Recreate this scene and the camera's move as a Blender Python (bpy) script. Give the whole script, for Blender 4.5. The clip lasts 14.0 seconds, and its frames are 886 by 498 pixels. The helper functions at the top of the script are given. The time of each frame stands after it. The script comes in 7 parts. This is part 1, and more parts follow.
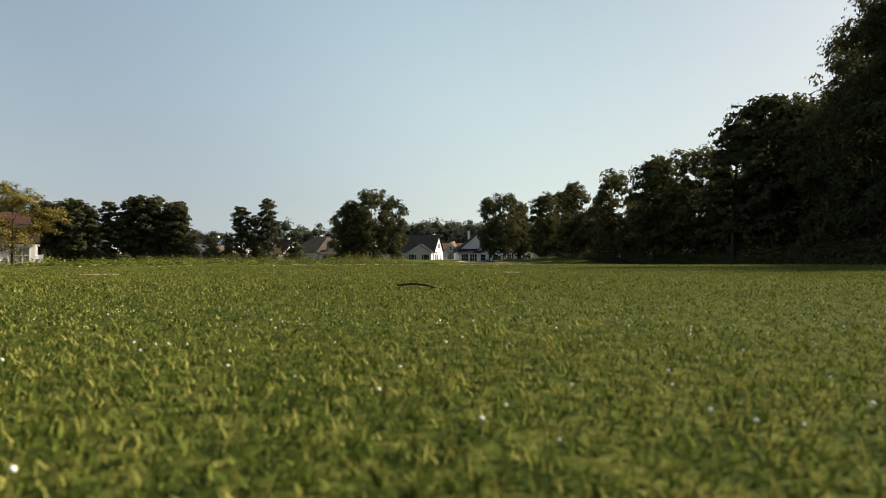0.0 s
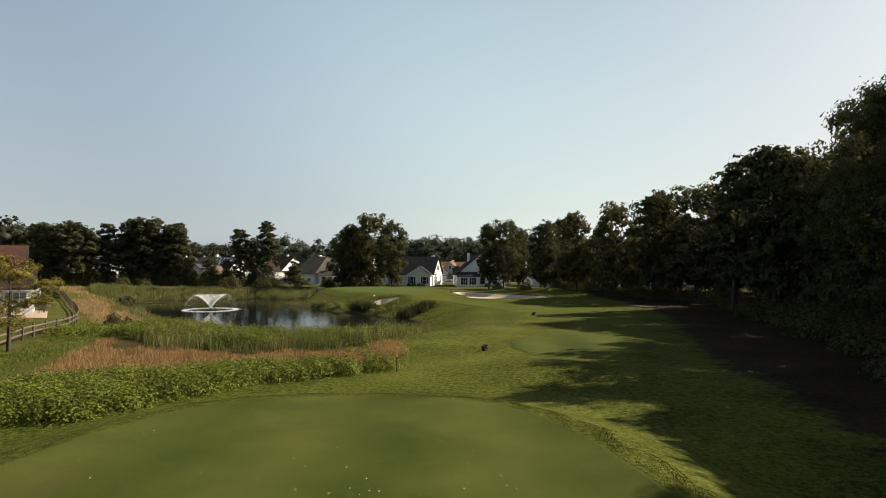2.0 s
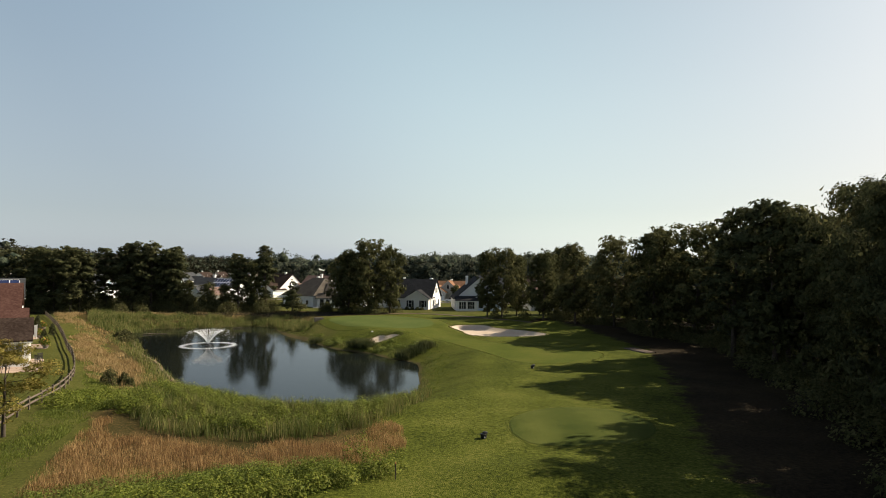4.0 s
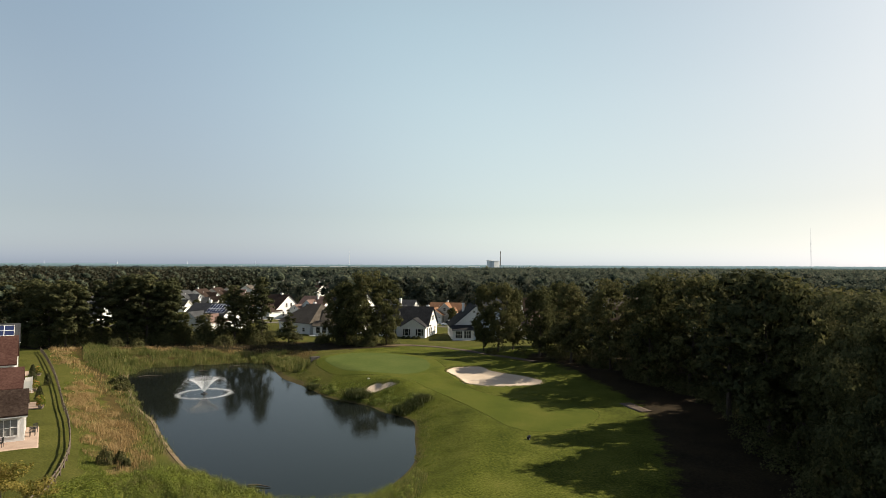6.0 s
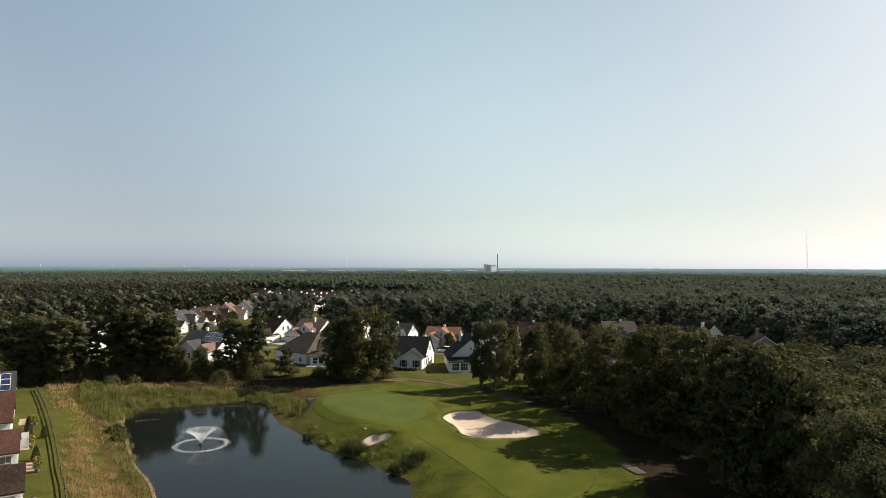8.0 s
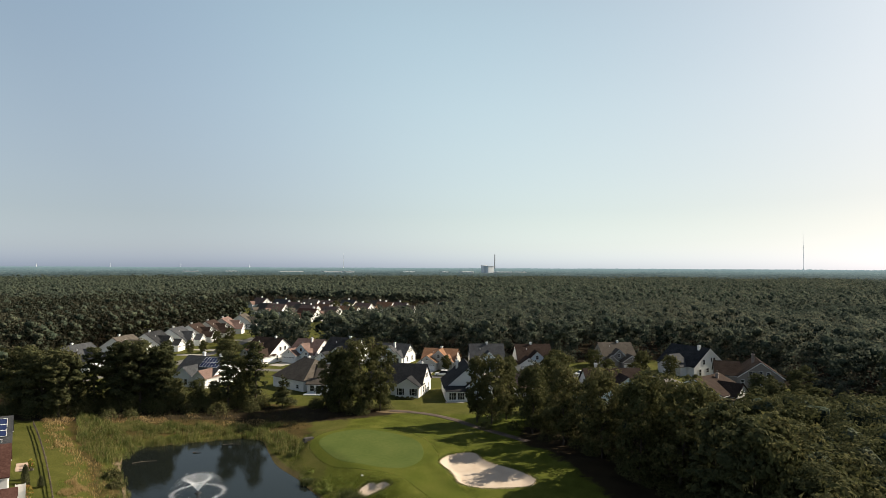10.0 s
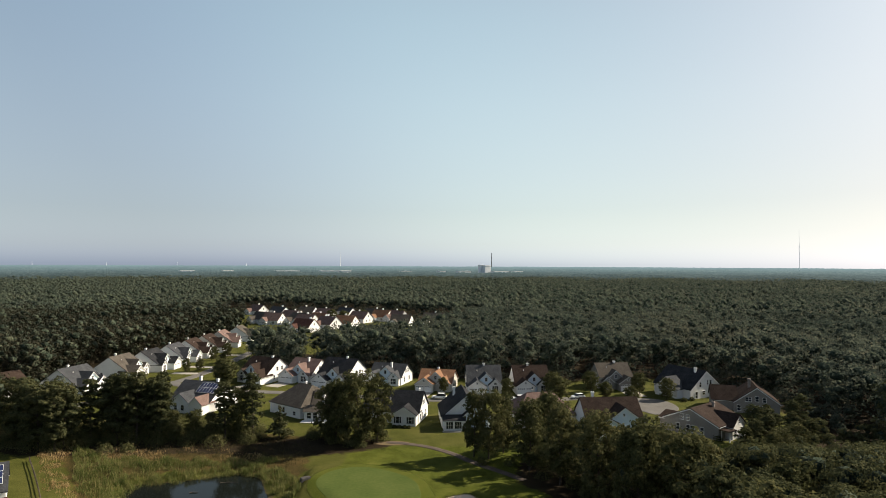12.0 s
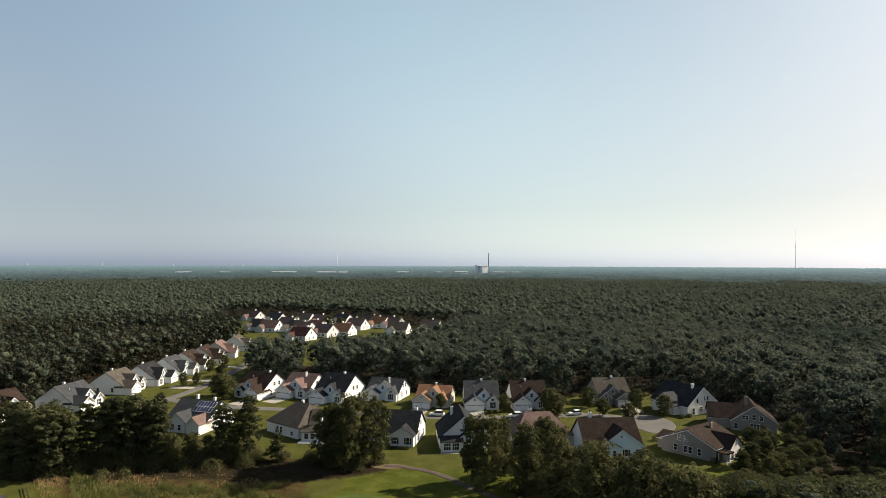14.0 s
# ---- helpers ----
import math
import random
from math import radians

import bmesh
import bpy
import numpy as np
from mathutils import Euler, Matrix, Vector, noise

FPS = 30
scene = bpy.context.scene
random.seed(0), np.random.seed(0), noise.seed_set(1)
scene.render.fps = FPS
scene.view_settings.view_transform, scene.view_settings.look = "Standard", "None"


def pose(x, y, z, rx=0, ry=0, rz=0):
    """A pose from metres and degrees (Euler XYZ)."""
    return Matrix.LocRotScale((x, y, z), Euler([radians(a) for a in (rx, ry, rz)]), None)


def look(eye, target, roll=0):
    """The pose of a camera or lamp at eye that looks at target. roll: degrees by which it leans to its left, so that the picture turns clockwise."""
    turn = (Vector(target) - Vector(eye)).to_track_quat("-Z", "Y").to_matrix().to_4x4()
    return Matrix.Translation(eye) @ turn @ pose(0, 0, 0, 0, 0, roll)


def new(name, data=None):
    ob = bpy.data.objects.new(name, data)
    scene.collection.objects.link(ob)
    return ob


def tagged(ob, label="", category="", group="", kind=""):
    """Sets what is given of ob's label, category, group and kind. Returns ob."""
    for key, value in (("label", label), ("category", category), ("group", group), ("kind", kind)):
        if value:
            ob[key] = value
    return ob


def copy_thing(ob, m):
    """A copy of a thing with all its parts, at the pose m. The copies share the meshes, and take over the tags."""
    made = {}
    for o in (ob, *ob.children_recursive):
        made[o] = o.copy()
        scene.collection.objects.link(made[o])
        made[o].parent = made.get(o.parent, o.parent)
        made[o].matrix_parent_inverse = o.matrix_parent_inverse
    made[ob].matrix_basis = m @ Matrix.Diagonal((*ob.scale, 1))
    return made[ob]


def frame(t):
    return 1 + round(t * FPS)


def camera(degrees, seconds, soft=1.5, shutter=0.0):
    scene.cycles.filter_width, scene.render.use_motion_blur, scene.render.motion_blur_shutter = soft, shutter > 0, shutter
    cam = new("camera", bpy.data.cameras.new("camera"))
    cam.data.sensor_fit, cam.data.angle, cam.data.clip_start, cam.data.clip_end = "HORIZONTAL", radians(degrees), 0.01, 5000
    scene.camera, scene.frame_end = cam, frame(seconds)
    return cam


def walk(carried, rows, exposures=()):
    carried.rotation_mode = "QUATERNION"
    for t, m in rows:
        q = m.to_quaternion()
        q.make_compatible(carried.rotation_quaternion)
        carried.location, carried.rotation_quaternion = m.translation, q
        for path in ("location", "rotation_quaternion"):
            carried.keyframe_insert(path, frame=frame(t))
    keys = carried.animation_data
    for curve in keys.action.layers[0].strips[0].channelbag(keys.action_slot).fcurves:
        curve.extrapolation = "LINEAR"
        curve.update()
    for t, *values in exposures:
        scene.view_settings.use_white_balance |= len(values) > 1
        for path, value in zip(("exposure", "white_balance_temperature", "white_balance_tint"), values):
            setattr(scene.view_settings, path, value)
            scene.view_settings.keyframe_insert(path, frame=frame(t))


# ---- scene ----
# the camera: a drone that rises straight up from the tee
cam = camera(71.0, 14.0, 0.5)
cam.data.dof.use_dof, cam.data.dof.focus_distance, cam.data.dof.aperture_fstop = True, 6.0, 20.0
PATH = [  # seconds, x, y, z, yaw, pitch, lean
    (0.00, -0.000, 0.000, 0.110, 0.029, 0.663, -0.239),
    (0.10, -0.008, 0.015, 0.182, 0.028, 0.688, -0.210),
    (0.20, -0.015, 0.031, 0.257, 0.027, 0.712, -0.181),
    (0.30, -0.023, 0.046, 0.340, 0.026, 0.736, -0.152),
    (0.50, -0.038, 0.077, 0.544, 0.022, 0.785, -0.097),
    (0.70, -0.053, 0.107, 0.822, 0.017, 0.836, -0.045),
    (1.00, -0.075, 0.151, 1.452, 0.003, 0.916, 0.022),
    (1.25, -0.093, 0.186, 2.203, -0.014, 0.987, 0.066),
    (1.50, -0.111, 0.219, 3.031, -0.034, 1.061, 0.102),
    (1.75, -0.127, 0.250, 3.803, -0.055, 1.137, 0.134),
    (2.00, -0.144, 0.278, 4.536, -0.076, 1.214, 0.167),
    (2.25, -0.159, 0.303, 5.260, -0.093, 1.291, 0.203),
    (2.50, -0.173, 0.325, 5.915, -0.109, 1.364, 0.241),
    (2.75, -0.187, 0.343, 6.445, -0.124, 1.432, 0.277),
    (3.00, -0.199, 0.357, 6.919, -0.141, 1.492, 0.310),
    (3.20, -0.208, 0.365, 7.325, -0.157, 1.532, 0.331),
    (3.70, -0.227, 0.370, 8.641, -0.207, 1.599, 0.361),
    (4.20, -0.240, 0.354, 10.311, -0.271, 1.627, 0.362),
    (4.70, -0.246, 0.312, 12.194, -0.346, 1.630, 0.341),
    (5.20, -0.244, 0.242, 14.150, -0.429, 1.620, 0.304),
    (5.50, -0.239, 0.187, 15.303, -0.480, 1.614, 0.277),
    (6.00, -0.227, 0.076, 17.196, -0.565, 1.609, 0.232),
    (6.50, -0.210, -0.053, 19.141, -0.645, 1.622, 0.196),
    (7.00, -0.190, -0.193, 21.137, -0.715, 1.661, 0.180),
    (7.50, -0.170, -0.340, 23.113, -0.774, 1.718, 0.184),
    (8.00, -0.151, -0.485, 25.050, -0.828, 1.768, 0.198),
    (8.50, -0.134, -0.624, 26.979, -0.885, 1.790, 0.213),
    (9.00, -0.123, -0.751, 28.920, -0.945, 1.777, 0.225),
    (9.50, -0.118, -0.859, 30.892, -1.008, 1.738, 0.234),
    (10.00, -0.120, -0.943, 32.911, -1.075, 1.682, 0.242),
    (10.50, -0.131, -1.006, 34.993, -1.144, 1.616, 0.249),
    (11.00, -0.147, -1.049, 37.095, -1.216, 1.549, 0.255),
    (11.50, -0.170, -1.075, 39.117, -1.288, 1.485, 0.257),
    (12.00, -0.196, -1.088, 41.163, -1.360, 1.431, 0.256),
    (12.50, -0.227, -1.089, 43.230, -1.431, 1.391, 0.247),
    (13.00, -0.261, -1.083, 44.541, -1.500, 1.366, 0.234),
    (13.50, -0.296, -1.070, 45.440, -1.569, 1.349, 0.216),
    (14.00, -0.332, -1.055, 46.908, -1.637, 1.338, 0.197),
]
walk(cam, [(t, pose(x, y, z, 90 + pitch, 0, yaw) @ pose(0, 0, 0, 0, 0, lean)) for t, x, y, z, yaw, pitch, lean in PATH],
     [(0, 1.06, 7000, 10), (3, 1.06, 6950, 10), (8, 1.05, 6780, 10), (14, 1.04, 6660, 10)])

from mathutils import geometry


# ---- light ----
SUN_EL, SUN_AZ = 33.5, 68.0  # degrees above the horizon, degrees clockwise from straight ahead
world = bpy.data.worlds.new("world")
scene.world = world
world.use_nodes = True
wn = world.node_tree
sky = wn.nodes.new("ShaderNodeTexSky")
sky.sky_type = "NISHITA"
sky.sun_disc = False
sky.sun_elevation = radians(SUN_EL)
sky.sun_rotation = radians(SUN_AZ)
sky.altitude = 20
sky.air_density, sky.dust_density, sky.ozone_density = 1.0, 0.75, 1.0
wn.nodes["Background"].inputs["Strength"].default_value = 0.1110
pale = wn.nodes.new("ShaderNodeHueSaturation")
pale.inputs["Saturation"].default_value = 0.72
wn.links.new(sky.outputs[0], pale.inputs["Color"])
# summer haze: the air greys and dims the sky towards the skyline
way_up = wn.nodes.new("ShaderNodeTexCoord")
split = wn.nodes.new("ShaderNodeSeparateXYZ")
haze = wn.nodes.new("ShaderNodeValToRGB")
stops = haze.color_ramp.elements
LEVELS = ((0.00, (0.490, 0.622, 0.915, 1)), (0.03, (0.503, 0.565, 0.690, 1)), (0.07, (0.527, 0.545, 0.568, 1)), (0.12, (0.579, 0.584, 0.565, 1)), (0.18, (0.645, 0.654, 0.603, 1)), (0.25, (0.714, 0.740, 0.666, 1)), (0.33, (0.751, 0.802, 0.721, 1)), (0.42, (0.784, 0.859, 0.773, 1)), (0.62, (0.697, 0.709, 0.659, 1)))
for level, tint in LEVELS[1:-1]:
    stops.new(level)
for stop, (level, tint) in zip(stops, LEVELS):
    stop.position, stop.color = level, tint
# the same haze spreads the sun's glow over a wider part of the sky
sun_side = wn.nodes.new("ShaderNodeVectorMath")
sun_side.operation = "DOT_PRODUCT"
sun_side.inputs[1].default_value = (math.sin(radians(SUN_AZ)) * math.cos(radians(SUN_EL)), math.cos(radians(SUN_AZ)) * math.cos(radians(SUN_EL)), math.sin(radians(SUN_EL)))
glow = wn.nodes.new("ShaderNodeValToRGB")
glow.color_ramp.interpolation = haze.color_ramp.interpolation = "B_SPLINE"
NEARNESS = ((0.00, (0.810, 0.811, 0.877, 1)), (0.12, (0.865, 0.869, 0.936, 1)), (0.24, (0.943, 0.943, 0.984, 1)), (0.36, (1.000, 1.000, 1.000, 1)), (0.48, (0.991, 0.987, 0.968, 1)), (0.60, (0.917, 0.896, 0.880, 1)), (0.72, (0.854, 0.799, 0.792, 1)), (0.84, (0.824, 0.735, 0.729, 1)))
for level, tint in NEARNESS[1:-1]:
    glow.color_ramp.elements.new(level)
for stop, (level, tint) in zip(glow.color_ramp.elements, NEARNESS):
    stop.position, stop.color = level, tint
spreading = wn.nodes.new("ShaderNodeMix")
spreading.data_type, spreading.blend_type = "RGBA", "MULTIPLY"
spreading.inputs[0].default_value = 1.0
blend = wn.nodes.new("ShaderNodeMix")
blend.data_type, blend.blend_type = "RGBA", "MULTIPLY"
blend.inputs[0].default_value = 1.0
wn.links.new(way_up.outputs["Generated"], split.inputs[0])
wn.links.new(split.outputs["Z"], haze.inputs["Fac"])
wn.links.new(pale.outputs[0], blend.inputs[6])
wn.links.new(haze.outputs["Color"], blend.inputs[7])
wn.links.new(way_up.outputs["Generated"], sun_side.inputs[0])
wn.links.new(sun_side.outputs["Value"], glow.inputs["Fac"])
wn.links.new(blend.outputs[2], spreading.inputs[6])
wn.links.new(glow.outputs["Color"], spreading.inputs[7])
wn.links.new(spreading.outputs[2], wn.nodes["Background"].inputs["Color"])
sun_data = bpy.data.lights.new("sun", "SUN")
sun_data.energy, sun_data.angle, sun_data.color = 5.0, radians(0.6), (1.0, 0.9, 0.74)
sun = new("sun", sun_data)
se, sa = radians(SUN_EL), radians(SUN_AZ)
sun_way = Vector((math.sin(sa) * math.cos(se), math.cos(sa) * math.cos(se), math.sin(se)))
sun.matrix_world = look(sun_way * 300, (0, 0, 0))


# ---- materials ----
def mat(name, cols, scale=1.0, fine=12.0, rough=0.8, bump=0.3, depth=0.05, metal=0.0, spec=0.3, island=0.0, objrand=0.0, local=False, translucent=0.0, grain=0.0, grain_scale=25.0, spread=0.4, stripe=0.0):
    """A material that wanders between the colours at two scales, with a fine relief."""
    m = bpy.data.materials.new(name)
    m.use_nodes = True
    t = m.node_tree
    b = t.nodes["Principled BSDF"]
    if local:
        co = t.nodes.new("ShaderNodeTexCoord").outputs["Object"]
    else:
        co = t.nodes.new("ShaderNodeNewGeometry").outputs["Position"]
    n1 = t.nodes.new("ShaderNodeTexNoise")
    n1.inputs["Scale"].default_value, n1.inputs["Detail"].default_value = scale, 5
    n2 = t.nodes.new("ShaderNodeTexNoise")
    n2.inputs["Scale"].default_value, n2.inputs["Detail"].default_value = fine, 4
    t.links.new(co, n1.inputs["Vector"])
    t.links.new(co, n2.inputs["Vector"])
    mix = t.nodes.new("ShaderNodeMath")
    mix.operation = "MULTIPLY_ADD"
    mix.inputs[1].default_value = 0.5
    half = t.nodes.new("ShaderNodeMath")
    half.operation = "MULTIPLY"
    half.inputs[1].default_value = 0.5
    t.links.new(n2.outputs["Fac"], half.inputs[0])
    t.links.new(n1.outputs["Fac"], mix.inputs[0])
    t.links.new(half.outputs[0], mix.inputs[2])
    fac = mix.outputs[0]
    for amount, kind in ((island, "ShaderNodeNewGeometry"), (objrand, "ShaderNodeObjectInfo")):
        if amount:
            g = t.nodes.new(kind)
            a = t.nodes.new("ShaderNodeMath")
            a.operation = "MULTIPLY_ADD"
            a.inputs[1].default_value = amount
            t.links.new(g.outputs["Random Per Island" if kind == "ShaderNodeNewGeometry" else "Random"], a.inputs[0])
            s = t.nodes.new("ShaderNodeMath")
            s.operation = "SUBTRACT"
            s.inputs[1].default_value = amount / 2
            t.links.new(fac, a.inputs[2])
            t.links.new(a.outputs[0], s.inputs[0])
            fac = s.outputs[0]
    if stripe:
        sx = t.nodes.new("ShaderNodeSeparateXYZ")
        t.links.new(co, sx.inputs[0])
        sw = t.nodes.new("ShaderNodeMath")
        sw.operation = "MULTIPLY_ADD"
        sw.inputs[1].default_value = 1.25
        t.links.new(sx.outputs["X"], sw.inputs[0])
        t.links.new(n1.outputs["Fac"], sw.inputs[2])
        sn = t.nodes.new("ShaderNodeMath")
        sn.operation = "SINE"
        t.links.new(sw.outputs[0], sn.inputs[0])
        sa2 = t.nodes.new("ShaderNodeMath")
        sa2.operation = "MULTIPLY_ADD"
        sa2.inputs[1].default_value = stripe
        t.links.new(sn.outputs[0], sa2.inputs[0])
        t.links.new(fac, sa2.inputs[2])
        fac = sa2.outputs[0]
    if grain:
        n3 = t.nodes.new("ShaderNodeTexNoise")
        n3.inputs["Scale"].default_value, n3.inputs["Detail"].default_value = grain_scale, 6
        n3.inputs["Roughness"].default_value = 0.7
        t.links.new(co, n3.inputs["Vector"])
        g = t.nodes.new("ShaderNodeMath")
        g.operation = "MULTIPLY_ADD"
        g.inputs[1].default_value = grain
        t.links.new(n3.outputs["Fac"], g.inputs[0])
        s = t.nodes.new("ShaderNodeMath")
        s.operation = "SUBTRACT"
        s.inputs[1].default_value = grain / 2
        t.links.new(fac, g.inputs[2])
        t.links.new(g.outputs[0], s.inputs[0])
        fac = s.outputs[0]
    ramp = t.nodes.new("ShaderNodeValToRGB")
    e = ramp.color_ramp.elements
    while len(e) < len(cols):
        e.new(0.5)
    for i, c in enumerate(cols):
        e[i].position = 0.5 - spread / 2 + spread * i / max(1, len(cols) - 1)
        e[i].color = (*c, 1)
    t.links.new(fac, ramp.inputs["Fac"])
    t.links.new(ramp.outputs["Color"], b.inputs["Base Color"])
    b.inputs["Roughness"].default_value = rough
    b.inputs["Metallic"].default_value = metal
    b.inputs["Specular IOR Level"].default_value = spec
    if bump:
        bp = t.nodes.new("ShaderNodeBump")
        bp.inputs["Strength"].default_value, bp.inputs["Distance"].default_value = bump, depth
        t.links.new(n2.outputs["Fac"], bp.inputs["Height"])
        t.links.new(bp.outputs["Normal"], b.inputs["Normal"])
    if translucent:
        tr = t.nodes.new("ShaderNodeBsdfTranslucent")
        t.links.new(ramp.outputs["Color"], tr.inputs["Color"])
        ms = t.nodes.new("ShaderNodeMixShader")
        ms.inputs["Fac"].default_value = translucent
        t.links.new(b.outputs[0], ms.inputs[1])
        t.links.new(tr.outputs[0], ms.inputs[2])
        t.links.new(ms.outputs[0], t.nodes["Material Output"].inputs["Surface"])
    return m


M = {}
M["rough"] = mat("rough_grass", [(0.018, 0.024, 0.004), (0.040, 0.050, 0.007), (0.066, 0.076, 0.012), (0.104, 0.102, 0.025)], 0.22, 15.0, 0.95, 0.9, 0.06, spec=0.03, grain=1.2, grain_scale=5.0, spread=0.42)
M["tee"] = mat("tee_turf", [(0.019, 0.030, 0.006), (0.043, 0.056, 0.010), (0.077, 0.083, 0.021)], 0.35, 120.0, 0.95, 0.8, 0.008, spec=0.03, grain=2.3, grain_scale=75.0, spread=0.44, stripe=0.08)
M["turfedge"] = mat("collar_grass", [(0.021, 0.025, 0.004), (0.040, 0.045, 0.007), (0.066, 0.063, 0.015)], 0.8, 6.0, 0.9, 0, island=0.4, translucent=0.25)
M["green"] = mat("green_turf", [(0.045, 0.064, 0.016), (0.058, 0.077, 0.020), (0.073, 0.088, 0.025)], 0.16, 1.6, 0.95, 0.15, 0.01, spec=0.03, grain=0.6, grain_scale=14.0, spread=0.36)
M["fairway"] = mat("fairway_turf", [(0.033, 0.047, 0.007), (0.055, 0.067, 0.010), (0.085, 0.084, 0.019)], 0.18, 9.0, 0.95, 0.5, 0.02, spec=0.03, grain=1.1, grain_scale=5.0, spread=0.40)
M["sand"] = mat("bunker_sand", [(0.32, 0.25, 0.19), (0.40, 0.33, 0.26), (0.45, 0.38, 0.31)], 0.35, 9.0, 0.95, 0.5, 0.04, spec=0.1)
M["path"] = mat("path_asphalt", [(0.050, 0.040, 0.033), (0.075, 0.060, 0.050), (0.105, 0.086, 0.072)], 0.5, 6.0, 0.95, 0.4, 0.01, spec=0.03)
M["road"] = mat("road_asphalt", [(0.085, 0.080, 0.074), (0.112, 0.106, 0.098), (0.140, 0.133, 0.122)], 0.3, 8.0, 0.95, 0.3, 0.01, spec=0.05)
M["concrete"] = mat("concrete", [(0.22, 0.205, 0.18), (0.28, 0.26, 0.23), (0.33, 0.31, 0.275)], 0.6, 6.0, 0.9, 0.3, 0.01, spec=0.1)
M["patio"] = mat("patio_pavers", [(0.23, 0.16, 0.125), (0.29, 0.215, 0.17), (0.33, 0.255, 0.21)], 0.8, 8.0, 0.9, 0.3, 0.01)
M["tan"] = mat("dry_grass", [(0.120, 0.066, 0.027), (0.245, 0.145, 0.060), (0.37, 0.245, 0.112)], 0.35, 3.0, 0.9, 0, island=0.45, translucent=0.3, spread=0.34)
M["tussock"] = mat("dark_tussock_grass", [(0.026, 0.036, 0.010), (0.050, 0.062, 0.018), (0.085, 0.088, 0.030)], 0.4, 3.0, 0.9, 0, island=0.4, translucent=0.25)
M["gold"] = mat("golden_dry_grass", [(0.140, 0.090, 0.036), (0.285, 0.192, 0.084), (0.41, 0.300, 0.148)], 0.35, 3.0, 0.9, 0, island=0.45, translucent=0.3, spread=0.34)
M["sedge"] = mat("marsh_sedge", [(0.016, 0.022, 0.006), (0.034, 0.036, 0.011), (0.080, 0.058, 0.022)], 0.3, 2.0, 0.9, 0, island=0.5, translucent=0.2)
M["lush"] = mat("uncut_lawn_grass", [(0.063, 0.086, 0.012), (0.104, 0.134, 0.020), (0.157, 0.174, 0.034)], 0.3, 3.0, 0.9, 0, island=0.4, translucent=0.3, spread=0.34)
M["reed"] = mat("reeds", [(0.044, 0.062, 0.012), (0.084, 0.108, 0.023), (0.145, 0.150, 0.042), (0.205, 0.170, 0.070)], 0.32, 3.0, 0.85, 0, island=0.35, translucent=0.3, spread=0.34)
M["blade"] = mat("turf_blade", [(0.062, 0.091, 0.016), (0.135, 0.166, 0.031), (0.240, 0.235, 0.064)], 2.0, 30.0, 0.85, 0, island=0.75, translucent=0.22, spec=0.06)
# near-white base stands in for sun glints on the clear drops
M["dew"] = mat("dew_drop", [(0.78, 0.80, 0.80), (0.84, 0.86, 0.86)], 3.0, 20.0, 0.08, 0, spec=1.0)
M["shrub"] = mat("shrub_leaf", [(0.050, 0.070, 0.010), (0.108, 0.136, 0.020), (0.180, 0.192, 0.038)], 0.4, 4.0, 0.6, 0, island=0.5, translucent=0.3, spec=0.06)
# blue raised in oak, forest, pinewood and clump leaves to imitate haze
M["oak"] = mat("oak_leaf", [(0.044, 0.049, 0.022), (0.069, 0.072, 0.030), (0.113, 0.105, 0.047)], 0.25, 2.0, 0.85, 0, island=0.35, objrand=0.2, local=True, translucent=0.35, spec=0.02)
M["pine"] = mat("pine_needle", [(0.034, 0.040, 0.021), (0.055, 0.060, 0.028), (0.090, 0.088, 0.041)], 0.25, 2.0, 0.9, 0, island=0.3, objrand=0.15, local=True, translucent=0.28, spec=0.02)
M["young"] = mat("young_leaf", [(0.084, 0.076, 0.014), (0.151, 0.128, 0.028), (0.224, 0.173, 0.052)], 0.4, 3.0, 0.6, 0, island=0.5, local=True, translucent=0.3, spec=0.06)
M["forest"] = mat("forest_leaf", [(0.037, 0.049, 0.039), (0.055, 0.068, 0.054), (0.078, 0.088, 0.066), (0.101, 0.101, 0.074)], 0.012, 0.11, 0.95, 0, island=0.25, translucent=0.45, spec=0.01, spread=0.3)
M["pinewood"] = mat("pine_wood_leaf", [(0.017, 0.018, 0.013), (0.026, 0.027, 0.019), (0.037, 0.037, 0.024), (0.050, 0.044, 0.030)], 0.012, 0.11, 0.95, 0, island=0.25, translucent=0.25, spec=0.01, spread=0.3)
# darker than the forest leaves: shade between leaves is painted into the ramp
M["clump"] = mat("shaded_leaf_clump", [(0.020, 0.029, 0.021), (0.034, 0.045, 0.032), (0.054, 0.066, 0.046), (0.074, 0.081, 0.053)], 0.05, 1.7, 0.95, 1.0, 0.9, spec=0.01, grain=1.3, grain_scale=0.8, island=0.15, spread=0.34)
# bluish base stands in for haze; a distance glow is added further down
M["canopy"] = mat("far_canopy_haze", [(0.016, 0.030, 0.034), (0.034, 0.050, 0.053), (0.060, 0.078, 0.077)], 0.02, 0.16, 0.95, 1.0, 6.0, spec=0.01, grain=1.0, grain_scale=0.05)
M["shore"] = mat("shore_sand", [(0.075, 0.055, 0.034), (0.13, 0.098, 0.062), (0.19, 0.148, 0.098)], 0.9, 5.0, 0.95, 0.6, 0.04, spec=0.05, grain=0.8, grain_scale=3.0)
M["earth"] = mat("bare_earth", [(0.07, 0.05, 0.032), (0.13, 0.095, 0.06), (0.09, 0.085, 0.03)], 0.6, 4.0, 0.95, 0.6, 0.04, spec=0.05, grain=1.2, grain_scale=5.0)
M["bark"] = mat("bark", [(0.026, 0.020, 0.016), (0.050, 0.039, 0.030), (0.080, 0.064, 0.050)], 1.2, 9.0, 0.95, 0.8, 0.03, local=True)
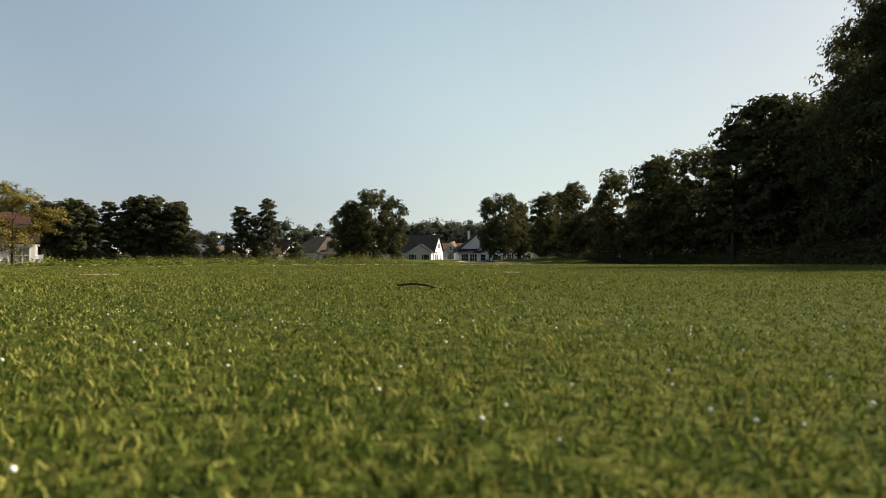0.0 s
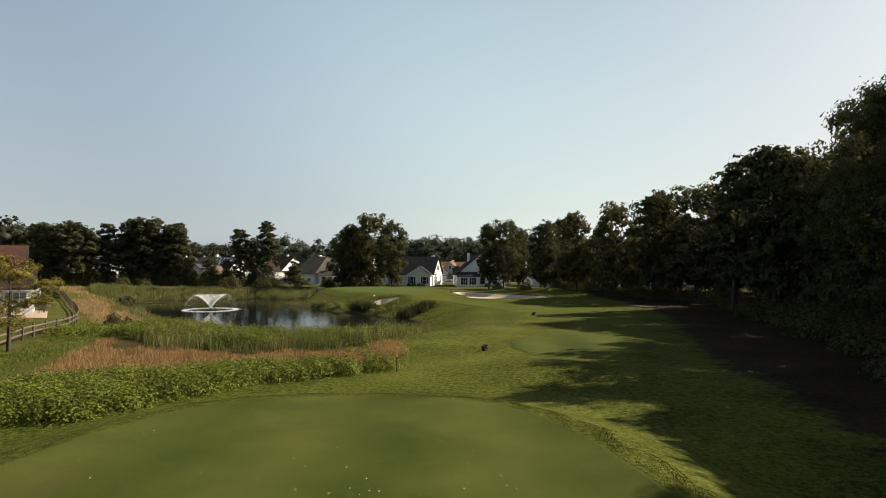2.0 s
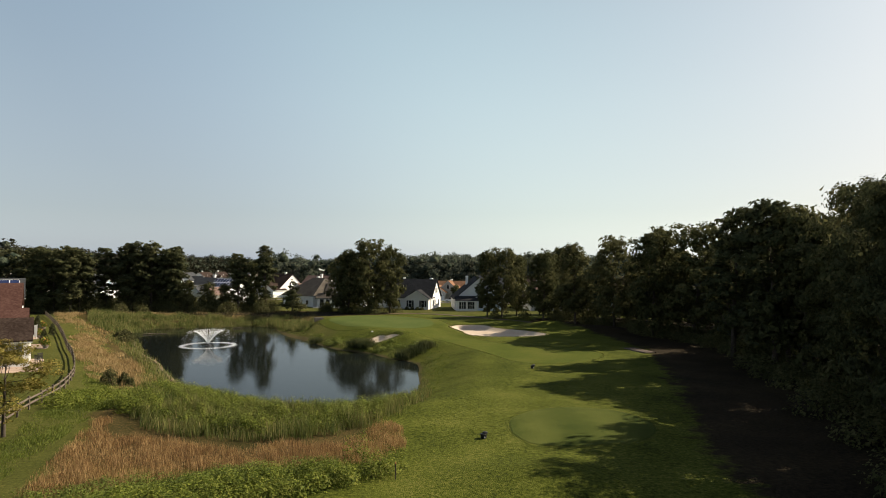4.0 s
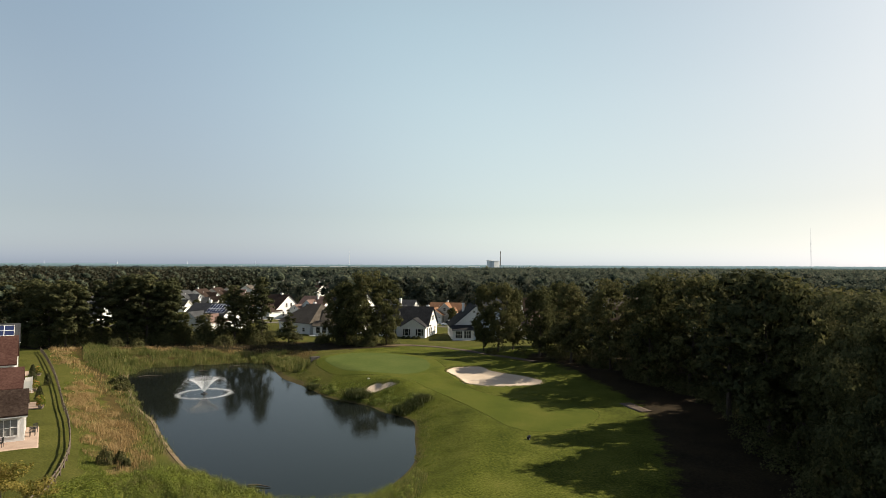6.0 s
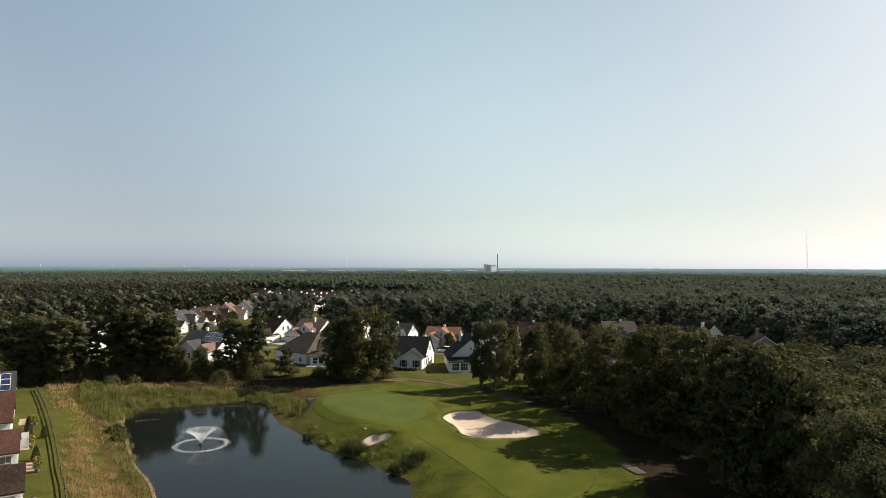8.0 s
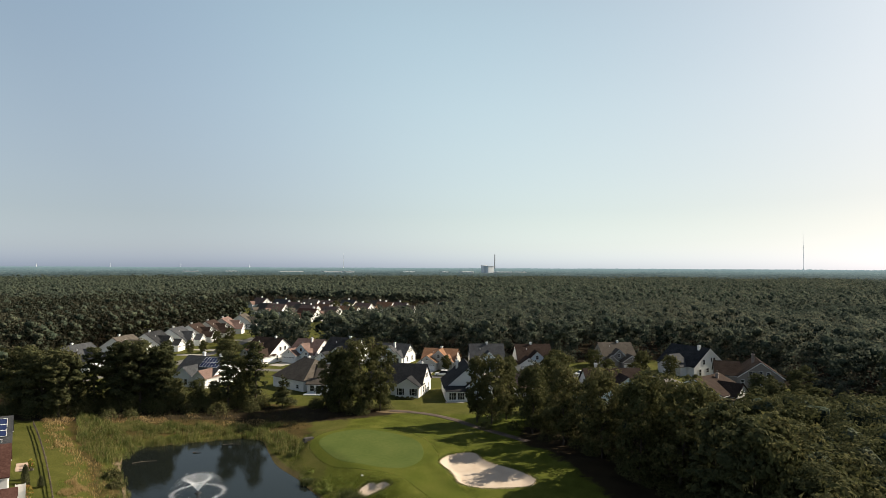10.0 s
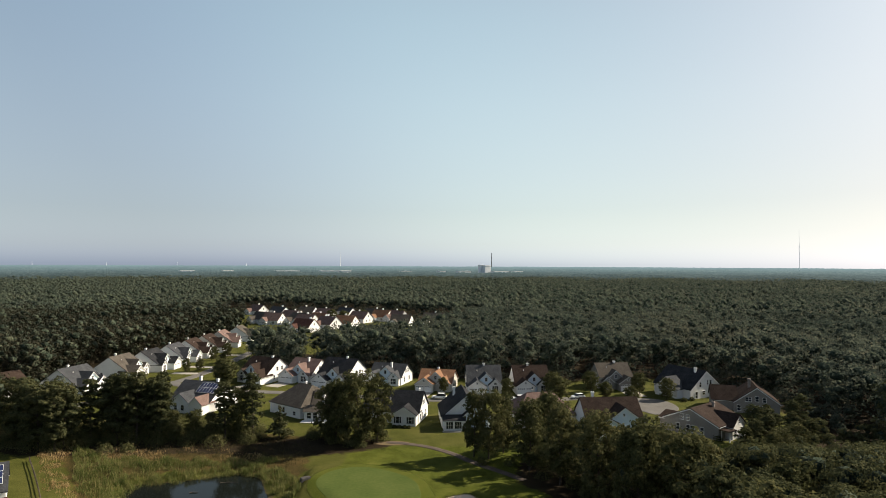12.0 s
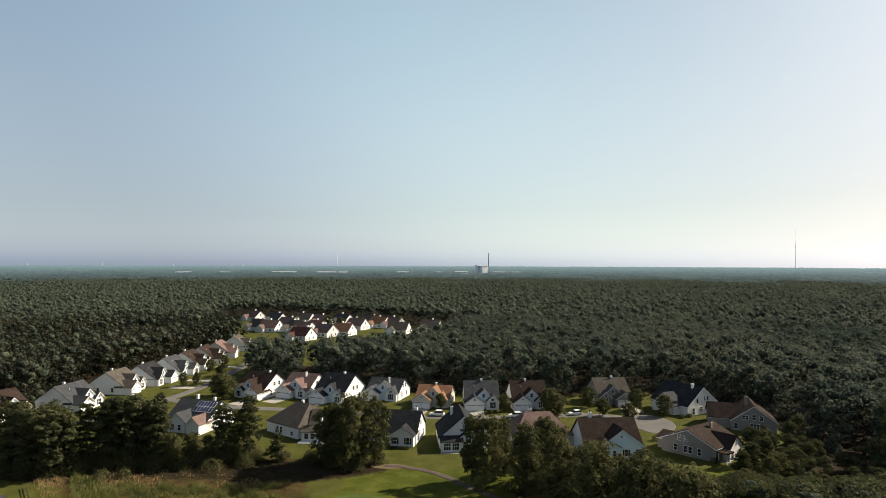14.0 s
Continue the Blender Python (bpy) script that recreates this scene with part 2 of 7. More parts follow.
M["wood"] = mat("weathered_rail", [(0.050, 0.038, 0.028), (0.085, 0.066, 0.050), (0.125, 0.102, 0.080)], 1.5, 14.0, 0.9, 0.5, 0.01)
M["white"] = mat("white_siding", [(0.582, 0.577, 0.560), (0.638, 0.633, 0.616), (0.683, 0.678, 0.661)], 0.5, 8.0, 0.6, 0.1, 0.01)
M["cream"] = mat("cream_siding", [(0.38, 0.36, 0.32), (0.43, 0.41, 0.37), (0.47, 0.445, 0.405)], 0.5, 8.0, 0.6, 0.1, 0.01)
M["grey"] = mat("grey_siding", [(0.153, 0.141, 0.130), (0.183, 0.170, 0.155), (0.214, 0.196, 0.179)], 0.5, 8.0, 0.6, 0.1, 0.01)
M["blue"] = mat("pale_blue_siding", [(0.484, 0.572, 0.638), (0.539, 0.627, 0.693), (0.583, 0.660, 0.726)], 0.5, 8.0, 0.6, 0.1, 0.01)
M["stone"] = mat("stone_veneer", [(0.13, 0.105, 0.09), (0.20, 0.165, 0.145), (0.27, 0.235, 0.21)], 2.0, 7.0, 0.9, 0.6, 0.03)
M["rock"] = mat("dark_fieldstone", [(0.035, 0.033, 0.030), (0.06, 0.056, 0.052), (0.09, 0.085, 0.08)], 1.5, 6.0, 0.9, 0.6, 0.03, spec=0.1)
M["trim"] = mat("white_trim", [(0.58, 0.58, 0.57), (0.64, 0.64, 0.63)], 1.0, 9.0, 0.5, 0.05, 0.005)
M["blind"] = mat("window_with_blind", [(0.16, 0.165, 0.16), (0.24, 0.245, 0.24)], 0.8, 6.0, 0.12, 0, spec=0.5)
M["glass"] = mat("window_glass", [(0.012, 0.014, 0.018), (0.022, 0.025, 0.03)], 0.6, 2.0, 0.06, 0, spec=0.6)
M["metal"] = mat("dark_metal", [(0.02, 0.02, 0.02), (0.035, 0.035, 0.035)], 3.0, 20.0, 0.45, 0.1, 0.002, metal=0.6)
M["black"] = mat("black_plastic", [(0.010, 0.010, 0.011), (0.016, 0.016, 0.017)], 3.0, 30.0, 0.5, 0.1, 0.002)
M["solar"] = mat("solar_cells", [(0.012, 0.018, 0.055), (0.022, 0.032, 0.085)], 1.2, 5.0, 0.12, 0, spec=0.6)
M["petal"] = mat("fallen_petal", [(0.40, 0.37, 0.22), (0.58, 0.55, 0.38)], 3.0, 40.0, 0.9, 0, island=0.4)
M["twig"] = mat("twig", [(0.03, 0.022, 0.016), (0.06, 0.045, 0.032)], 8.0, 60.0, 0.9, 0.3, 0.002)
M["carwhite"] = mat("white_car_paint", [(0.70, 0.70, 0.70), (0.75, 0.75, 0.75)], 0.6, 4.0, 0.25, 0, spec=0.5)
M["cardark"] = mat("dark_car_paint", [(0.05, 0.055, 0.065), (0.08, 0.085, 0.095)], 0.6, 4.0, 0.25, 0, spec=0.5)
M["tyre"] = mat("tyre_rubber", [(0.012, 0.012, 0.012), (0.02, 0.02, 0.02)], 3.0, 30.0, 0.9, 0.2, 0.005)
# whitish cladding, kept extra pale to imitate the haze in front of it
M["hazewhite"] = mat("hazed_cladding", [(0.55, 0.57, 0.58), (0.66, 0.67, 0.67)], 0.01, 0.1, 0.9, 0)
M["flower"] = mat("flower_petals", [(0.45, 0.03, 0.05), (0.6, 0.25, 0.1), (0.65, 0.5, 0.1)], 2.0, 9.0, 0.7, 0, island=0.9)
ROOFS = {
    "brown": [(0.018, 0.012, 0.010), (0.032, 0.022, 0.018), (0.050, 0.037, 0.030)],
    "charcoal": [(0.013, 0.013, 0.015), (0.024, 0.025, 0.027), (0.040, 0.040, 0.042)],
    "slate": [(0.028, 0.030, 0.033), (0.046, 0.048, 0.052), (0.068, 0.070, 0.073)],
    "red": [(0.042, 0.021, 0.017), (0.064, 0.033, 0.027), (0.086, 0.047, 0.038)],
    "pink": [(0.092, 0.060, 0.051), (0.13, 0.088, 0.076), (0.17, 0.12, 0.105)],
    "orange": [(0.125, 0.066, 0.040), (0.175, 0.096, 0.058), (0.22, 0.13, 0.082)],
    "taupe": [(0.046, 0.039, 0.033), (0.068, 0.059, 0.050), (0.092, 0.082, 0.070)],
}
for key, cols in ROOFS.items():
    M[key] = mat(key + "_shingles", cols, 0.5, 3.2, 0.9, 0.5, 0.02, spec=0.03, grain=0.8, grain_scale=4.0)


def water_material():
    m = bpy.data.materials.new("pond_water")
    m.use_nodes = True
    t = m.node_tree
    b = t.nodes["Principled BSDF"]
    b.inputs["Base Color"].default_value = (0.007, 0.009, 0.008, 1)
    b.inputs["Roughness"].default_value = 0.03
    b.inputs["IOR"].default_value = 1.33
    b.inputs["Specular IOR Level"].default_value = 0.15
    g = t.nodes.new("ShaderNodeNewGeometry")
    n1, n2 = t.nodes.new("ShaderNodeTexNoise"), t.nodes.new("ShaderNodeTexNoise")
    n1.inputs["Scale"].default_value, n1.inputs["Detail"].default_value = 2.6, 4
    n2.inputs["Scale"].default_value, n2.inputs["Detail"].default_value = 0.22, 2
    mul = t.nodes.new("ShaderNodeMath")
    mul.operation = "MULTIPLY"
    bp = t.nodes.new("ShaderNodeBump")
    bp.inputs["Strength"].default_value, bp.inputs["Distance"].default_value = 0.26, 0.05
    t.links.new(g.outputs["Position"], n1.inputs["Vector"])
    t.links.new(g.outputs["Position"], n2.inputs["Vector"])
    t.links.new(n1.outputs["Fac"], mul.inputs[0])
    t.links.new(n2.outputs["Fac"], mul.inputs[1])
    t.links.new(mul.outputs[0], bp.inputs["Height"])
    t.links.new(bp.outputs["Normal"], b.inputs["Normal"])
    return m


M["water"] = water_material()


def spray_material():
    m = bpy.data.materials.new("water_spray")
    m.use_nodes = True
    t = m.node_tree
    b = t.nodes["Principled BSDF"]
    b.inputs["Base Color"].default_value = (0.85, 0.87, 0.9, 1)
    b.inputs["Roughness"].default_value = 0.35
    tr = t.nodes.new("ShaderNodeBsdfTranslucent")
    tr.inputs["Color"].default_value = (0.85, 0.87, 0.9, 1)
    ms = t.nodes.new("ShaderNodeMixShader")
    ms.inputs["Fac"].default_value = 0.5
    t.links.new(b.outputs[0], ms.inputs[1])
    t.links.new(tr.outputs[0], ms.inputs[2])
    t.links.new(ms.outputs[0], t.nodes["Material Output"].inputs["Surface"])
    return m


M["spray"] = spray_material()


# ---- tools ----
def np_mesh(name, verts, faces, material, smooth=False):
    """A mesh from an array of places and an array of faces with the same number of corners each."""
    verts, faces = np.asarray(verts, np.float32), np.asarray(faces, np.int32)
    me = bpy.data.meshes.new(name)
    k = faces.shape[1]
    me.vertices.add(len(verts))
    me.vertices.foreach_set("co", verts.ravel())
    me.loops.add(faces.size)
    me.loops.foreach_set("vertex_index", faces.ravel())
    me.polygons.add(len(faces))
    me.polygons.foreach_set("loop_start", np.arange(0, faces.size, k, dtype=np.int32))
    if smooth:
        me.polygons.foreach_set("use_smooth", np.ones(len(faces), bool))
    for m in material if isinstance(material, list) else [material]:
        me.materials.append(m)
    me.update(calc_edges=True)
    return me


def part(name, bm, material, parent=None, label=""):
    """Links a bmesh as one mesh object, under a thing or a part."""
    me = bpy.data.meshes.new(name)
    bm.to_mesh(me)
    bm.free()
    me.materials.append(material)
    ob = new(name, me)
    ob.parent = parent
    if label:
        ob["label"] = label
    return ob


def np_part(name, verts, faces, material, parent=None, smooth=False):
    ob = new(name, np_mesh(name, verts, faces, material, smooth))
    ob.parent = parent
    return ob


def box(bm, x0, x1, y0, y1, z0, z1, bevel=0.0):
    r = bmesh.ops.create_cube(bm, size=1, matrix=Matrix.Translation(((x0 + x1) / 2, (y0 + y1) / 2, (z0 + z1) / 2)) @ Matrix.Diagonal((x1 - x0, y1 - y0, z1 - z0, 1)))
    if bevel:
        edges = list({e for v in r["verts"] for e in v.link_edges})
        bmesh.ops.bevel(bm, geom=edges, offset=bevel, segments=1, affect="EDGES")
    return bm


def boxed(*a, **k):
    return box(bmesh.new(), *a, **k)


def lattice(xs, zs, holes, y0, y1):
    """One connected frame: a grid of cells of depth y0 to y1, with some cells left open."""
    bm = bmesh.new()
    grid = {(i, j, k): bm.verts.new((x, y, z)) for i, x in enumerate(xs) for j, z in enumerate(zs) for k, y in enumerate((y0, y1))}
    full = {(i, j) for i in range(len(xs) - 1) for j in range(len(zs) - 1)} - set(holes)
    for i, j in full:
        bm.faces.new([grid[i, j, 0], grid[i + 1, j, 0], grid[i + 1, j + 1, 0], grid[i, j + 1, 0]])
        bm.faces.new([grid[i, j + 1, 1], grid[i + 1, j + 1, 1], grid[i + 1, j, 1], grid[i, j, 1]])
        for a, b, c, d, e, f in ((i - 1, j, i, j, i, j + 1), (i + 1, j, i + 1, j + 1, i + 1, j), (i, j - 1, i + 1, j, i, j), (i, j + 1, i, j + 1, i + 1, j + 1)):
            if (a, b) not in full:
                bm.faces.new([grid[c, d, 0], grid[e, f, 0], grid[e, f, 1], grid[c, d, 1]])
    for v in [v for v in bm.verts if not v.link_faces]:
        bm.verts.remove(v)
    bmesh.ops.recalc_face_normals(bm, faces=bm.faces)
    return bm


def solid(bm, rings):
    """Joins rings of equal length into a closed skin, with caps."""
    vs = [[bm.verts.new(p) for p in ring] for ring in rings]
    n = len(vs[0])
    for a, b in zip(vs, vs[1:]):
        for i in range(n):
            bm.faces.new((a[i], a[(i + 1) % n], b[(i + 1) % n], b[i]))
    bm.faces.new(vs[0][::-1])
    bm.faces.new(vs[-1])
    bmesh.ops.recalc_face_normals(bm, faces=bm.faces)
    return bm


def tube_arrays(points, radii, sides=7):
    """A tapered tube along points: places and quads."""
    pts = np.asarray(points, float)
    d = np.gradient(pts, axis=0)
    d /= np.linalg.norm(d, axis=1)[:, None] + 1e-9
    ref = np.where(np.abs(d[:, 2:3]) > 0.9, np.array([[1.0, 0, 0]]), np.array([[0, 0, 1.0]]))
    u = np.cross(d, ref)
    u /= np.linalg.norm(u, axis=1)[:, None] + 1e-9
    w = np.cross(d, u)
    a = np.linspace(0, 2 * np.pi, sides, endpoint=False)
    v = pts[:, None] + np.asarray(radii)[:, None, None] * (np.cos(a)[None, :, None] * u[:, None] + np.sin(a)[None, :, None] * w[:, None])
    n = len(pts)
    i, j = np.meshgrid(np.arange(n - 1), np.arange(sides), indexing="ij")
    f = np.stack([i * sides + j, i * sides + (j + 1) % sides, (i + 1) * sides + (j + 1) % sides, (i + 1) * sides + j], -1).reshape(-1, 4)
    return v.reshape(-1, 3), f


def merge(parts):
    vs, fs, o = [], [], 0
    for v, f in parts:
        vs.append(v)
        fs.append(np.asarray(f) + o)
        o += len(v)
    return np.concatenate(vs), np.concatenate(fs)


def unit(rng, n):
    v = rng.normal(size=(n, 3))
    return v / (np.linalg.norm(v, axis=1)[:, None] + 1e-9)


def cards(rng, places, size, outward=None, tilt=1.0, tri=False):
    """Small leaves round places, facing outward with a random tilt: diamonds, or three-cornered ones."""
    n = len(places)
    nor = unit(rng, n) * tilt + (outward if outward is not None else 0)
    nor /= np.linalg.norm(nor, axis=1)[:, None] + 1e-9
    a = np.cross(nor, unit(rng, n))
    a /= np.linalg.norm(a, axis=1)[:, None] + 1e-9
    b = np.cross(nor, a)
    s = (size * rng.uniform(0.6, 1.35, n))[:, None]
    if tri:
        a, b = a * s, b * s * 0.72
        v = np.stack([places - a, places + 0.7 * a - b, places + 0.7 * a + b], 1).reshape(-1, 3)
        return v, np.arange(3 * n).reshape(-1, 3)
    a, b = a * s, b * s * 0.62
    v = np.stack([places - a, places - 0.15 * a - b, places + a, places - 0.15 * a + b], 1).reshape(-1, 3)
    return v, np.arange(4 * n).reshape(-1, 4)


def blades(rng, places, height, width, lean=0.3, spread=0.35):
    """Grass blades: two quads each, tapered and bent."""
    n = len(places)
    az, face = rng.uniform(0, 2 * np.pi, n), rng.uniform(0, 2 * np.pi, n)
    h = height * rng.uniform(1 - spread, 1 + spread, n)
    w = np.stack([np.cos(face), np.sin(face), np.zeros(n)], 1) * (width * rng.uniform(0.7, 1.3, n))[:, None]
    bend = np.stack([np.cos(az), np.sin(az), np.zeros(n)], 1) * (h * lean * rng.uniform(0.2, 1.6, n))[:, None]
    up = np.array([0, 0, 1.0]) * h[:, None]
    mid = places + 0.55 * up + 0.3 * bend
    tip = places + up + bend
    v = np.stack([places - w, places + w, mid + 0.8 * w, mid - 0.8 * w, tip], 1).reshape(-1, 3)
    o = np.arange(n)[:, None] * 5
    f = np.concatenate([o + np.array([[0, 1, 2]]), o + np.array([[0, 2, 3]]), o + np.array([[3, 2, 4]])], 0)
    return v, f


def smooth_loop(pts, step=1.0):
    """A closed rounded outline through points."""
    p = np.asarray(pts, float)
    n, out = len(p), []
    for i in range(n):
        a, b, c, d = p[i - 1], p[i], p[(i + 1) % n], p[(i + 2) % n]
        k = max(2, int(np.linalg.norm(c - b) / step))
        for s in np.linspace(0, 1, k, endpoint=False):
            out.append(0.5 * (2 * b + (c - a) * s + (2 * a - 5 * b + 4 * c - d) * s ** 2 + (3 * b - a - 3 * c + d) * s ** 3))
    return np.array(out)


def smooth_line(pts, step=1.0):
    """An open rounded line through points."""
    p = np.asarray(pts, float)
    p = np.vstack([2 * p[0] - p[1], p, 2 * p[-1] - p[-2]])
    out = []
    for i in range(1, len(p) - 2):
        a, b, c, d = p[i - 1], p[i], p[i + 1], p[i + 2]
        k = max(1, int(np.linalg.norm(c - b) / step))
        for s in np.linspace(0, 1, k, endpoint=False):
            out.append(0.5 * (2 * b + (c - a) * s + (2 * a - 5 * b + 4 * c - d) * s ** 2 + (3 * b - a - 3 * c + d) * s ** 3))
    return np.array(out + [p[-2]])


def outside(x, y, loop):
    """Distance to a closed outline, less than zero inside it."""
    shape = np.shape(x)
    x, y = np.ravel(np.asarray(x, float)), np.ravel(np.asarray(y, float))
    best, inside = np.full(len(x), 1e9), np.zeros(len(x), bool)
    for (ax, ay), (bx, by) in zip(loop, np.roll(loop, -1, 0)):
        ex, ey = bx - ax, by - ay
        k = np.clip(((x - ax) * ex + (y - ay) * ey) / (ex * ex + ey * ey + 1e-12), 0, 1)
        best = np.minimum(best, (x - ax - k * ex) ** 2 + (y - ay - k * ey) ** 2)
        if ay != by:
            inside ^= ((ay > y) != (by > y)) & (x < ex * (y - ay) / (by - ay) + ax)
    return (np.sqrt(best) * np.where(inside, -1, 1)).reshape(shape)


def step01(a, b, v):
    k = np.clip((v - a) / (b - a), 0, 1)
    return k * k * (3 - 2 * k)


# ---- plan ----
WATER = -3.2
POND = smooth_loop([(-57.5, 116), (-49, 100.7), (-42.4, 89.2), (-37.3, 82.4), (-32.7, 74.5), (-27.3, 66.1), (-23.7, 61.5), (-18, 57.5), (-11.5, 53), (-6.5, 54.4),
                    (-3.6, 60), (-2.2, 66), (-2.5, 74), (-2.6, 79), (-3.5, 83.6), (-7.2, 87.4), (-10.1, 91.6), (-14.8, 95.4), (-18, 98.9), (-22.3, 106), (-27.7, 113.3),
                    (-31.4, 121.5), (-34.6, 129), (-39.1, 131.6), (-43.4, 131), (-48, 128.6), (-53, 126.8), (-58.2, 125.4)], 1.5)
GREEN = smooth_loop([(-21.2, 118.4), (-20.5, 124), (-17.3, 127.3), (-12.8, 128), (-7.4, 125.2), (-3, 120.4), (-1.5, 114.5), (-1.8, 108.4), (-4.1, 104.5), (-7.2, 104.2), (-11.6, 106.1), (-16.5, 109.9)], 1.0)
COLLAR = smooth_loop([(-22.9, 118.2), (-22, 125), (-18, 129), (-12.6, 129.8), (-6.3, 126.8), (-1.4, 121.4), (0.6, 114.5), (1.6, 108), (3.0, 100.2), (6.4, 91.6), (11, 87.6), (17.5, 84.5), (20.2, 80), (18.6, 74.6),
                      (16.0, 71.3), (11.4, 69.5), (8.3, 71.9), (6.2, 77.6), (2.2, 87.2), (-2.8, 97.3), (-6.8, 101.8), (-12.2, 104.3), (-18, 108.8)], 1.0)
BUNKER = smooth_loop([(1.5, 107.2), (2.9, 111.1), (6.0, 113.6), (8.1, 113.2), (9.7, 108.7), (14.0, 104.1), (16.4, 100.2), (16.5, 97.9), (15.1, 96.2), (11.2, 95.8), (7.7, 96.0), (4.6, 98.2), (3.4, 103.2)], 0.7)
POT = smooth_loop([(-11.4, 95.8), (-11.0, 97.6), (-9.6, 98.7), (-8.6, 98.0), (-7.4, 98.3), (-6.5, 97.1), (-8.4, 95.9), (-10.2, 95.3)], 0.5)
TEE = smooth_loop([(-10.8, 5), (-10.4, 11), (-9.9, 15.7), (-9.3, 17.8), (-8.4, 19.9), (-6.8, 21.5), (-3.7, 22.2), (0.2, 21.7), (2.0, 20.5), (3.4, 17.9), (4.1, 14.7), (4.5, 12), (4.8, 8), (4.9, 0), (4.6, -9), (0, -14), (-6, -13), (-10.4, -6)], 0.8)
TEE_TWO = smooth_loop([(4.6, 42.6), (5.6, 44.9), (7.5, 46.6), (10, 47.2), (13, 45.8), (14, 42), (12.2, 38.6), (8.6, 37.4), (5.8, 37.4), (4.6, 39.4)], 0.6)
WOODS_LINE = [(20, -22), (20, 10), (24, 22), (26, 36), (31, 50), (33.5, 66), (35.5, 83), (31.5, 101), (25, 116), (20.5, 127), (24, 141), (37, 140), (44, 131), (62, 127), (74, 134), (87, 151), (103, 168), (108, 206), (98, 232),
              (76, 231), (40, 228), (-8, 236), (-44, 246), (-73, 254), (-81.5, 300), (-87, 372), (-112, 385), (-124, 300), (-132, 250), (-128, 205), (-150, 196), (-112, 168), (-106, 158), (-92, 152), (-96, 148), (-200, 140), (-200, -22)]
CLEARING = np.array(WOODS_LINE, float)
FAR_CLEARING = smooth_loop([(-168, 480), (-142, 432), (-116, 396), (-88, 320), (-64, 296), (-22, 303), (0, 345), (26, 405), (34, 434), (26, 452), (-20, 484), (-44, 500), (-100, 520), (-140, 545), (-164, 535)], 6.0)
MEADOW = smooth_loop([(-182, 372), (-168, 352), (-150, 356), (-148, 376), (-165, 388)], 5.0)


def ground_height(x, y, bed=False):
    """The lie of the land; with bed, hollowed out below the bunkers' sand."""
    x, y = np.asarray(x, float), np.asarray(y, float)
    base = np.interp(y, [-60, 22, 30, 45, 65, 85, 110, 135, 160, 400], [-0.9, -0.9, -0.95, -1.0, -1.1, -1.3, -1.1, -1.4, -1.8, -1.8])
    left = step01(-14, -34, x) * step01(150, 120, y)
    h = base * (1 - left) + np.interp(y, [0, 40, 70, 100, 130, 160], [-1.0, -1.2, -1.25, -1.3, -1.6, -1.8]) * left
    off = (x + 28.6) * -0.86 + (y - 40.7) * -0.51
    h = h + 0.42 * step01(1.5, 5.0, off) * step01(150, 110, y) * step01(30, 45, y)
    h = h + 0.10 * np.sin(x * 0.21 + 1.3) * np.sin(y * 0.17) * step01(180, 120, y)
    for cx, cy, rx, ry, a in ((4.8, 31.8, 4.0, 2.8, 0.55), (19.5, 112, 5, 4, 1.15), (12.5, 117.5, 4, 3, 0.85), (27, 106, 6, 4, 0.95), (3.5, 118, 3, 3, 0.3), (-5, 98.5, 3.5, 2.5, 0.35), (-9.0, 101.4, 3.2, 1.6, 0.5), (20, 96, 5, 5, 0.2)):
        h = h + a * np.exp(-((x - cx) / rx) ** 2 - ((y - cy) / ry) ** 2)
    d = outside(x, y, TEE_TWO)
    k = step01(2.5, -0.3, d)
    h = h * (1 - k) - 0.88 * k
    d = outside(x, y, GREEN)
    k = step01(9, 0, d)
    h = h * (1 - k) + (-0.62 + 0.006 * (y - 116)) * k
    d = outside(x, y, TEE)
    k = step01(4.2, 0.2, d)
    h = h * (1 - k) + (0.052 - 0.0105 * np.maximum(y, 0)) * k
    d = outside(x, y, POND)
    slope = np.where(x < -25, 0.16, 0.30)
    bank = WATER + 0.10 + np.maximum(d, 0) * slope
    soft = 0.35
    g = np.clip(0.5 + 0.5 * (bank - h) / soft, 0, 1)
    low = bank * (1 - g) + h * g - soft * g * (1 - g)
    h = np.where(d > 0, low, WATER + 0.08 - np.minimum(1.2, -d * 0.35))
    for loop, deep, wide, lip in ((BUNKER, 0.5, 1.6, 0.22), (POT, 0.42, 1.1, 0.22)):
        d = outside(x, y, loop)
        h = h - deep * step01(0.2, -wide, d) + lip * np.exp(-((d - 1.2) / 1.0) ** 2)
        if bed:
            h = h - 0.5 * step01(0.0, -0.9, d)
    return h


def z_at(x, y):
    return float(ground_height(np.array([x]), np.array([y]))[0])


def spaced(parts):
    """Grid lines with a spacing that changes from stretch to stretch."""
    out = [parts[0][0]]
    for a, b, s in parts:
        out += list(np.linspace(a, b, max(2, int(round((b - a) / s)) + 1))[1:])
    return np.array(out)


# ---- ground, one sheet to the horizon ----
GX = spaced([(-4900, -1500, 680), (-1500, -300, 150), (-300, -110, 8), (-110, -62, 2.5), (-62, 30, 0.9), (30, 60, 2), (60, 130, 5), (130, 300, 17), (300, 1500, 150), (1500, 4900, 680)])
GY = spaced([(-4900, -1500, 680), (-1500, -100, 140), (-100, -16, 6), (-16, 26, 0.8), (26, 132, 0.95), (132, 180, 2.5), (180, 400, 7), (400, 560, 14), (560, 1500, 120), (1500, 4900, 680)])
gx, gy = np.meshgrid(GX, GY, indexing="xy")
gz = ground_height(gx, gy, True)
nx, ny = len(GX), len(GY)
gi, gj = np.meshgrid(np.arange(nx - 1), np.arange(ny - 1), indexing="xy")
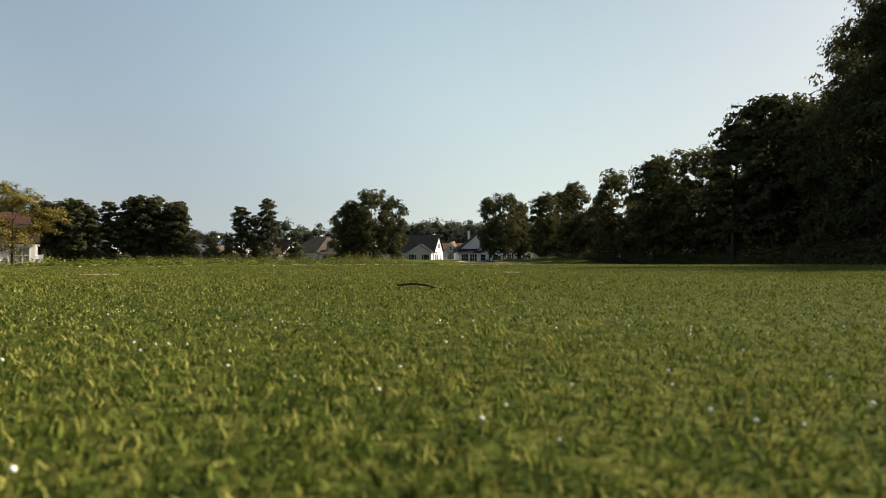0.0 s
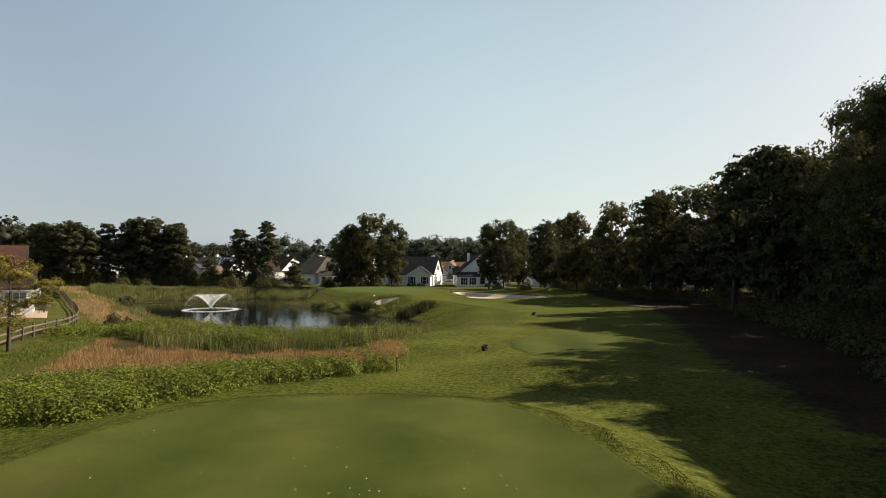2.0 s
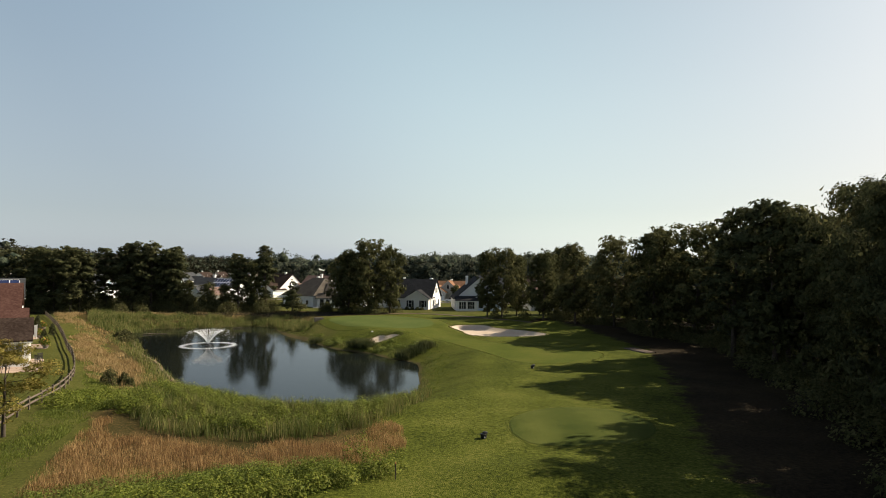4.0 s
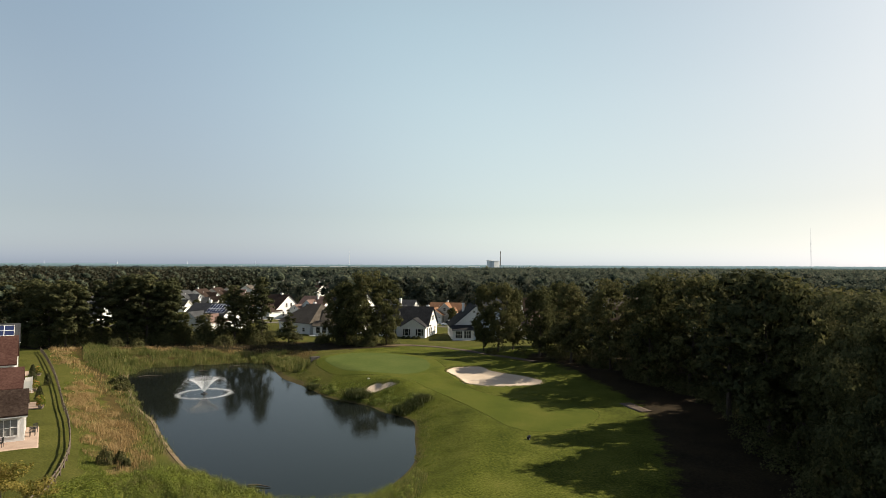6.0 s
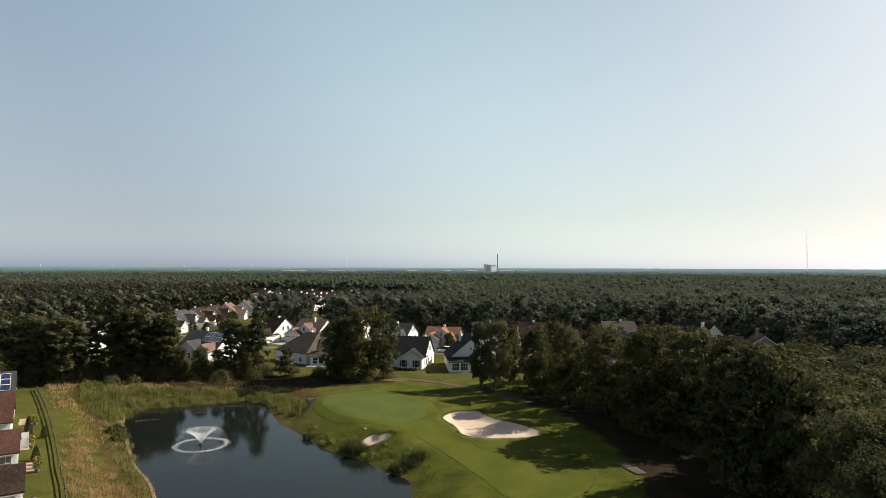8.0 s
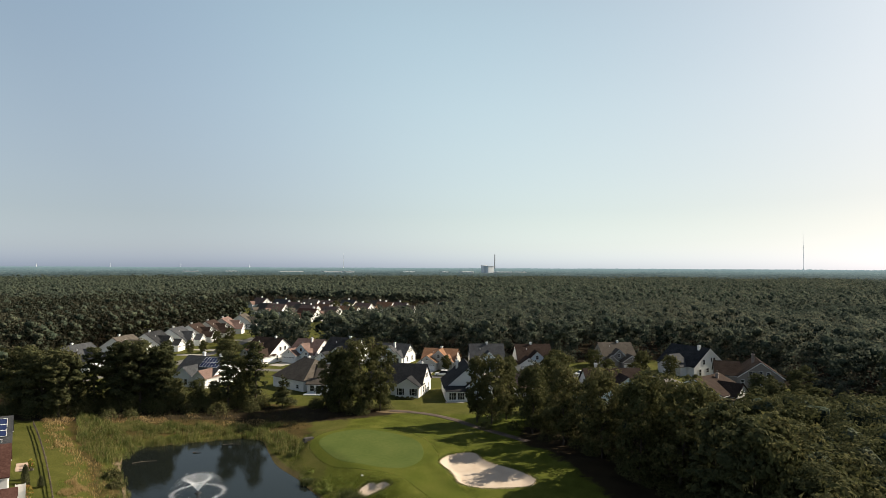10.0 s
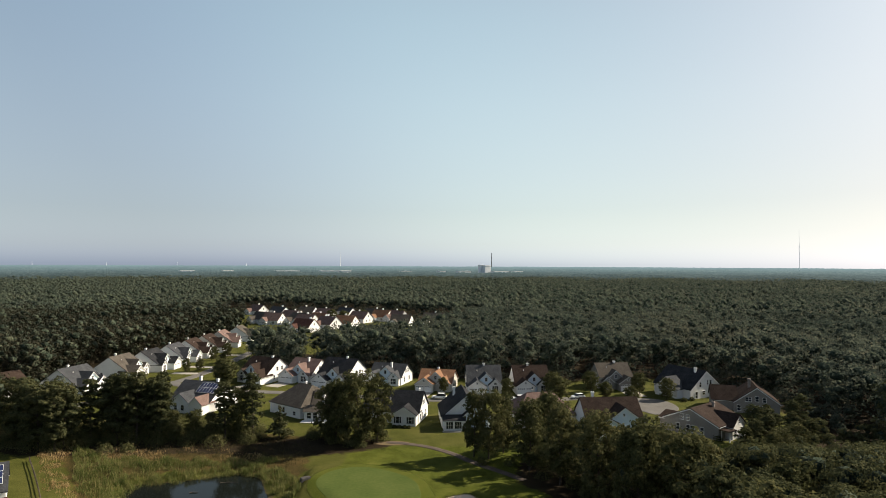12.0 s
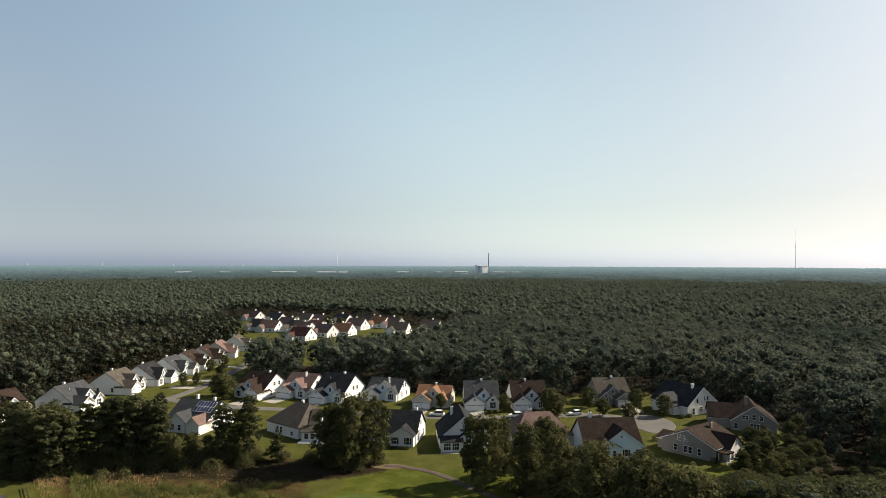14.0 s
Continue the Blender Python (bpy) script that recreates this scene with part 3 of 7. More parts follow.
gf = np.stack([gj * nx + gi, gj * nx + gi + 1, (gj + 1) * nx + gi + 1, (gj + 1) * nx + gi], -1).reshape(-1, 4)
gverts = np.stack([gx, gy, gz], -1).reshape(-1, 3)
ground_mesh = np_mesh("ground", gverts, gf, M["rough"], True)
MARSH = smooth_loop([(-30, 60), (-26, 50), (-16, 44), (-6, 47), (-4.6, 41), (-6, 34.5), (-14, 33), (-19.5, 34), (-23.5, 42), (-31, 60), (-48, 90), (-62, 112), (-80, 136), (-98, 156), (-78, 160), (-58, 159), (-40, 158), (-28, 152), (-27, 140), (-26, 122), (-34, 130), (-44, 132), (-60, 128), (-60, 115), (-48, 98), (-38, 82)], 3.0)
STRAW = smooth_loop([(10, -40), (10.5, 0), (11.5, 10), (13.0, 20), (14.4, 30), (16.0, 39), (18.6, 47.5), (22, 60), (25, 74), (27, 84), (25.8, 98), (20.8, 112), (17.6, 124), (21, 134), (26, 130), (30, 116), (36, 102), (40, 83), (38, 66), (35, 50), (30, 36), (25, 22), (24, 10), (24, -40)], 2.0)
# the pines' shade, painted as dark ground in the same layer as the litter
PINE_SHADE = smooth_loop([(-104, 160), (-104, 146), (-92, 140), (-74, 139), (-57, 141), (-43, 140), (-32, 140), (-27, 139), (-18, 141), (-9, 146), (-11, 152), (-22, 155), (-34, 153), (-45, 156), (-61, 159), (-82, 160)], 3.0)


def weigh(distance, soft):
    """One well inside an outline, nought well outside it."""
    return np.clip(0.5 - distance / soft, 0, 1)


vx, vy = gverts[:, 0], gverts[:, 1]
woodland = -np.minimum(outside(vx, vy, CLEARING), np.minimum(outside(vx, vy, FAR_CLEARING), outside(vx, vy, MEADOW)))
layer = {
    "lawn": np.maximum(weigh(146 - vy, 4.0), weigh(np.maximum.reduce([vx + 18, 24 - vy, -outside(vx, vy, MARSH)]), 3.0)),
    "marsh": weigh(outside(vx, vy, MARSH), 4.0),
    "mud": weigh(outside(vx, vy, POND) - np.where((vx < -22) & (vy < 119), 0.9, 0.1), 1.4),
    "litter_and_shade": np.maximum.reduce([weigh(woodland, 4.0), weigh(outside(vx, vy, STRAW), 4.5), weigh(outside(vx, vy, PINE_SHADE), 5.0)]),
}
for key, value in layer.items():
    ground_mesh.attributes.new(key, "FLOAT", "POINT").data.foreach_set("value", value.astype(np.float32))


def layered(m, layers):
    """Lays further ground covers over a material, each with a ragged edge where its layer begins."""
    t = m.node_tree
    ramp = [n for n in t.nodes if n.bl_idname == "ShaderNodeValToRGB"][0]
    fac, colour = ramp.inputs["Fac"].links[0].from_socket, ramp.outputs["Color"]
    place = t.nodes.new("ShaderNodeNewGeometry")
    for k, (key, cols, scale, rag) in enumerate(layers):
        other = t.nodes.new("ShaderNodeValToRGB")
        e = other.color_ramp.elements
        while len(e) < len(cols):
            e.new(0.5)
        for i, c in enumerate(cols):
            e[i].position, e[i].color = 0.3 + 0.4 * i / (len(cols) - 1), (*c, 1)
        t.links.new(fac, other.inputs["Fac"])
        where = t.nodes.new("ShaderNodeAttribute")
        where.attribute_name = key
        noise = t.nodes.new("ShaderNodeTexNoise")
        noise.inputs["Scale"].default_value, noise.inputs["Detail"].default_value, noise.inputs["Roughness"].default_value = scale, 8, 0.65
        t.links.new(place.outputs["Position"], noise.inputs["Vector"])
        add = t.nodes.new("ShaderNodeMath")
        add.operation = "MULTIPLY_ADD"
        add.inputs[1].default_value = rag
        t.links.new(noise.outputs["Fac"], add.inputs[0])
        t.links.new(where.outputs["Fac"], add.inputs[2])
        edge = t.nodes.new("ShaderNodeMapRange")
        edge.inputs["From Min"].default_value, edge.inputs["From Max"].default_value = 0.5 + 0.5 * rag - 0.14, 0.5 + 0.5 * rag + 0.14
        t.links.new(add.outputs[0], edge.inputs["Value"])
        mix = t.nodes.new("ShaderNodeMix")
        mix.data_type = "RGBA"
        t.links.new(edge.outputs[0], mix.inputs[0])
        t.links.new(colour, mix.inputs[6])
        t.links.new(other.outputs["Color"], mix.inputs[7])
        colour = mix.outputs[2]
    t.links.new(colour, t.nodes["Principled BSDF"].inputs["Base Color"])


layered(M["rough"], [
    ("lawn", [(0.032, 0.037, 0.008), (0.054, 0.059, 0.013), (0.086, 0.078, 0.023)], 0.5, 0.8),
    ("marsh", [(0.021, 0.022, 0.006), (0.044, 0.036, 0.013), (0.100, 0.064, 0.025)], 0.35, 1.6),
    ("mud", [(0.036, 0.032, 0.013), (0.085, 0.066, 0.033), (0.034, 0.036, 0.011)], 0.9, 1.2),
    # dark straw and wood litter, also used as painted shade below the pines
    ("litter_and_shade", [(0.010, 0.008, 0.005), (0.022, 0.016, 0.010), (0.036, 0.028, 0.014)], 0.6, 1.5),
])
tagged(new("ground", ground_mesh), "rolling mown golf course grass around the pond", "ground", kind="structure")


def inner_fill(loop, step):
    """Triangles that fill an outline, with an inner grid of points."""
    lo, hi = loop.min(0), loop.max(0)
    xs, ys = np.meshgrid(np.arange(lo[0] + step / 2, hi[0], step), np.arange(lo[1] + step / 2, hi[1], step))
    xs, ys = xs.ravel(), ys.ravel()
    keep = outside(xs, ys, loop) < -0.35 * step
    pts = [Vector(p) for p in loop] + [Vector((a, b)) for a, b in zip(xs[keep], ys[keep])]
    n = len(loop)
    v, _, f, *_ = geometry.delaunay_2d_cdt(pts, [(i, (i + 1) % n) for i in range(n)], [], 1, 1e-4)
    return np.array([(p.x, p.y) for p in v]), np.array([list(q) for q in f])


def drape(name, loop, material, lift, step, label, category, skirt=0.06):
    """A turf, sand or paving patch that lies on the ground with a real edge."""
    xy, f = inner_fill(loop, step)
    z = ground_height(xy[:, 0], xy[:, 1]) + lift
    v = np.column_stack([xy, z])
    rim = np.column_stack([loop, ground_height(loop[:, 0], loop[:, 1]) + lift])
    n, k = len(loop), len(v)
    along = np.roll(loop, -1, 0) - np.roll(loop, 1, 0)
    away = np.stack([along[:, 1], -along[:, 0]], 1) / (np.linalg.norm(along, axis=1)[:, None] + 1e-9)
    side = np.where(outside(*(loop + 0.05 * away).T, loop) > 0, 1, -1)[:, None]
    foot = loop + away * side * (0.15 + 2 * skirt)
    low = np.column_stack([foot, ground_height(foot[:, 0], foot[:, 1]) - skirt])
    v = np.vstack([v, rim, low])
    i = np.arange(n)
    j = (i + 1) % n
    f = np.vstack([f, np.stack([k + i, k + n + i, k + n + j], 1), np.stack([k + i, k + n + j, k + j], 1)])
    ob = new(name, np_mesh(name, v, f, material, True))
    return tagged(ob, label, category, kind="structure")


tee_ob = drape("tee_turf", TEE, M["tee"], 0.012, 0.8, "closely mown tee ground with rounded front", "tee ground", 0.03)
tee_at = np.array([v.co[:] for v in tee_ob.data.vertices])
worn = sum(a * np.exp(-((tee_at[:, 0] - x) / rx) ** 2 - ((tee_at[:, 1] - y) / ry) ** 2) for x, y, rx, ry, a in ((-6.2, 9.0, 2.6, 1.8, 0.75), (-4.4, 6.0, 2.2, 1.0, 0.9), (-3.2, 4.2, 1.4, 0.9, 0.7), (-8.4, 13.0, 1.6, 3.0, 0.55)))
tee_ob.data.attributes.new("worn", "FLOAT", "POINT").data.foreach_set("value", np.clip(worn, 0, 1).astype(np.float32))
layered(M["tee"], [("worn", [(0.034, 0.041, 0.010), (0.050, 0.050, 0.014), (0.072, 0.060, 0.022)], 1.1, 1.0)])
drape("second_tee", TEE_TWO, M["tee"], 0.02, 0.8, "small mown forward tee on the slope", "tee ground", 0.02)
drape("fairway_apron", COLLAR, M["fairway"], 0.022, 0.8, "mown approach strip that runs into the green", "fairway", 0.02)
drape("putting_green", GREEN, M["green"], 0.036, 0.8, "pale smooth putting green on a raised shelf", "green", 0.02)
drape("sand_bunker", BUNKER, M["sand"], 0.05, 0.6, "large pale sand bunker beside the green", "bunker", 0.25)
drape("sand_bunker", POT, M["sand"], 0.05, 0.5, "small pot bunker of pale sand above the water", "bunker", 0.25)

drape("bare_earth", smooth_loop([(-13, 148.6), (-9.5, 147.2), (-5.4, 147.6), (-4.6, 149.4), (-8, 150.8), (-12, 150.6)], 0.7), M["earth"], 0.02, 0.9, "worn patch of bare earth at the path's end", "bare earth", 0.03)


def ribbon(name, line, width, material, lift, label, category, step=1.5):
    """A road or path of even width along a line."""
    p = smooth_line(line, step)
    d = np.gradient(p, axis=0)
    d /= np.linalg.norm(d, axis=1)[:, None]
    nrm = np.stack([-d[:, 1], d[:, 0]], 1)
    cols = np.array([-0.5, -0.47, -0.25, 0, 0.25, 0.47, 0.5]) * width
    xy = p[:, None] + nrm[:, None] * cols[None, :, None]
    z = ground_height(xy[..., 0], xy[..., 1]) + lift
    z[:, 0] -= lift + 0.05
    z[:, -1] -= lift + 0.05
    v = np.concatenate([xy, z[..., None]], -1).reshape(-1, 3)
    n, m = len(p), len(cols)
    i, j = np.meshgrid(np.arange(n - 1), np.arange(m - 1), indexing="ij")
    f = np.stack([i * m + j, (i + 1) * m + j, (i + 1) * m + j + 1, i * m + j + 1], -1).reshape(-1, 4)
    return tagged(new(name, np_mesh(name, v, f, material, False)), label, category, kind="structure")


ribbon("cart_path", [(26.5, 79.3), (25.8, 82), (25.4, 84.6)], 1.7, M["path"], 0.09, "worn asphalt cart path at the wood's edge", "path")
ribbon("cart_path", [(19, 122), (16, 126), (10, 133), (5.5, 140), (0, 145.5), (-6, 148.6), (-10, 149.6)], 1.9, M["path"], 0.05, "narrow asphalt cart path behind the green", "path")
ribbon("street", [(-112, 176), (-105, 192), (-97, 210), (-90, 232), (-87, 255), (-86, 280), (-86, 305)], 4.6, M["road"], 0.06, "grey residential street between houses", "street", 3)
ribbon("street", [(-92, 224), (-74, 214), (-58, 210), (-36, 206), (-14, 200), (6, 196.5), (34, 197), (52, 199), (66, 194)], 4.6, M["road"], 0.07, "grey residential street between two house rows", "street", 3)
drape("turning_circle", smooth_loop([(62.4, 184), (65.4, 177.6), (70.4, 178.4), (74.8, 184), (76, 191), (73.4, 197.6), (66, 199.6), (61, 194)], 2), M["road"], 0.10, 3, "round end of the grey street", "street")

SHORE = [(-54.8, 119), (-56.3, 116), (-48.2, 101), (-41.6, 89.6), (-36.4, 82.6), (-31.8, 74.8), (-26.4, 66.4), (-22.8, 61.8), (-17.4, 57.8)]
ribbon("sandy_shore", [(x - 1.1, y - 0.3) for x, y in SHORE], 0.5, M["shore"], 0.03, "thin pale sandy shoreline of the pond", "shore", 1.0)
drape("sandy_shore", smooth_loop([(-57.6, 113.6), (-55.4, 114.0), (-53.2, 117.4), (-53.8, 119.2), (-55.6, 118.2), (-57.2, 116.4)], 0.6), M["shore"], 0.05, 0.6, "small pale sand spit at the pond's edge", "shore", 0.05)

# ---- water ----
wl = POND.copy()
wc = wl.mean(0)
wn2 = wl - np.roll(wl, 1, 0)
off = np.stack([wn2[:, 1], -wn2[:, 0]], 1)
off /= np.linalg.norm(off, axis=1)[:, None] + 1e-9
test = outside(*(wl + 0.5 * off).T, POND)
wl = wl + np.where(test > 0, 1, -1)[:, None] * off * 0.6
wxy, wf = inner_fill(wl, 6.0)
tagged(new("pond_water", np_mesh("pond_water", np.column_stack([wxy, np.full(len(wxy), WATER)]), wf, M["water"], True)), "dark still pond water with light ripples", "pond", kind="structure")

# ---- trees ----
def lumps_crown(rng, lumps, n, leaf, tilt=0.75, fill=0.32, tufts=22):
    """Leaves in tufts round a set of lumps (centre, radii): most near the skin, some inside."""
    c = np.array([l[0] for l in lumps], float)
    r = np.array([l[1] for l in lumps], float)
    wgt = (r[:, 0] * r[:, 1] + r[:, 0] * r[:, 2])
    m = len(lumps) * tufts
    k = rng.choice(len(lumps), m, p=wgt / wgt.sum())
    d = unit(rng, m)
    d[:, 2] = np.where((d[:, 2] < -0.2) & (rng.uniform(size=m) < 0.6), -d[:, 2], d[:, 2])
    rad = np.where(rng.uniform(size=m) < fill, rng.uniform(0.3, 0.9, m), rng.normal(1.0, 0.20, m))
    tuft = c[k] + d * r[k] * rad[:, None]
    j = rng.integers(0, m, n)
    off = rng.normal(size=(n, 3)) * np.array([1, 1, 0.6])
    p = tuft[j] + off * (0.19 * r[k].mean(1))[j][:, None]
    return cards(rng, p, leaf, d[j] + 0.35 * off + np.array([0, 0, 0.2]), tilt, True)


def make_tree(name, seed, h, r, style, n, leaf, label, leaf_mat):
    """One tree at the origin: an Empty with a trunk (with limbs) and a crown."""
    rng = np.random.default_rng(seed)
    top = new(name)
    tubes = []
    lean = rng.normal(0, 0.03 * h, 2)
    zs = np.linspace(-0.3, 1, 9)
    reach = {"oak": 0.72, "pine": 0.95, "young": 0.8, "cone": 0.97}[style]
    trunk = np.stack([lean[0] * zs ** 2 + 0.06 * np.sin(zs * 7 + seed), lean[1] * zs ** 2, zs * h * reach], 1)
    trunk[0, 2] = -0.35
    r0 = 0.011 * h + 0.03
    tubes.append(tube_arrays(trunk, r0 * (1.25 - 1.12 * np.clip(zs, 0, 1)), 8))
    lumps = []
    if style == "oak":
        for i in range(34):
            a = i * 2.4 + rng.uniform(-0.4, 0.4)
            lv = 0.14 + 0.78 * ((i + rng.uniform(0, 1)) / 34)
            wide = r * math.sqrt(max(0.05, 1 - ((lv - 0.50) / 0.47) ** 2)) * rng.uniform(0.30, 0.92)
            c = np.array([lean[0] * lv + wide * math.cos(a), lean[1] * lv + wide * math.sin(a), h * lv])
            s = r * rng.uniform(0.20, 0.36)
            lumps.append((c, (s, s, s * rng.uniform(0.75, 1.05))))
        lumps.append((np.array([lean[0], lean[1], h * 0.9]), (r * 0.38, r * 0.38, h * 0.10)))
    elif style == "pine":
        for i in range(24):
            a = i * 2.4 + rng.uniform(-0.5, 0.5)
            lv = 0.20 + 0.74 * (i / 23) ** 0.9
            wide = r * (1.0 - 0.7 * max(0.0, (lv - 0.62) / 0.38)) * rng.uniform(0.25, 0.85) * (0.75 if lv < 0.35 else 1)
            c = np.array([lean[0] * lv + wide * math.cos(a), lean[1] * lv + wide * math.sin(a), h * lv])
            s = r * rng.uniform(0.24, 0.42)
            lumps.append((c, (s, s, s * rng.uniform(0.55, 0.85))))
    elif style == "young":
        for i in range(10):
            a = i * 2.4
            lv = rng.uniform(0.24, 0.95)
            wide = r * (1.0 - 0.65 * abs(lv - 0.5)) * rng.uniform(0.3, 0.9)
            lumps.append((np.array([wide * math.cos(a), wide * math.sin(a), h * lv]), (r * 0.36, r * 0.36, r * 0.26)))
    else:
        for i in range(14):
            a = i * 2.4
            lv = 0.12 + 0.84 * i / 13
            wide = r * (1 - lv) * 0.6
            s = r * (1.05 - lv) * 0.55 + 0.15
            lumps.append((np.array([wide * math.cos(a), wide * math.sin(a), h * lv]), (s, s, s * 0.5)))
    for c, s in lumps:
        zb = min(c[2] - 0.25 * h * rng.uniform(0.3, 0.8), h * reach * 0.9)
        zb = max(zb, 0.16 * h)
        k = zb / (h * reach)
        start = np.array([lean[0] * k * k, lean[1] * k * k, zb])
        mid = 0.5 * (start + c) + np.array([0, 0, -0.04 * h])
        rb = max(0.03, r0 * (0.55 - 0.45 * k))
        tubes.append(tube_arrays(np.stack([start, mid, c]), [rb, rb * 0.6, rb * 0.15], 5))
    v, f = merge(tubes)
    np_part("trunk", v, f, M["bark"], top, True)
    v, f = lumps_crown(rng, lumps, n, leaf)
    np_part("crown", v, f, leaf_mat, top)
    return tagged(top, label, "tree")


OAK_LABEL, PINE_LABEL = "broad leafy oak tree with dark green crown", "tall pine with clumped dark needles"
stock = {
    "oak0": make_tree("oak_tree", 11, 15, 4.6, "oak", 9600, 0.235, OAK_LABEL, M["oak"]),
    "oak1": make_tree("oak_tree", 12, 15, 4.2, "oak", 9600, 0.235, OAK_LABEL, M["oak"]),
    "oak2": make_tree("oak_tree", 13, 15, 5.0, "oak", 9600, 0.235, OAK_LABEL, M["oak"]),
    "pine0": make_tree("pine_tree", 21, 16, 3.6, "pine", 9200, 0.215, PINE_LABEL, M["pine"]),
    "pine1": make_tree("pine_tree", 22, 16, 3.2, "pine", 9200, 0.215, PINE_LABEL, M["pine"]),
    "pine2": make_tree("pine_tree", 23, 16, 2.6, "pine", 7600, 0.215, PINE_LABEL, M["pine"]),
    "near0": make_tree("oak_tree", 31, 15, 4.8, "oak", 30000, 0.125, "near oak with dense dark leaves at the wood's edge", M["oak"]),
    "near1": make_tree("pine_tree", 32, 16, 4.4, "pine", 28000, 0.12, "near pine with dense dark needles at the wood's edge", M["pine"]),
    "young": make_tree("young_tree", 41, 6.3, 2.4, "young", 13000, 0.06, "small yellowing tree by the rail fence", M["young"]),
    "cone": make_tree("conifer_tree", 42, 8, 2.6, "cone", 4600, 0.18, "small dark conifer on the lawn by the houses", M["pine"]),
    "small": make_tree("street_tree", 43, 6, 2.2, "oak", 2600, 0.20, "small round street tree in a front garden", M["oak"]),
}
HEIGHT = {"oak": 15, "pine": 16, "near0": 15, "near1": 16, "young": 6.3, "cone": 8, "small": 6}
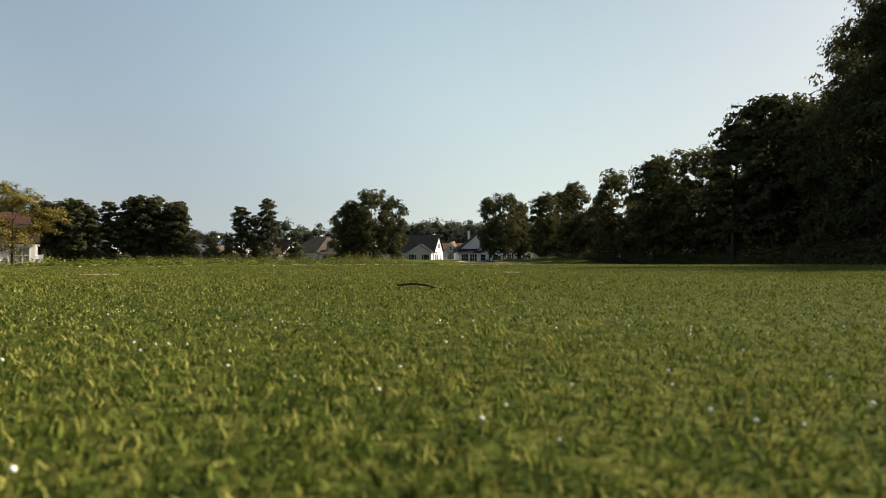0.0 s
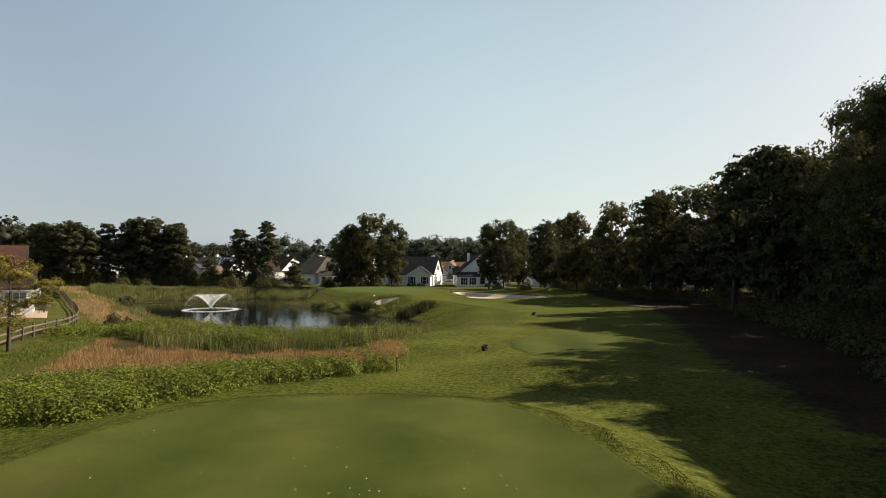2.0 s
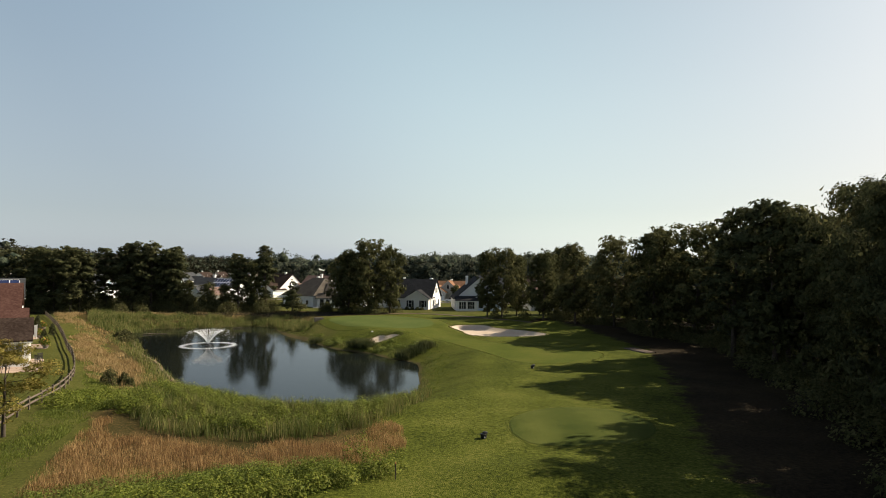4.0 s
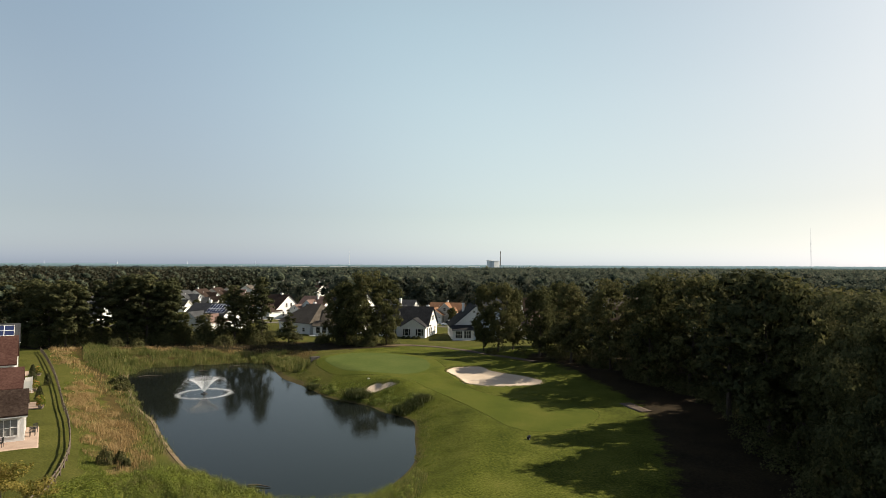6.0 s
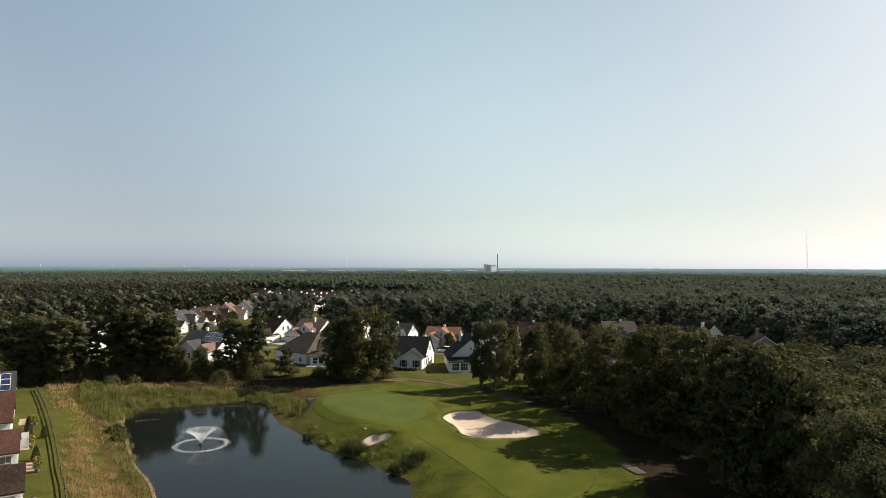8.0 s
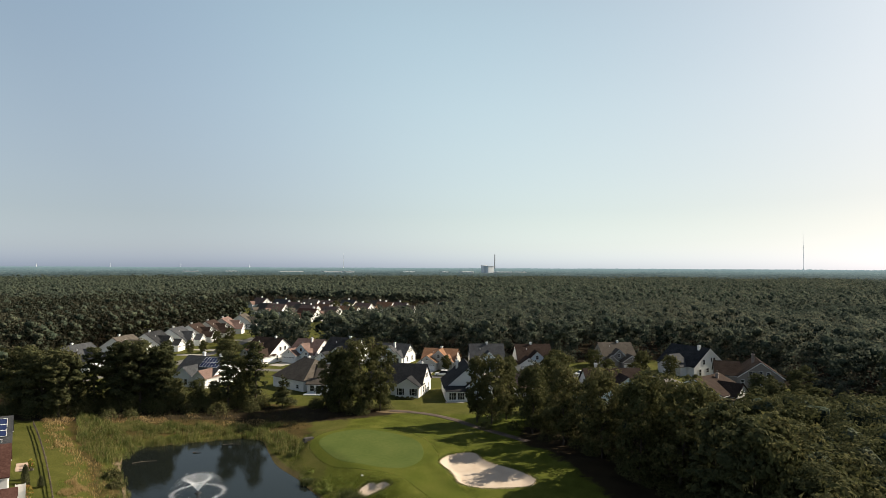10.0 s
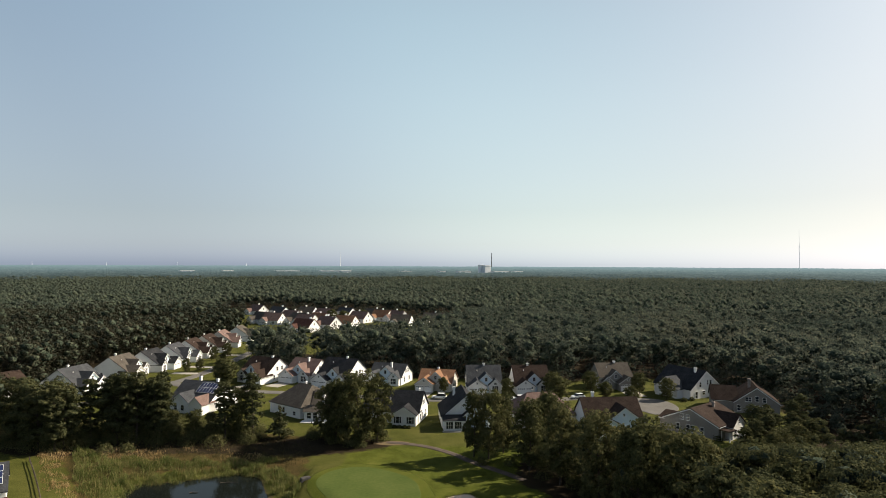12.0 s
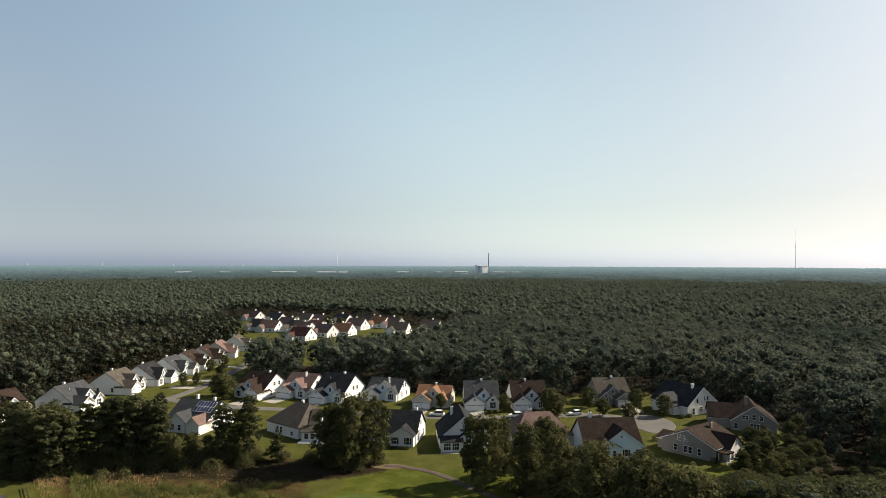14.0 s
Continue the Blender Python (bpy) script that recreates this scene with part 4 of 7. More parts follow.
TREES = [
    # kind, x, y, height, width factor
    ("pine0", -93.4, 146.2, 15.1, 1.25), ("pine1", -89.3, 144.3, 14.7, 1.25), ("pine0", -84.6, 142.9, 15.5, 1.25), ("pine1", -83.4, 144.3, 14.2, 1.2), ("pine0", -97.6, 149.8, 15.6, 1.2), ("oak1", -87.0, 150.8, 13.8, 1.0), ("oak0", -101.8, 155.4, 14.5, 1.0), ("oak2", -91.6, 153.6, 14.5, 1.0),
    ("pine1", -75.4, 150.8, 16.0, 1.1), ("pine0", -74.0, 149.4, 16.9, 1.15), ("pine1", -69.8, 150.3, 16.9, 1.2), ("pine0", -65.9, 151.7, 15.6, 1.2), ("oak1", -73.1, 155.4, 13.6, 0.9),
    ("pine2", -66.4, 156.4, 16.4, 0.9), ("oak0", -57.4, 153.4, 7.0, 1.15), ("oak1", -52.9, 152.6, 6.6, 1.15), ("pine2", -49.4, 152.2, 14.5, 1.3), ("pine2", -43.1, 153.6, 16.6, 1.05), ("oak2", -46.4, 154.5, 12.2, 0.8),
    ("cone", -36.5, 153.6, 8.6, 1.1),
    ("oak0", -24.6, 152.2, 13.6, 0.8), ("oak1", -22, 149, 15.0, 0.9), ("oak2", -16.5, 147.5, 17.4, 0.9), ("oak0", -12.2, 149.5, 16.2, 0.75), ("oak1", -20, 154, 14, 0.9),
    ("oak1", 10.2, 137.5, 14.4, 0.75), ("oak2", 13.2, 135.5, 15.0, 0.75), ("oak0", 17, 140, 13.6, 0.8),
    ("oak0", 21, 128, 14.4, 0.9), ("oak1", 26, 133, 15.2, 0.9), ("oak2", 30, 139, 12.0, 0.9), ("oak1", 25.5, 119, 15.2, 0.9), ("oak0", 31, 124, 11.6, 1.0), ("oak2", 30.5, 110, 15.8, 0.9),
    ("oak1", 36, 115, 12.4, 0.95), ("pine1", 35, 102, 17.4, 1.0), ("oak0", 33.2, 98, 17.0, 0.85), ("oak0", 40.5, 106, 14.2, 1.0), ("oak2", 38, 94, 17.4, 1.0), ("oak1", 43.5, 97, 14.6, 1.0), ("pine0", 47, 84, 14.5, 1.1), ("oak0", 52, 88, 14.5, 1.0),
    ("pine1", 35.2, 75.5, 18.0, 1.2), ("pine0", 34.4, 64.6, 18.2, 1.1), ("oak2", 41.5, 70, 15.8, 1.0), ("oak1", 38.5, 130, 6.8, 1.3), ("oak0", 45, 126, 8.0, 1.4), ("oak1", 62, 121.5, 7.0, 1.4), ("oak0", 40, 134, 5.2, 1.4), ("oak2", 48, 131, 5.6, 1.4), ("oak0", 67, 127, 5.6, 1.4), ("oak1", 31.5, 146, 8.6, 0.95), ("oak0", 28, 149, 11, 0.9), ("oak2", 23, 146, 11, 0.8),
    ("near1", 36.5, 56, 15.6, 1.05), ("near0", 33.5, 47, 15.4, 0.95), ("near1", 28.6, 40.5, 16.2, 0.95), ("near1", 24.7, 34.0, 15.6, 0.8), ("near0", 26.2, 28.5, 14.2, 0.9), ("near1", 24.6, 19.5, 14.4, 1.0), ("near0", 23.6, 12.2, 16.6, 0.8), ("oak1", 24.6, -1, 15, 1.0), ("oak2", 27.5, 13.5, 15.5, 1.0), ("pine0", 27, 3.5, 15.5, 1.2), ("oak0", 29.5, 24.5, 16, 1.0), ("oak1", 29.5, 34.5, 15.6, 0.95), ("pine1", 33, 42, 15.4, 1.2), ("oak2", 36.5, 52.5, 15.4, 0.95), ("oak0", 39, 60, 15.6, 1.0), ("oak1", 38.5, 69.5, 17.4, 0.95), ("oak2", 41, 75.5, 15.6, 0.9), ("near1", 36, 33, 15.4, 1.1), ("near0", 39, 48, 15.6, 1.0), ("oak0", 29.5, 31, 15.6, 1.0), ("oak2", 30, 25, 15.2, 1.0), ("oak1", 25.9, 15.3, 16.0, 0.8), ("oak0", 23.0, 4.5, 15.6, 1.1), ("oak2", 24.5, -6, 16, 1.2), ("oak1", 28, -3, 16.5, 1.2), ("oak2", 31, 44.5, 16.4, 0.9), ("oak1", 35, 60.5, 16.6, 0.9),
    ("young", -27.2, 39.2, 5.9, 1.12), ("pine0", 79.5, 149, 9.2, 1.3), ("pine1", 84, 152, 7.4, 1.3), ("oak1", 72, 139.5, 6.0, 1.3), ("pine1", 87, 157, 7.6, 1.3), ("pine0", 91, 152, 9.5, 1.3), ("pine1", 97, 160, 9.5, 1.3), ("oak1", 74, 131, 7.0, 1.2), ("pine0", 76, 142, 7.2, 1.5), ("pine1", 80.5, 144.5, 7.6, 1.5), ("oak0", 84, 140, 6.8, 1.5), ("pine1", 88.5, 148, 7.8, 1.4), ("oak2", 78, 136, 6.4, 1.5), ("pine0", 83, 147, 7.4, 1.4), ("oak1", 90, 144, 6.6, 1.5),
    ("small", 26, 204, 5.6, 1.0), ("small", 41.1, 204, 7.6, 1.2), ("small", 40.4, 193, 8.2, 1.3), ("small", 55.1, 209, 7.0, 1.1), ("small", 56.7, 197.4, 5.6, 1.2), ("small", 62.5, 189.6, 5.8, 1.1), ("small", 70.4, 205.3, 7.0, 1.1), ("small", 76.3, 197.2, 6.8, 1.1), ("small", -94.9, 277.8, 6.0, 1.0), ("small", -91.2, 250.3, 5.0, 1.0), ("small", -75.4, 230, 8.0, 1.5), ("small", -92, 287, 6.5, 1.0), ("small", 5, 208, 5.2, 0.9),
    ("small", -36.5, 219, 4.5, 0.8), ("small", -72, 224, 7.5, 1.5), ("small", -95, 247, 5.5, 0.9), ("small", -86.5, 264, 5.5, 0.9), ("oak0", -84, 183, 10, 0.8), ("oak1", -21, 178, 10.5, 0.7), ("small", -24, 190, 6.5, 1.2),
    ("small", -72, 468, 9, 1.2), ("small", -48, 462, 9, 1.2), ("small", -62, 455, 9, 1.3), ("small", -20, 470, 9, 1.2), ("small", -118, 456, 8, 1.2),
    ("pine2", -80.0, 149.0, 15.6, 1.25), ("pine0", -64.6, 152, 14.6, 1.0), ("oak1", -61, 150.5, 7.5, 1.0), ("oak2", -68.5, 153.5, 13.0, 0.9), ("pine1", -76, 152.5, 15.0, 1.1),
    ("oak1", 25.3, 18.0, 16.0, 0.8), ("near1", 25.0, 11.6, 15.8, 0.9), ("oak0", 28.6, 22.0, 16.6, 1.1), ("oak2", 29.8, 9.0, 16.8, 1.2), ("near0", 33.0, 18.5, 17.6, 1.2),
]
trng = np.random.default_rng(5)
for kind, x, y, h, wide in TREES:
    s = h / HEIGHT.get(kind, HEIGHT.get(kind[:-1], 15))
    m = pose(x, y, z_at(x, y), 0, 0, float(trng.uniform(0, 360))) @ Matrix.Diagonal((s * wide, s * wide, s, 1))
    tree = copy_thing(stock[kind], m)
    tree["group"] = "trees round the course" if y < 175 else "trees among the houses"
for tree in stock.values():
    for o in list(tree.children):
        bpy.data.objects.remove(o)
    bpy.data.objects.remove(tree)


# ---- the woods, too many to count ----
ICO = bmesh.new()
bmesh.ops.create_icosphere(ICO, subdivisions=1, radius=1)
ICO_V = np.array([v.co[:] for v in ICO.verts])
ICO_F = np.array([[v.index for v in f.verts] for f in ICO.faces])
ICO.free()
OCT_V = np.array([(1, 0, 0), (0, 1, 0), (-1, 0, 0), (0, -1, 0), (0, 0, 1), (0, 0, -1)], float)
OCT_F = np.array([(0, 1, 4), (1, 2, 4), (2, 3, 4), (3, 0, 4), (1, 0, 5), (2, 1, 5), (3, 2, 5), (0, 3, 5)])


def woods(name, seed, cell, near, far, spread, n, leaf, lumps, leaf_mat, label, tall=(13.5, 17.5), deep=0.62, band=(3.0, 1e9), even=1.5, behind=False, side=None):
    """Crowns of leaf cards on cores coloured like shaded gaps, on a loose grid between two distances."""
    rng = np.random.default_rng(seed)
    a = np.arange(-far, far, cell)
    x, y = np.meshgrid(a, a)
    x, y = x.ravel() + rng.uniform(-0.6, 0.6, x.size) * cell, y.ravel() + rng.uniform(-0.6, 0.6, y.size) * cell
    dist, ang = np.hypot(x, y), np.abs(np.degrees(np.arctan2(x, y)))
    keep = (dist >= near) & (dist < far) & ((y < -22) & (x < 40) if behind else (y > -40) & (ang < np.where(dist < 60, 110, spread)))
    x, y = x[keep], y[keep]
    if side:
        keep = (x < -66 - 0.1 * y) == (side == "west")
        x, y = x[keep], y[keep]
    gap = np.minimum(outside(x, y, CLEARING), np.minimum(outside(x, y, FAR_CLEARING), outside(x, y, MEADOW)))
    keep = (gap > band[0]) & (gap <= band[1]) & (rng.uniform(size=len(x)) > 0.12)
    x, y = x[keep], y[keep]
    taken = np.array([(t[1], t[2]) for t in TREES])
    if near < 200:
        keep = ((x[:, None] - taken[:, 0]) ** 2 + (y[:, None] - taken[:, 1]) ** 2).min(1) > 14
        x, y = x[keep], y[keep]
    k = len(x)
    big = 0.5 + 0.5 * np.sin(x * 0.021 + 1) * np.sin(y * 0.017 + 2)
    h = tall[0] + (tall[1] - tall[0]) * np.clip(0.3 * big + 0.85 * rng.beta(2, 2, k), 0, 1.2)
    h = np.where((x > 0.27 * y) & (x < 110) & (y > 85) & (y < 170), np.minimum(h, np.maximum(4.5, 46.6 - 0.338 * y)), h)
    h = np.where((x > 0.10 * y) & (x <= 0.27 * y) & (y > 116) & (y < 170), np.minimum(h, 9.5), h)
    h = np.where((x > 0.38 * y) & (x < 0.49 * y) & (y > 85) & (y < 150), np.minimum(h, np.maximum(3.0, 48.0 - 0.352 * y)), h)
    r = cell * rng.uniform(0.42, 1.2, k)
    h = h + np.where((rng.uniform(size=k) < 0.07) & (near >= 185), rng.uniform(0.6, 1.8, k), 0)
    along, across = (x - 24) * 0.93 + (y - 82) * 0.37, np.abs((y - 82) * 0.93 - (x - 24) * 0.37)
    h = np.where((across < 3.2) & (along > 0) & (along < 26), np.minimum(h, 4.5), h)
    r = np.minimum(r, 0.38 * h)
    base = ground_height(x, y)
    top = np.stack([x, y, base + h], 1)
    ang = rng.uniform(0, 2 * np.pi, (k, lumps))
    lv = np.linspace(0, 1, lumps)[None, :] * np.ones((k, 1))
    out = r[:, None] * np.where(lv < 0.01, 0.1, 0.45 + 0.35 * rng.uniform(size=(k, lumps)))
    cen = top[:, None] + np.stack([out * np.cos(ang), out * np.sin(ang), -(0.4 * r[:, None] + lv * deep * h[:, None]) + rng.normal(0, 0.3, (k, lumps))], -1)
    lr = r[:, None] * rng.uniform(0.46, 0.70, (k, lumps))
    pick = np.minimum((rng.uniform(size=(k, n)) ** even * lumps).astype(int), lumps - 1)
    idx = np.arange(k)[:, None]
    tufts = 20
    way = unit(rng, k * lumps * tufts).reshape(k, lumps, tufts, 3)
    way[..., 2] = np.abs(way[..., 2]) * np.where(rng.uniform(size=way.shape[:3]) < 0.72, 1, -1)
    d = way[idx, pick, rng.integers(0, tufts, (k, n))] + rng.normal(0, 0.2 if near < 100 else 0.3, (k, n, 3))
    d /= np.linalg.norm(d, axis=-1, keepdims=True)
    lr[:, 0] *= 1.25
    p = cen[idx, pick] + d * np.array([1, 1, 0.72]) * lr[idx, pick][..., None] * np.clip(rng.normal(0.95, 0.13, (k, n)), 0.5, 1.1)[..., None]
    v, f = cards(rng, p.reshape(-1, 3), np.repeat(leaf * (0.45 + 0.68 * r / cell), n), d.reshape(-1, 3), 0.5 if near < 100 else 0.9, True)
    tagged(new(name, np_mesh(name, v, f, leaf_mat)), label, "woods", kind="stuff")
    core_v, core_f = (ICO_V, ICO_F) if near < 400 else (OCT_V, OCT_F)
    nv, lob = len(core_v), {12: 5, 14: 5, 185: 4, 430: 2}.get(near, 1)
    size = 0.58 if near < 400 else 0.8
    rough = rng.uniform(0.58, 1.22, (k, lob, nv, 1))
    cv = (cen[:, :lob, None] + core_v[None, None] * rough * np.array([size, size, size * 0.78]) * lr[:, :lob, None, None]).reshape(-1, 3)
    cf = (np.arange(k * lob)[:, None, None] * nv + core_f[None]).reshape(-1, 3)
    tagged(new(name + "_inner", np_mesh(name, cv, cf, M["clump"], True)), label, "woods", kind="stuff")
    return k


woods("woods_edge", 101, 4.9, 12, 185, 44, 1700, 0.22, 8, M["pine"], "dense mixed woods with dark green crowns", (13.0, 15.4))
# never in view: added behind the camera to cut sky fill in the shadows
woods("woods_behind", 108, 5.6, 14, 75, 180, 300, 0.5, 7, M["pine"], "unseen woods added behind the tee to block sky light", (14.0, 17.0), 0.8, (2.0, 1e9), 1.0, True)
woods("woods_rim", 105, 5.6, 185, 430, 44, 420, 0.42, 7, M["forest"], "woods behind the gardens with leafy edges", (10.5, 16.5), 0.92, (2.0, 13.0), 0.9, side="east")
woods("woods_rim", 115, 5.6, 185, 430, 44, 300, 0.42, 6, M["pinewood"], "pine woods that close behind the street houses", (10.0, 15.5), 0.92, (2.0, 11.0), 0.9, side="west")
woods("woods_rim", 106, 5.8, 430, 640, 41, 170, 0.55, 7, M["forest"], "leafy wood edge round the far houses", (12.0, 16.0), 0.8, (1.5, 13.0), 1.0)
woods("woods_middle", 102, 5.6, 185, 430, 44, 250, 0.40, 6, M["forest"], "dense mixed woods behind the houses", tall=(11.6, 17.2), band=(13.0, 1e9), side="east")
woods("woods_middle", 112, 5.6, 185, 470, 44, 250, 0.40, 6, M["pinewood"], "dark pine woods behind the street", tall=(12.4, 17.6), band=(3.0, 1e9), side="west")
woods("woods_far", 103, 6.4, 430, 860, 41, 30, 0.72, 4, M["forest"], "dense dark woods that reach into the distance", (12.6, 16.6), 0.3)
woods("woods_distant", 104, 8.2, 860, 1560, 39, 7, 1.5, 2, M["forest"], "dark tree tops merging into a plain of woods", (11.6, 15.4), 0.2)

# the plain beyond: one backdrop of far canopy that meets the sky; its glow, stronger with distance, imitates haze
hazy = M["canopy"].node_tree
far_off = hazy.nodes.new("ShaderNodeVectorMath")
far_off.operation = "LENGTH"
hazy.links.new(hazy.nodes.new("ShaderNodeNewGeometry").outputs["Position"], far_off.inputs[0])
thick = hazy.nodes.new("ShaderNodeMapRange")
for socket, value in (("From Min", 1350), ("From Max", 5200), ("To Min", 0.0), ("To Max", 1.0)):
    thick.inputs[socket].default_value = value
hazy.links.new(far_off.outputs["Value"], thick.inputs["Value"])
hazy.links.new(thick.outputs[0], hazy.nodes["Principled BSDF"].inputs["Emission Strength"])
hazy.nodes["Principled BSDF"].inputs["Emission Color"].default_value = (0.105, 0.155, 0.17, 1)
ra = np.concatenate([np.arange(850, 1500, 40), np.geomspace(1510, 4850, 170)])
aa = np.radians(np.linspace(-44, 44, 640))
rr, an = np.meshgrid(ra, aa, indexing="ij")
frng = np.random.default_rng(77)
rise = frng.normal(0, 1.0, rr.shape)
fz = 11.5 - 4.0 * step01(1450, 1300, rr) + rise * np.where(rr > 1500, 1.5, 0.9) + 2.0 * np.sin(an * 31 + rr * 0.004) * np.sin(rr * 0.006) + 13.5 * step01(2600, 4850, rr)
fv = np.stack([np.sin(an) * rr, np.cos(an) * rr, fz], -1).reshape(-1, 3)
i, j = np.meshgrid(np.arange(len(ra) - 1), np.arange(len(aa) - 1), indexing="ij")
m = len(aa)
ff = np.stack([i * m + j, i * m + j + 1, (i + 1) * m + j + 1, (i + 1) * m + j], -1).reshape(-1, 4)
tagged(new("distant_woods", np_mesh("distant_woods", fv, ff, M["canopy"])), "wooded plain out to the skyline with haze painted on", "woods", kind="stuff")


# ---- low plants ----
def scatter(rng, loop, per_m2):
    lo, hi = loop.min(0), loop.max(0)
    n = int((hi - lo).prod() * per_m2)
    p = rng.uniform(lo, hi, (n, 2))
    return p[outside(p[:, 0], p[:, 1], loop) < 0]


def on_ground(p, sink=0.02):
    return np.column_stack([p, ground_height(p[:, 0], p[:, 1]) - sink])


def grass_stuff(name, seed, loop, per_m2, height, width, material, label, category, clump=0.0, lean=0.3, ragged=0.7):
    rng = np.random.default_rng(seed)
    p = scatter(rng, smooth_loop(loop, 2.0), per_m2)
    if clump:
        keep = (np.sin(p[:, 0] * 1.3 + 2 * np.sin(p[:, 1] * 0.7)) * np.sin(p[:, 1] * 1.1 + p[:, 0] * 0.4)) > rng.uniform(-1, 1, len(p)) * 0.9 - clump
        p = p[keep]
    shape = smooth_loop(loop, 2.0)
    wave = np.sin(p[:, 0] * 0.9 + 1.7 * np.sin(p[:, 1] * 0.5)) + 0.7 * np.sin(p[:, 1] * 1.7 + p[:, 0] * 0.8) + rng.normal(0, 0.5, len(p))
    p = p[outside(p[:, 0], p[:, 1], shape) < -ragged * (0.6 + 0.6 * wave)]
    d = outside(p[:, 0], p[:, 1], POND)
    p = p[d > -1.7]
    tall = height * (0.8 + 0.3 * np.sin(p[:, 0] * 0.8 + np.sin(p[:, 1] * 0.6)) * np.sin(p[:, 1] * 0.9 + 1.3) + 0.15 * np.sin(p[:, 0] * 2.9 + p[:, 1] * 2.1))
    v, f = blades(rng, on_ground(p), tall, width, lean)
    return tagged(new(name, np_mesh(name, v, f, material)), label, category, kind="stuff")


DRY = [(-19.6, 28.0), (-20.8, 33), (-22.2, 38), (-23.6, 42), (-23, 43.6), (-20.5, 40.6), (-17, 38.6), (-12.5, 37.0), (-9.5, 37.8), (-6.8, 37.8), (-5.2, 40.4), (-3.2, 42.7), (-2.2, 38), (-2.5, 34.4), (-4.5, 33.4), (-8, 33.0), (-12, 31.4), (-15.5, 29.0), (-18.5, 27.4)]
grass_stuff("dry_grass", 201, DRY, 250, 0.42, 0.0075, M["tan"], "band of dry tan meadow grass behind the shrubs", "grass")
grass_stuff("dry_grass", 202, [(-59, 104), (-50.4, 94), (-42.4, 83.6), (-33.0, 71.4), (-27.1, 60.2), (-29.4, 56.6), (-34.6, 62), (-39.8, 69.5), (-47, 80), (-56, 94)], 150, 0.55, 0.013, M["gold"], "strip of dry tan grass beside the pond", "grass", 0.25, 0.3, 1.5)
grass_stuff("dry_grass", 203, [(-76, 131), (-66, 118), (-72, 118), (-84, 136), (-92, 148), (-84, 150)], 26, 0.6, 0.025, M["gold"], "dry tan grass at the end of the fence", "grass", 0.0, 0.3, 1.6)
grass_stuff("dry_grass", 204, [(-62, 142), (-50, 141), (-42, 139), (-40, 142), (-52, 146), (-72, 150), (-78, 150)], 16, 0.5, 0.022, M["gold"], "dry tan grass on the far bank", "grass", -0.35, 0.3, 1.5)
grass_stuff("bank_grass", 210, [(-90, 152), (-74, 142), (-62, 132), (-50, 134), (-38, 136), (-28, 132), (-28, 148), (-44, 156), (-66, 157), (-86, 157)], 18, 0.5, 0.024, M["sedge"], "rough tufted marsh grass beyond the pond", "grass", -0.1, 0.3, 1.5)
grass_stuff("dry_grass", 211, [(-75, 138), (-66, 134.5), (-58, 137), (-60, 142), (-70, 144)], 26, 0.5, 0.024, M["gold"], "patch of dry tan grass in the marsh", "grass", 0.0, 0.3, 1.2)
grass_stuff("dry_grass", 212, [(-48, 137.5), (-41, 135.5), (-35, 138), (-40, 141.5)], 26, 0.45, 0.024, M["gold"], "patch of dry tan grass behind the reeds", "grass", 0.0, 0.3, 1.0)
grass_stuff("reeds", 213, [(-70, 135), (-58, 130.5), (-46, 133.5), (-34, 135), (-30, 138), (-42, 138), (-56, 137), (-66, 138.5)], 60, 0.9, 0.022, M["reed"], "green marsh grass before the pines", "grass", 0.0, 0.3, 1.2)
grass_stuff("reeds", 205, [(-26, 50), (-29, 62), (-25, 61.5), (-17, 56.5), (-11, 52), (-6, 53.2), (-2.4, 60), (-0.8, 57), (-2.2, 46), (-3.6, 43.2), (-6.2, 39.2), (-9.5, 38.0), (-12.5, 37.6), (-17, 39.2), (-20.5, 41.6), (-22.5, 45)], 95, 1.0, 0.013, M["reed"], "green reeds and tall grass on the near bank", "reeds", 0.55)
grass_stuff("reeds", 206, [(-60, 122), (-62, 128), (-54, 131), (-46, 133), (-36, 135), (-27, 128), (-24, 118), (-27, 116), (-32, 123), (-36, 129), (-44, 129), (-52, 125)], 84, 1.3, 0.02, M["reed"], "tall green reeds along the far bank", "reeds", -0.05)
grass_stuff("reeds", 207, [(-75, 142), (-60, 128), (-56, 120), (-58, 112), (-66, 118), (-78, 138), (-82, 148)], 44, 1.1, 0.026, M["reed"], "tall green reeds beside the pond", "reeds", 0.3)
grass_stuff("reeds", 208, [(-56, 114), (-47, 99), (-40, 87), (-32, 75), (-28, 67), (-31, 65), (-37, 76.5), (-46, 90), (-56, 103)], 26, 0.7, 0.025, M["reed"], "rough green grass on the pond bank", "grass", 0.2)
grass_stuff("bank_grass", 209, [(-2.5, 64), (-1, 66), (-0.8, 78), (-1, 84), (-5, 89), (-9, 94), (-13, 98), (-18, 103), (-22, 110), (-27, 117), (-29.5, 117), (-23, 107), (-18.5, 99), (-14.5, 95), (-10, 91), (-6, 86), (-2.8, 82)], 60, 0.24, 0.016, M["reed"], "unmown grass fringe along the pond edge", "grass")
grass_stuff("uncut_grass", 214, [(-21.5, 29), (-25.2, 30), (-27.2, 38), (-29.2, 45), (-31.2, 53), (-34.6, 60.6), (-39.5, 69), (-49, 83.4), (-60, 100), (-57.5, 101), (-48.4, 86), (-40, 72.5), (-33.5, 62.4), (-29, 57), (-25, 49), (-24.2, 43)], 300, 0.16, 0.016, M["lush"], "bright green uncut grass along the rail fence", "grass", 0.3, 0.5, 0.8)
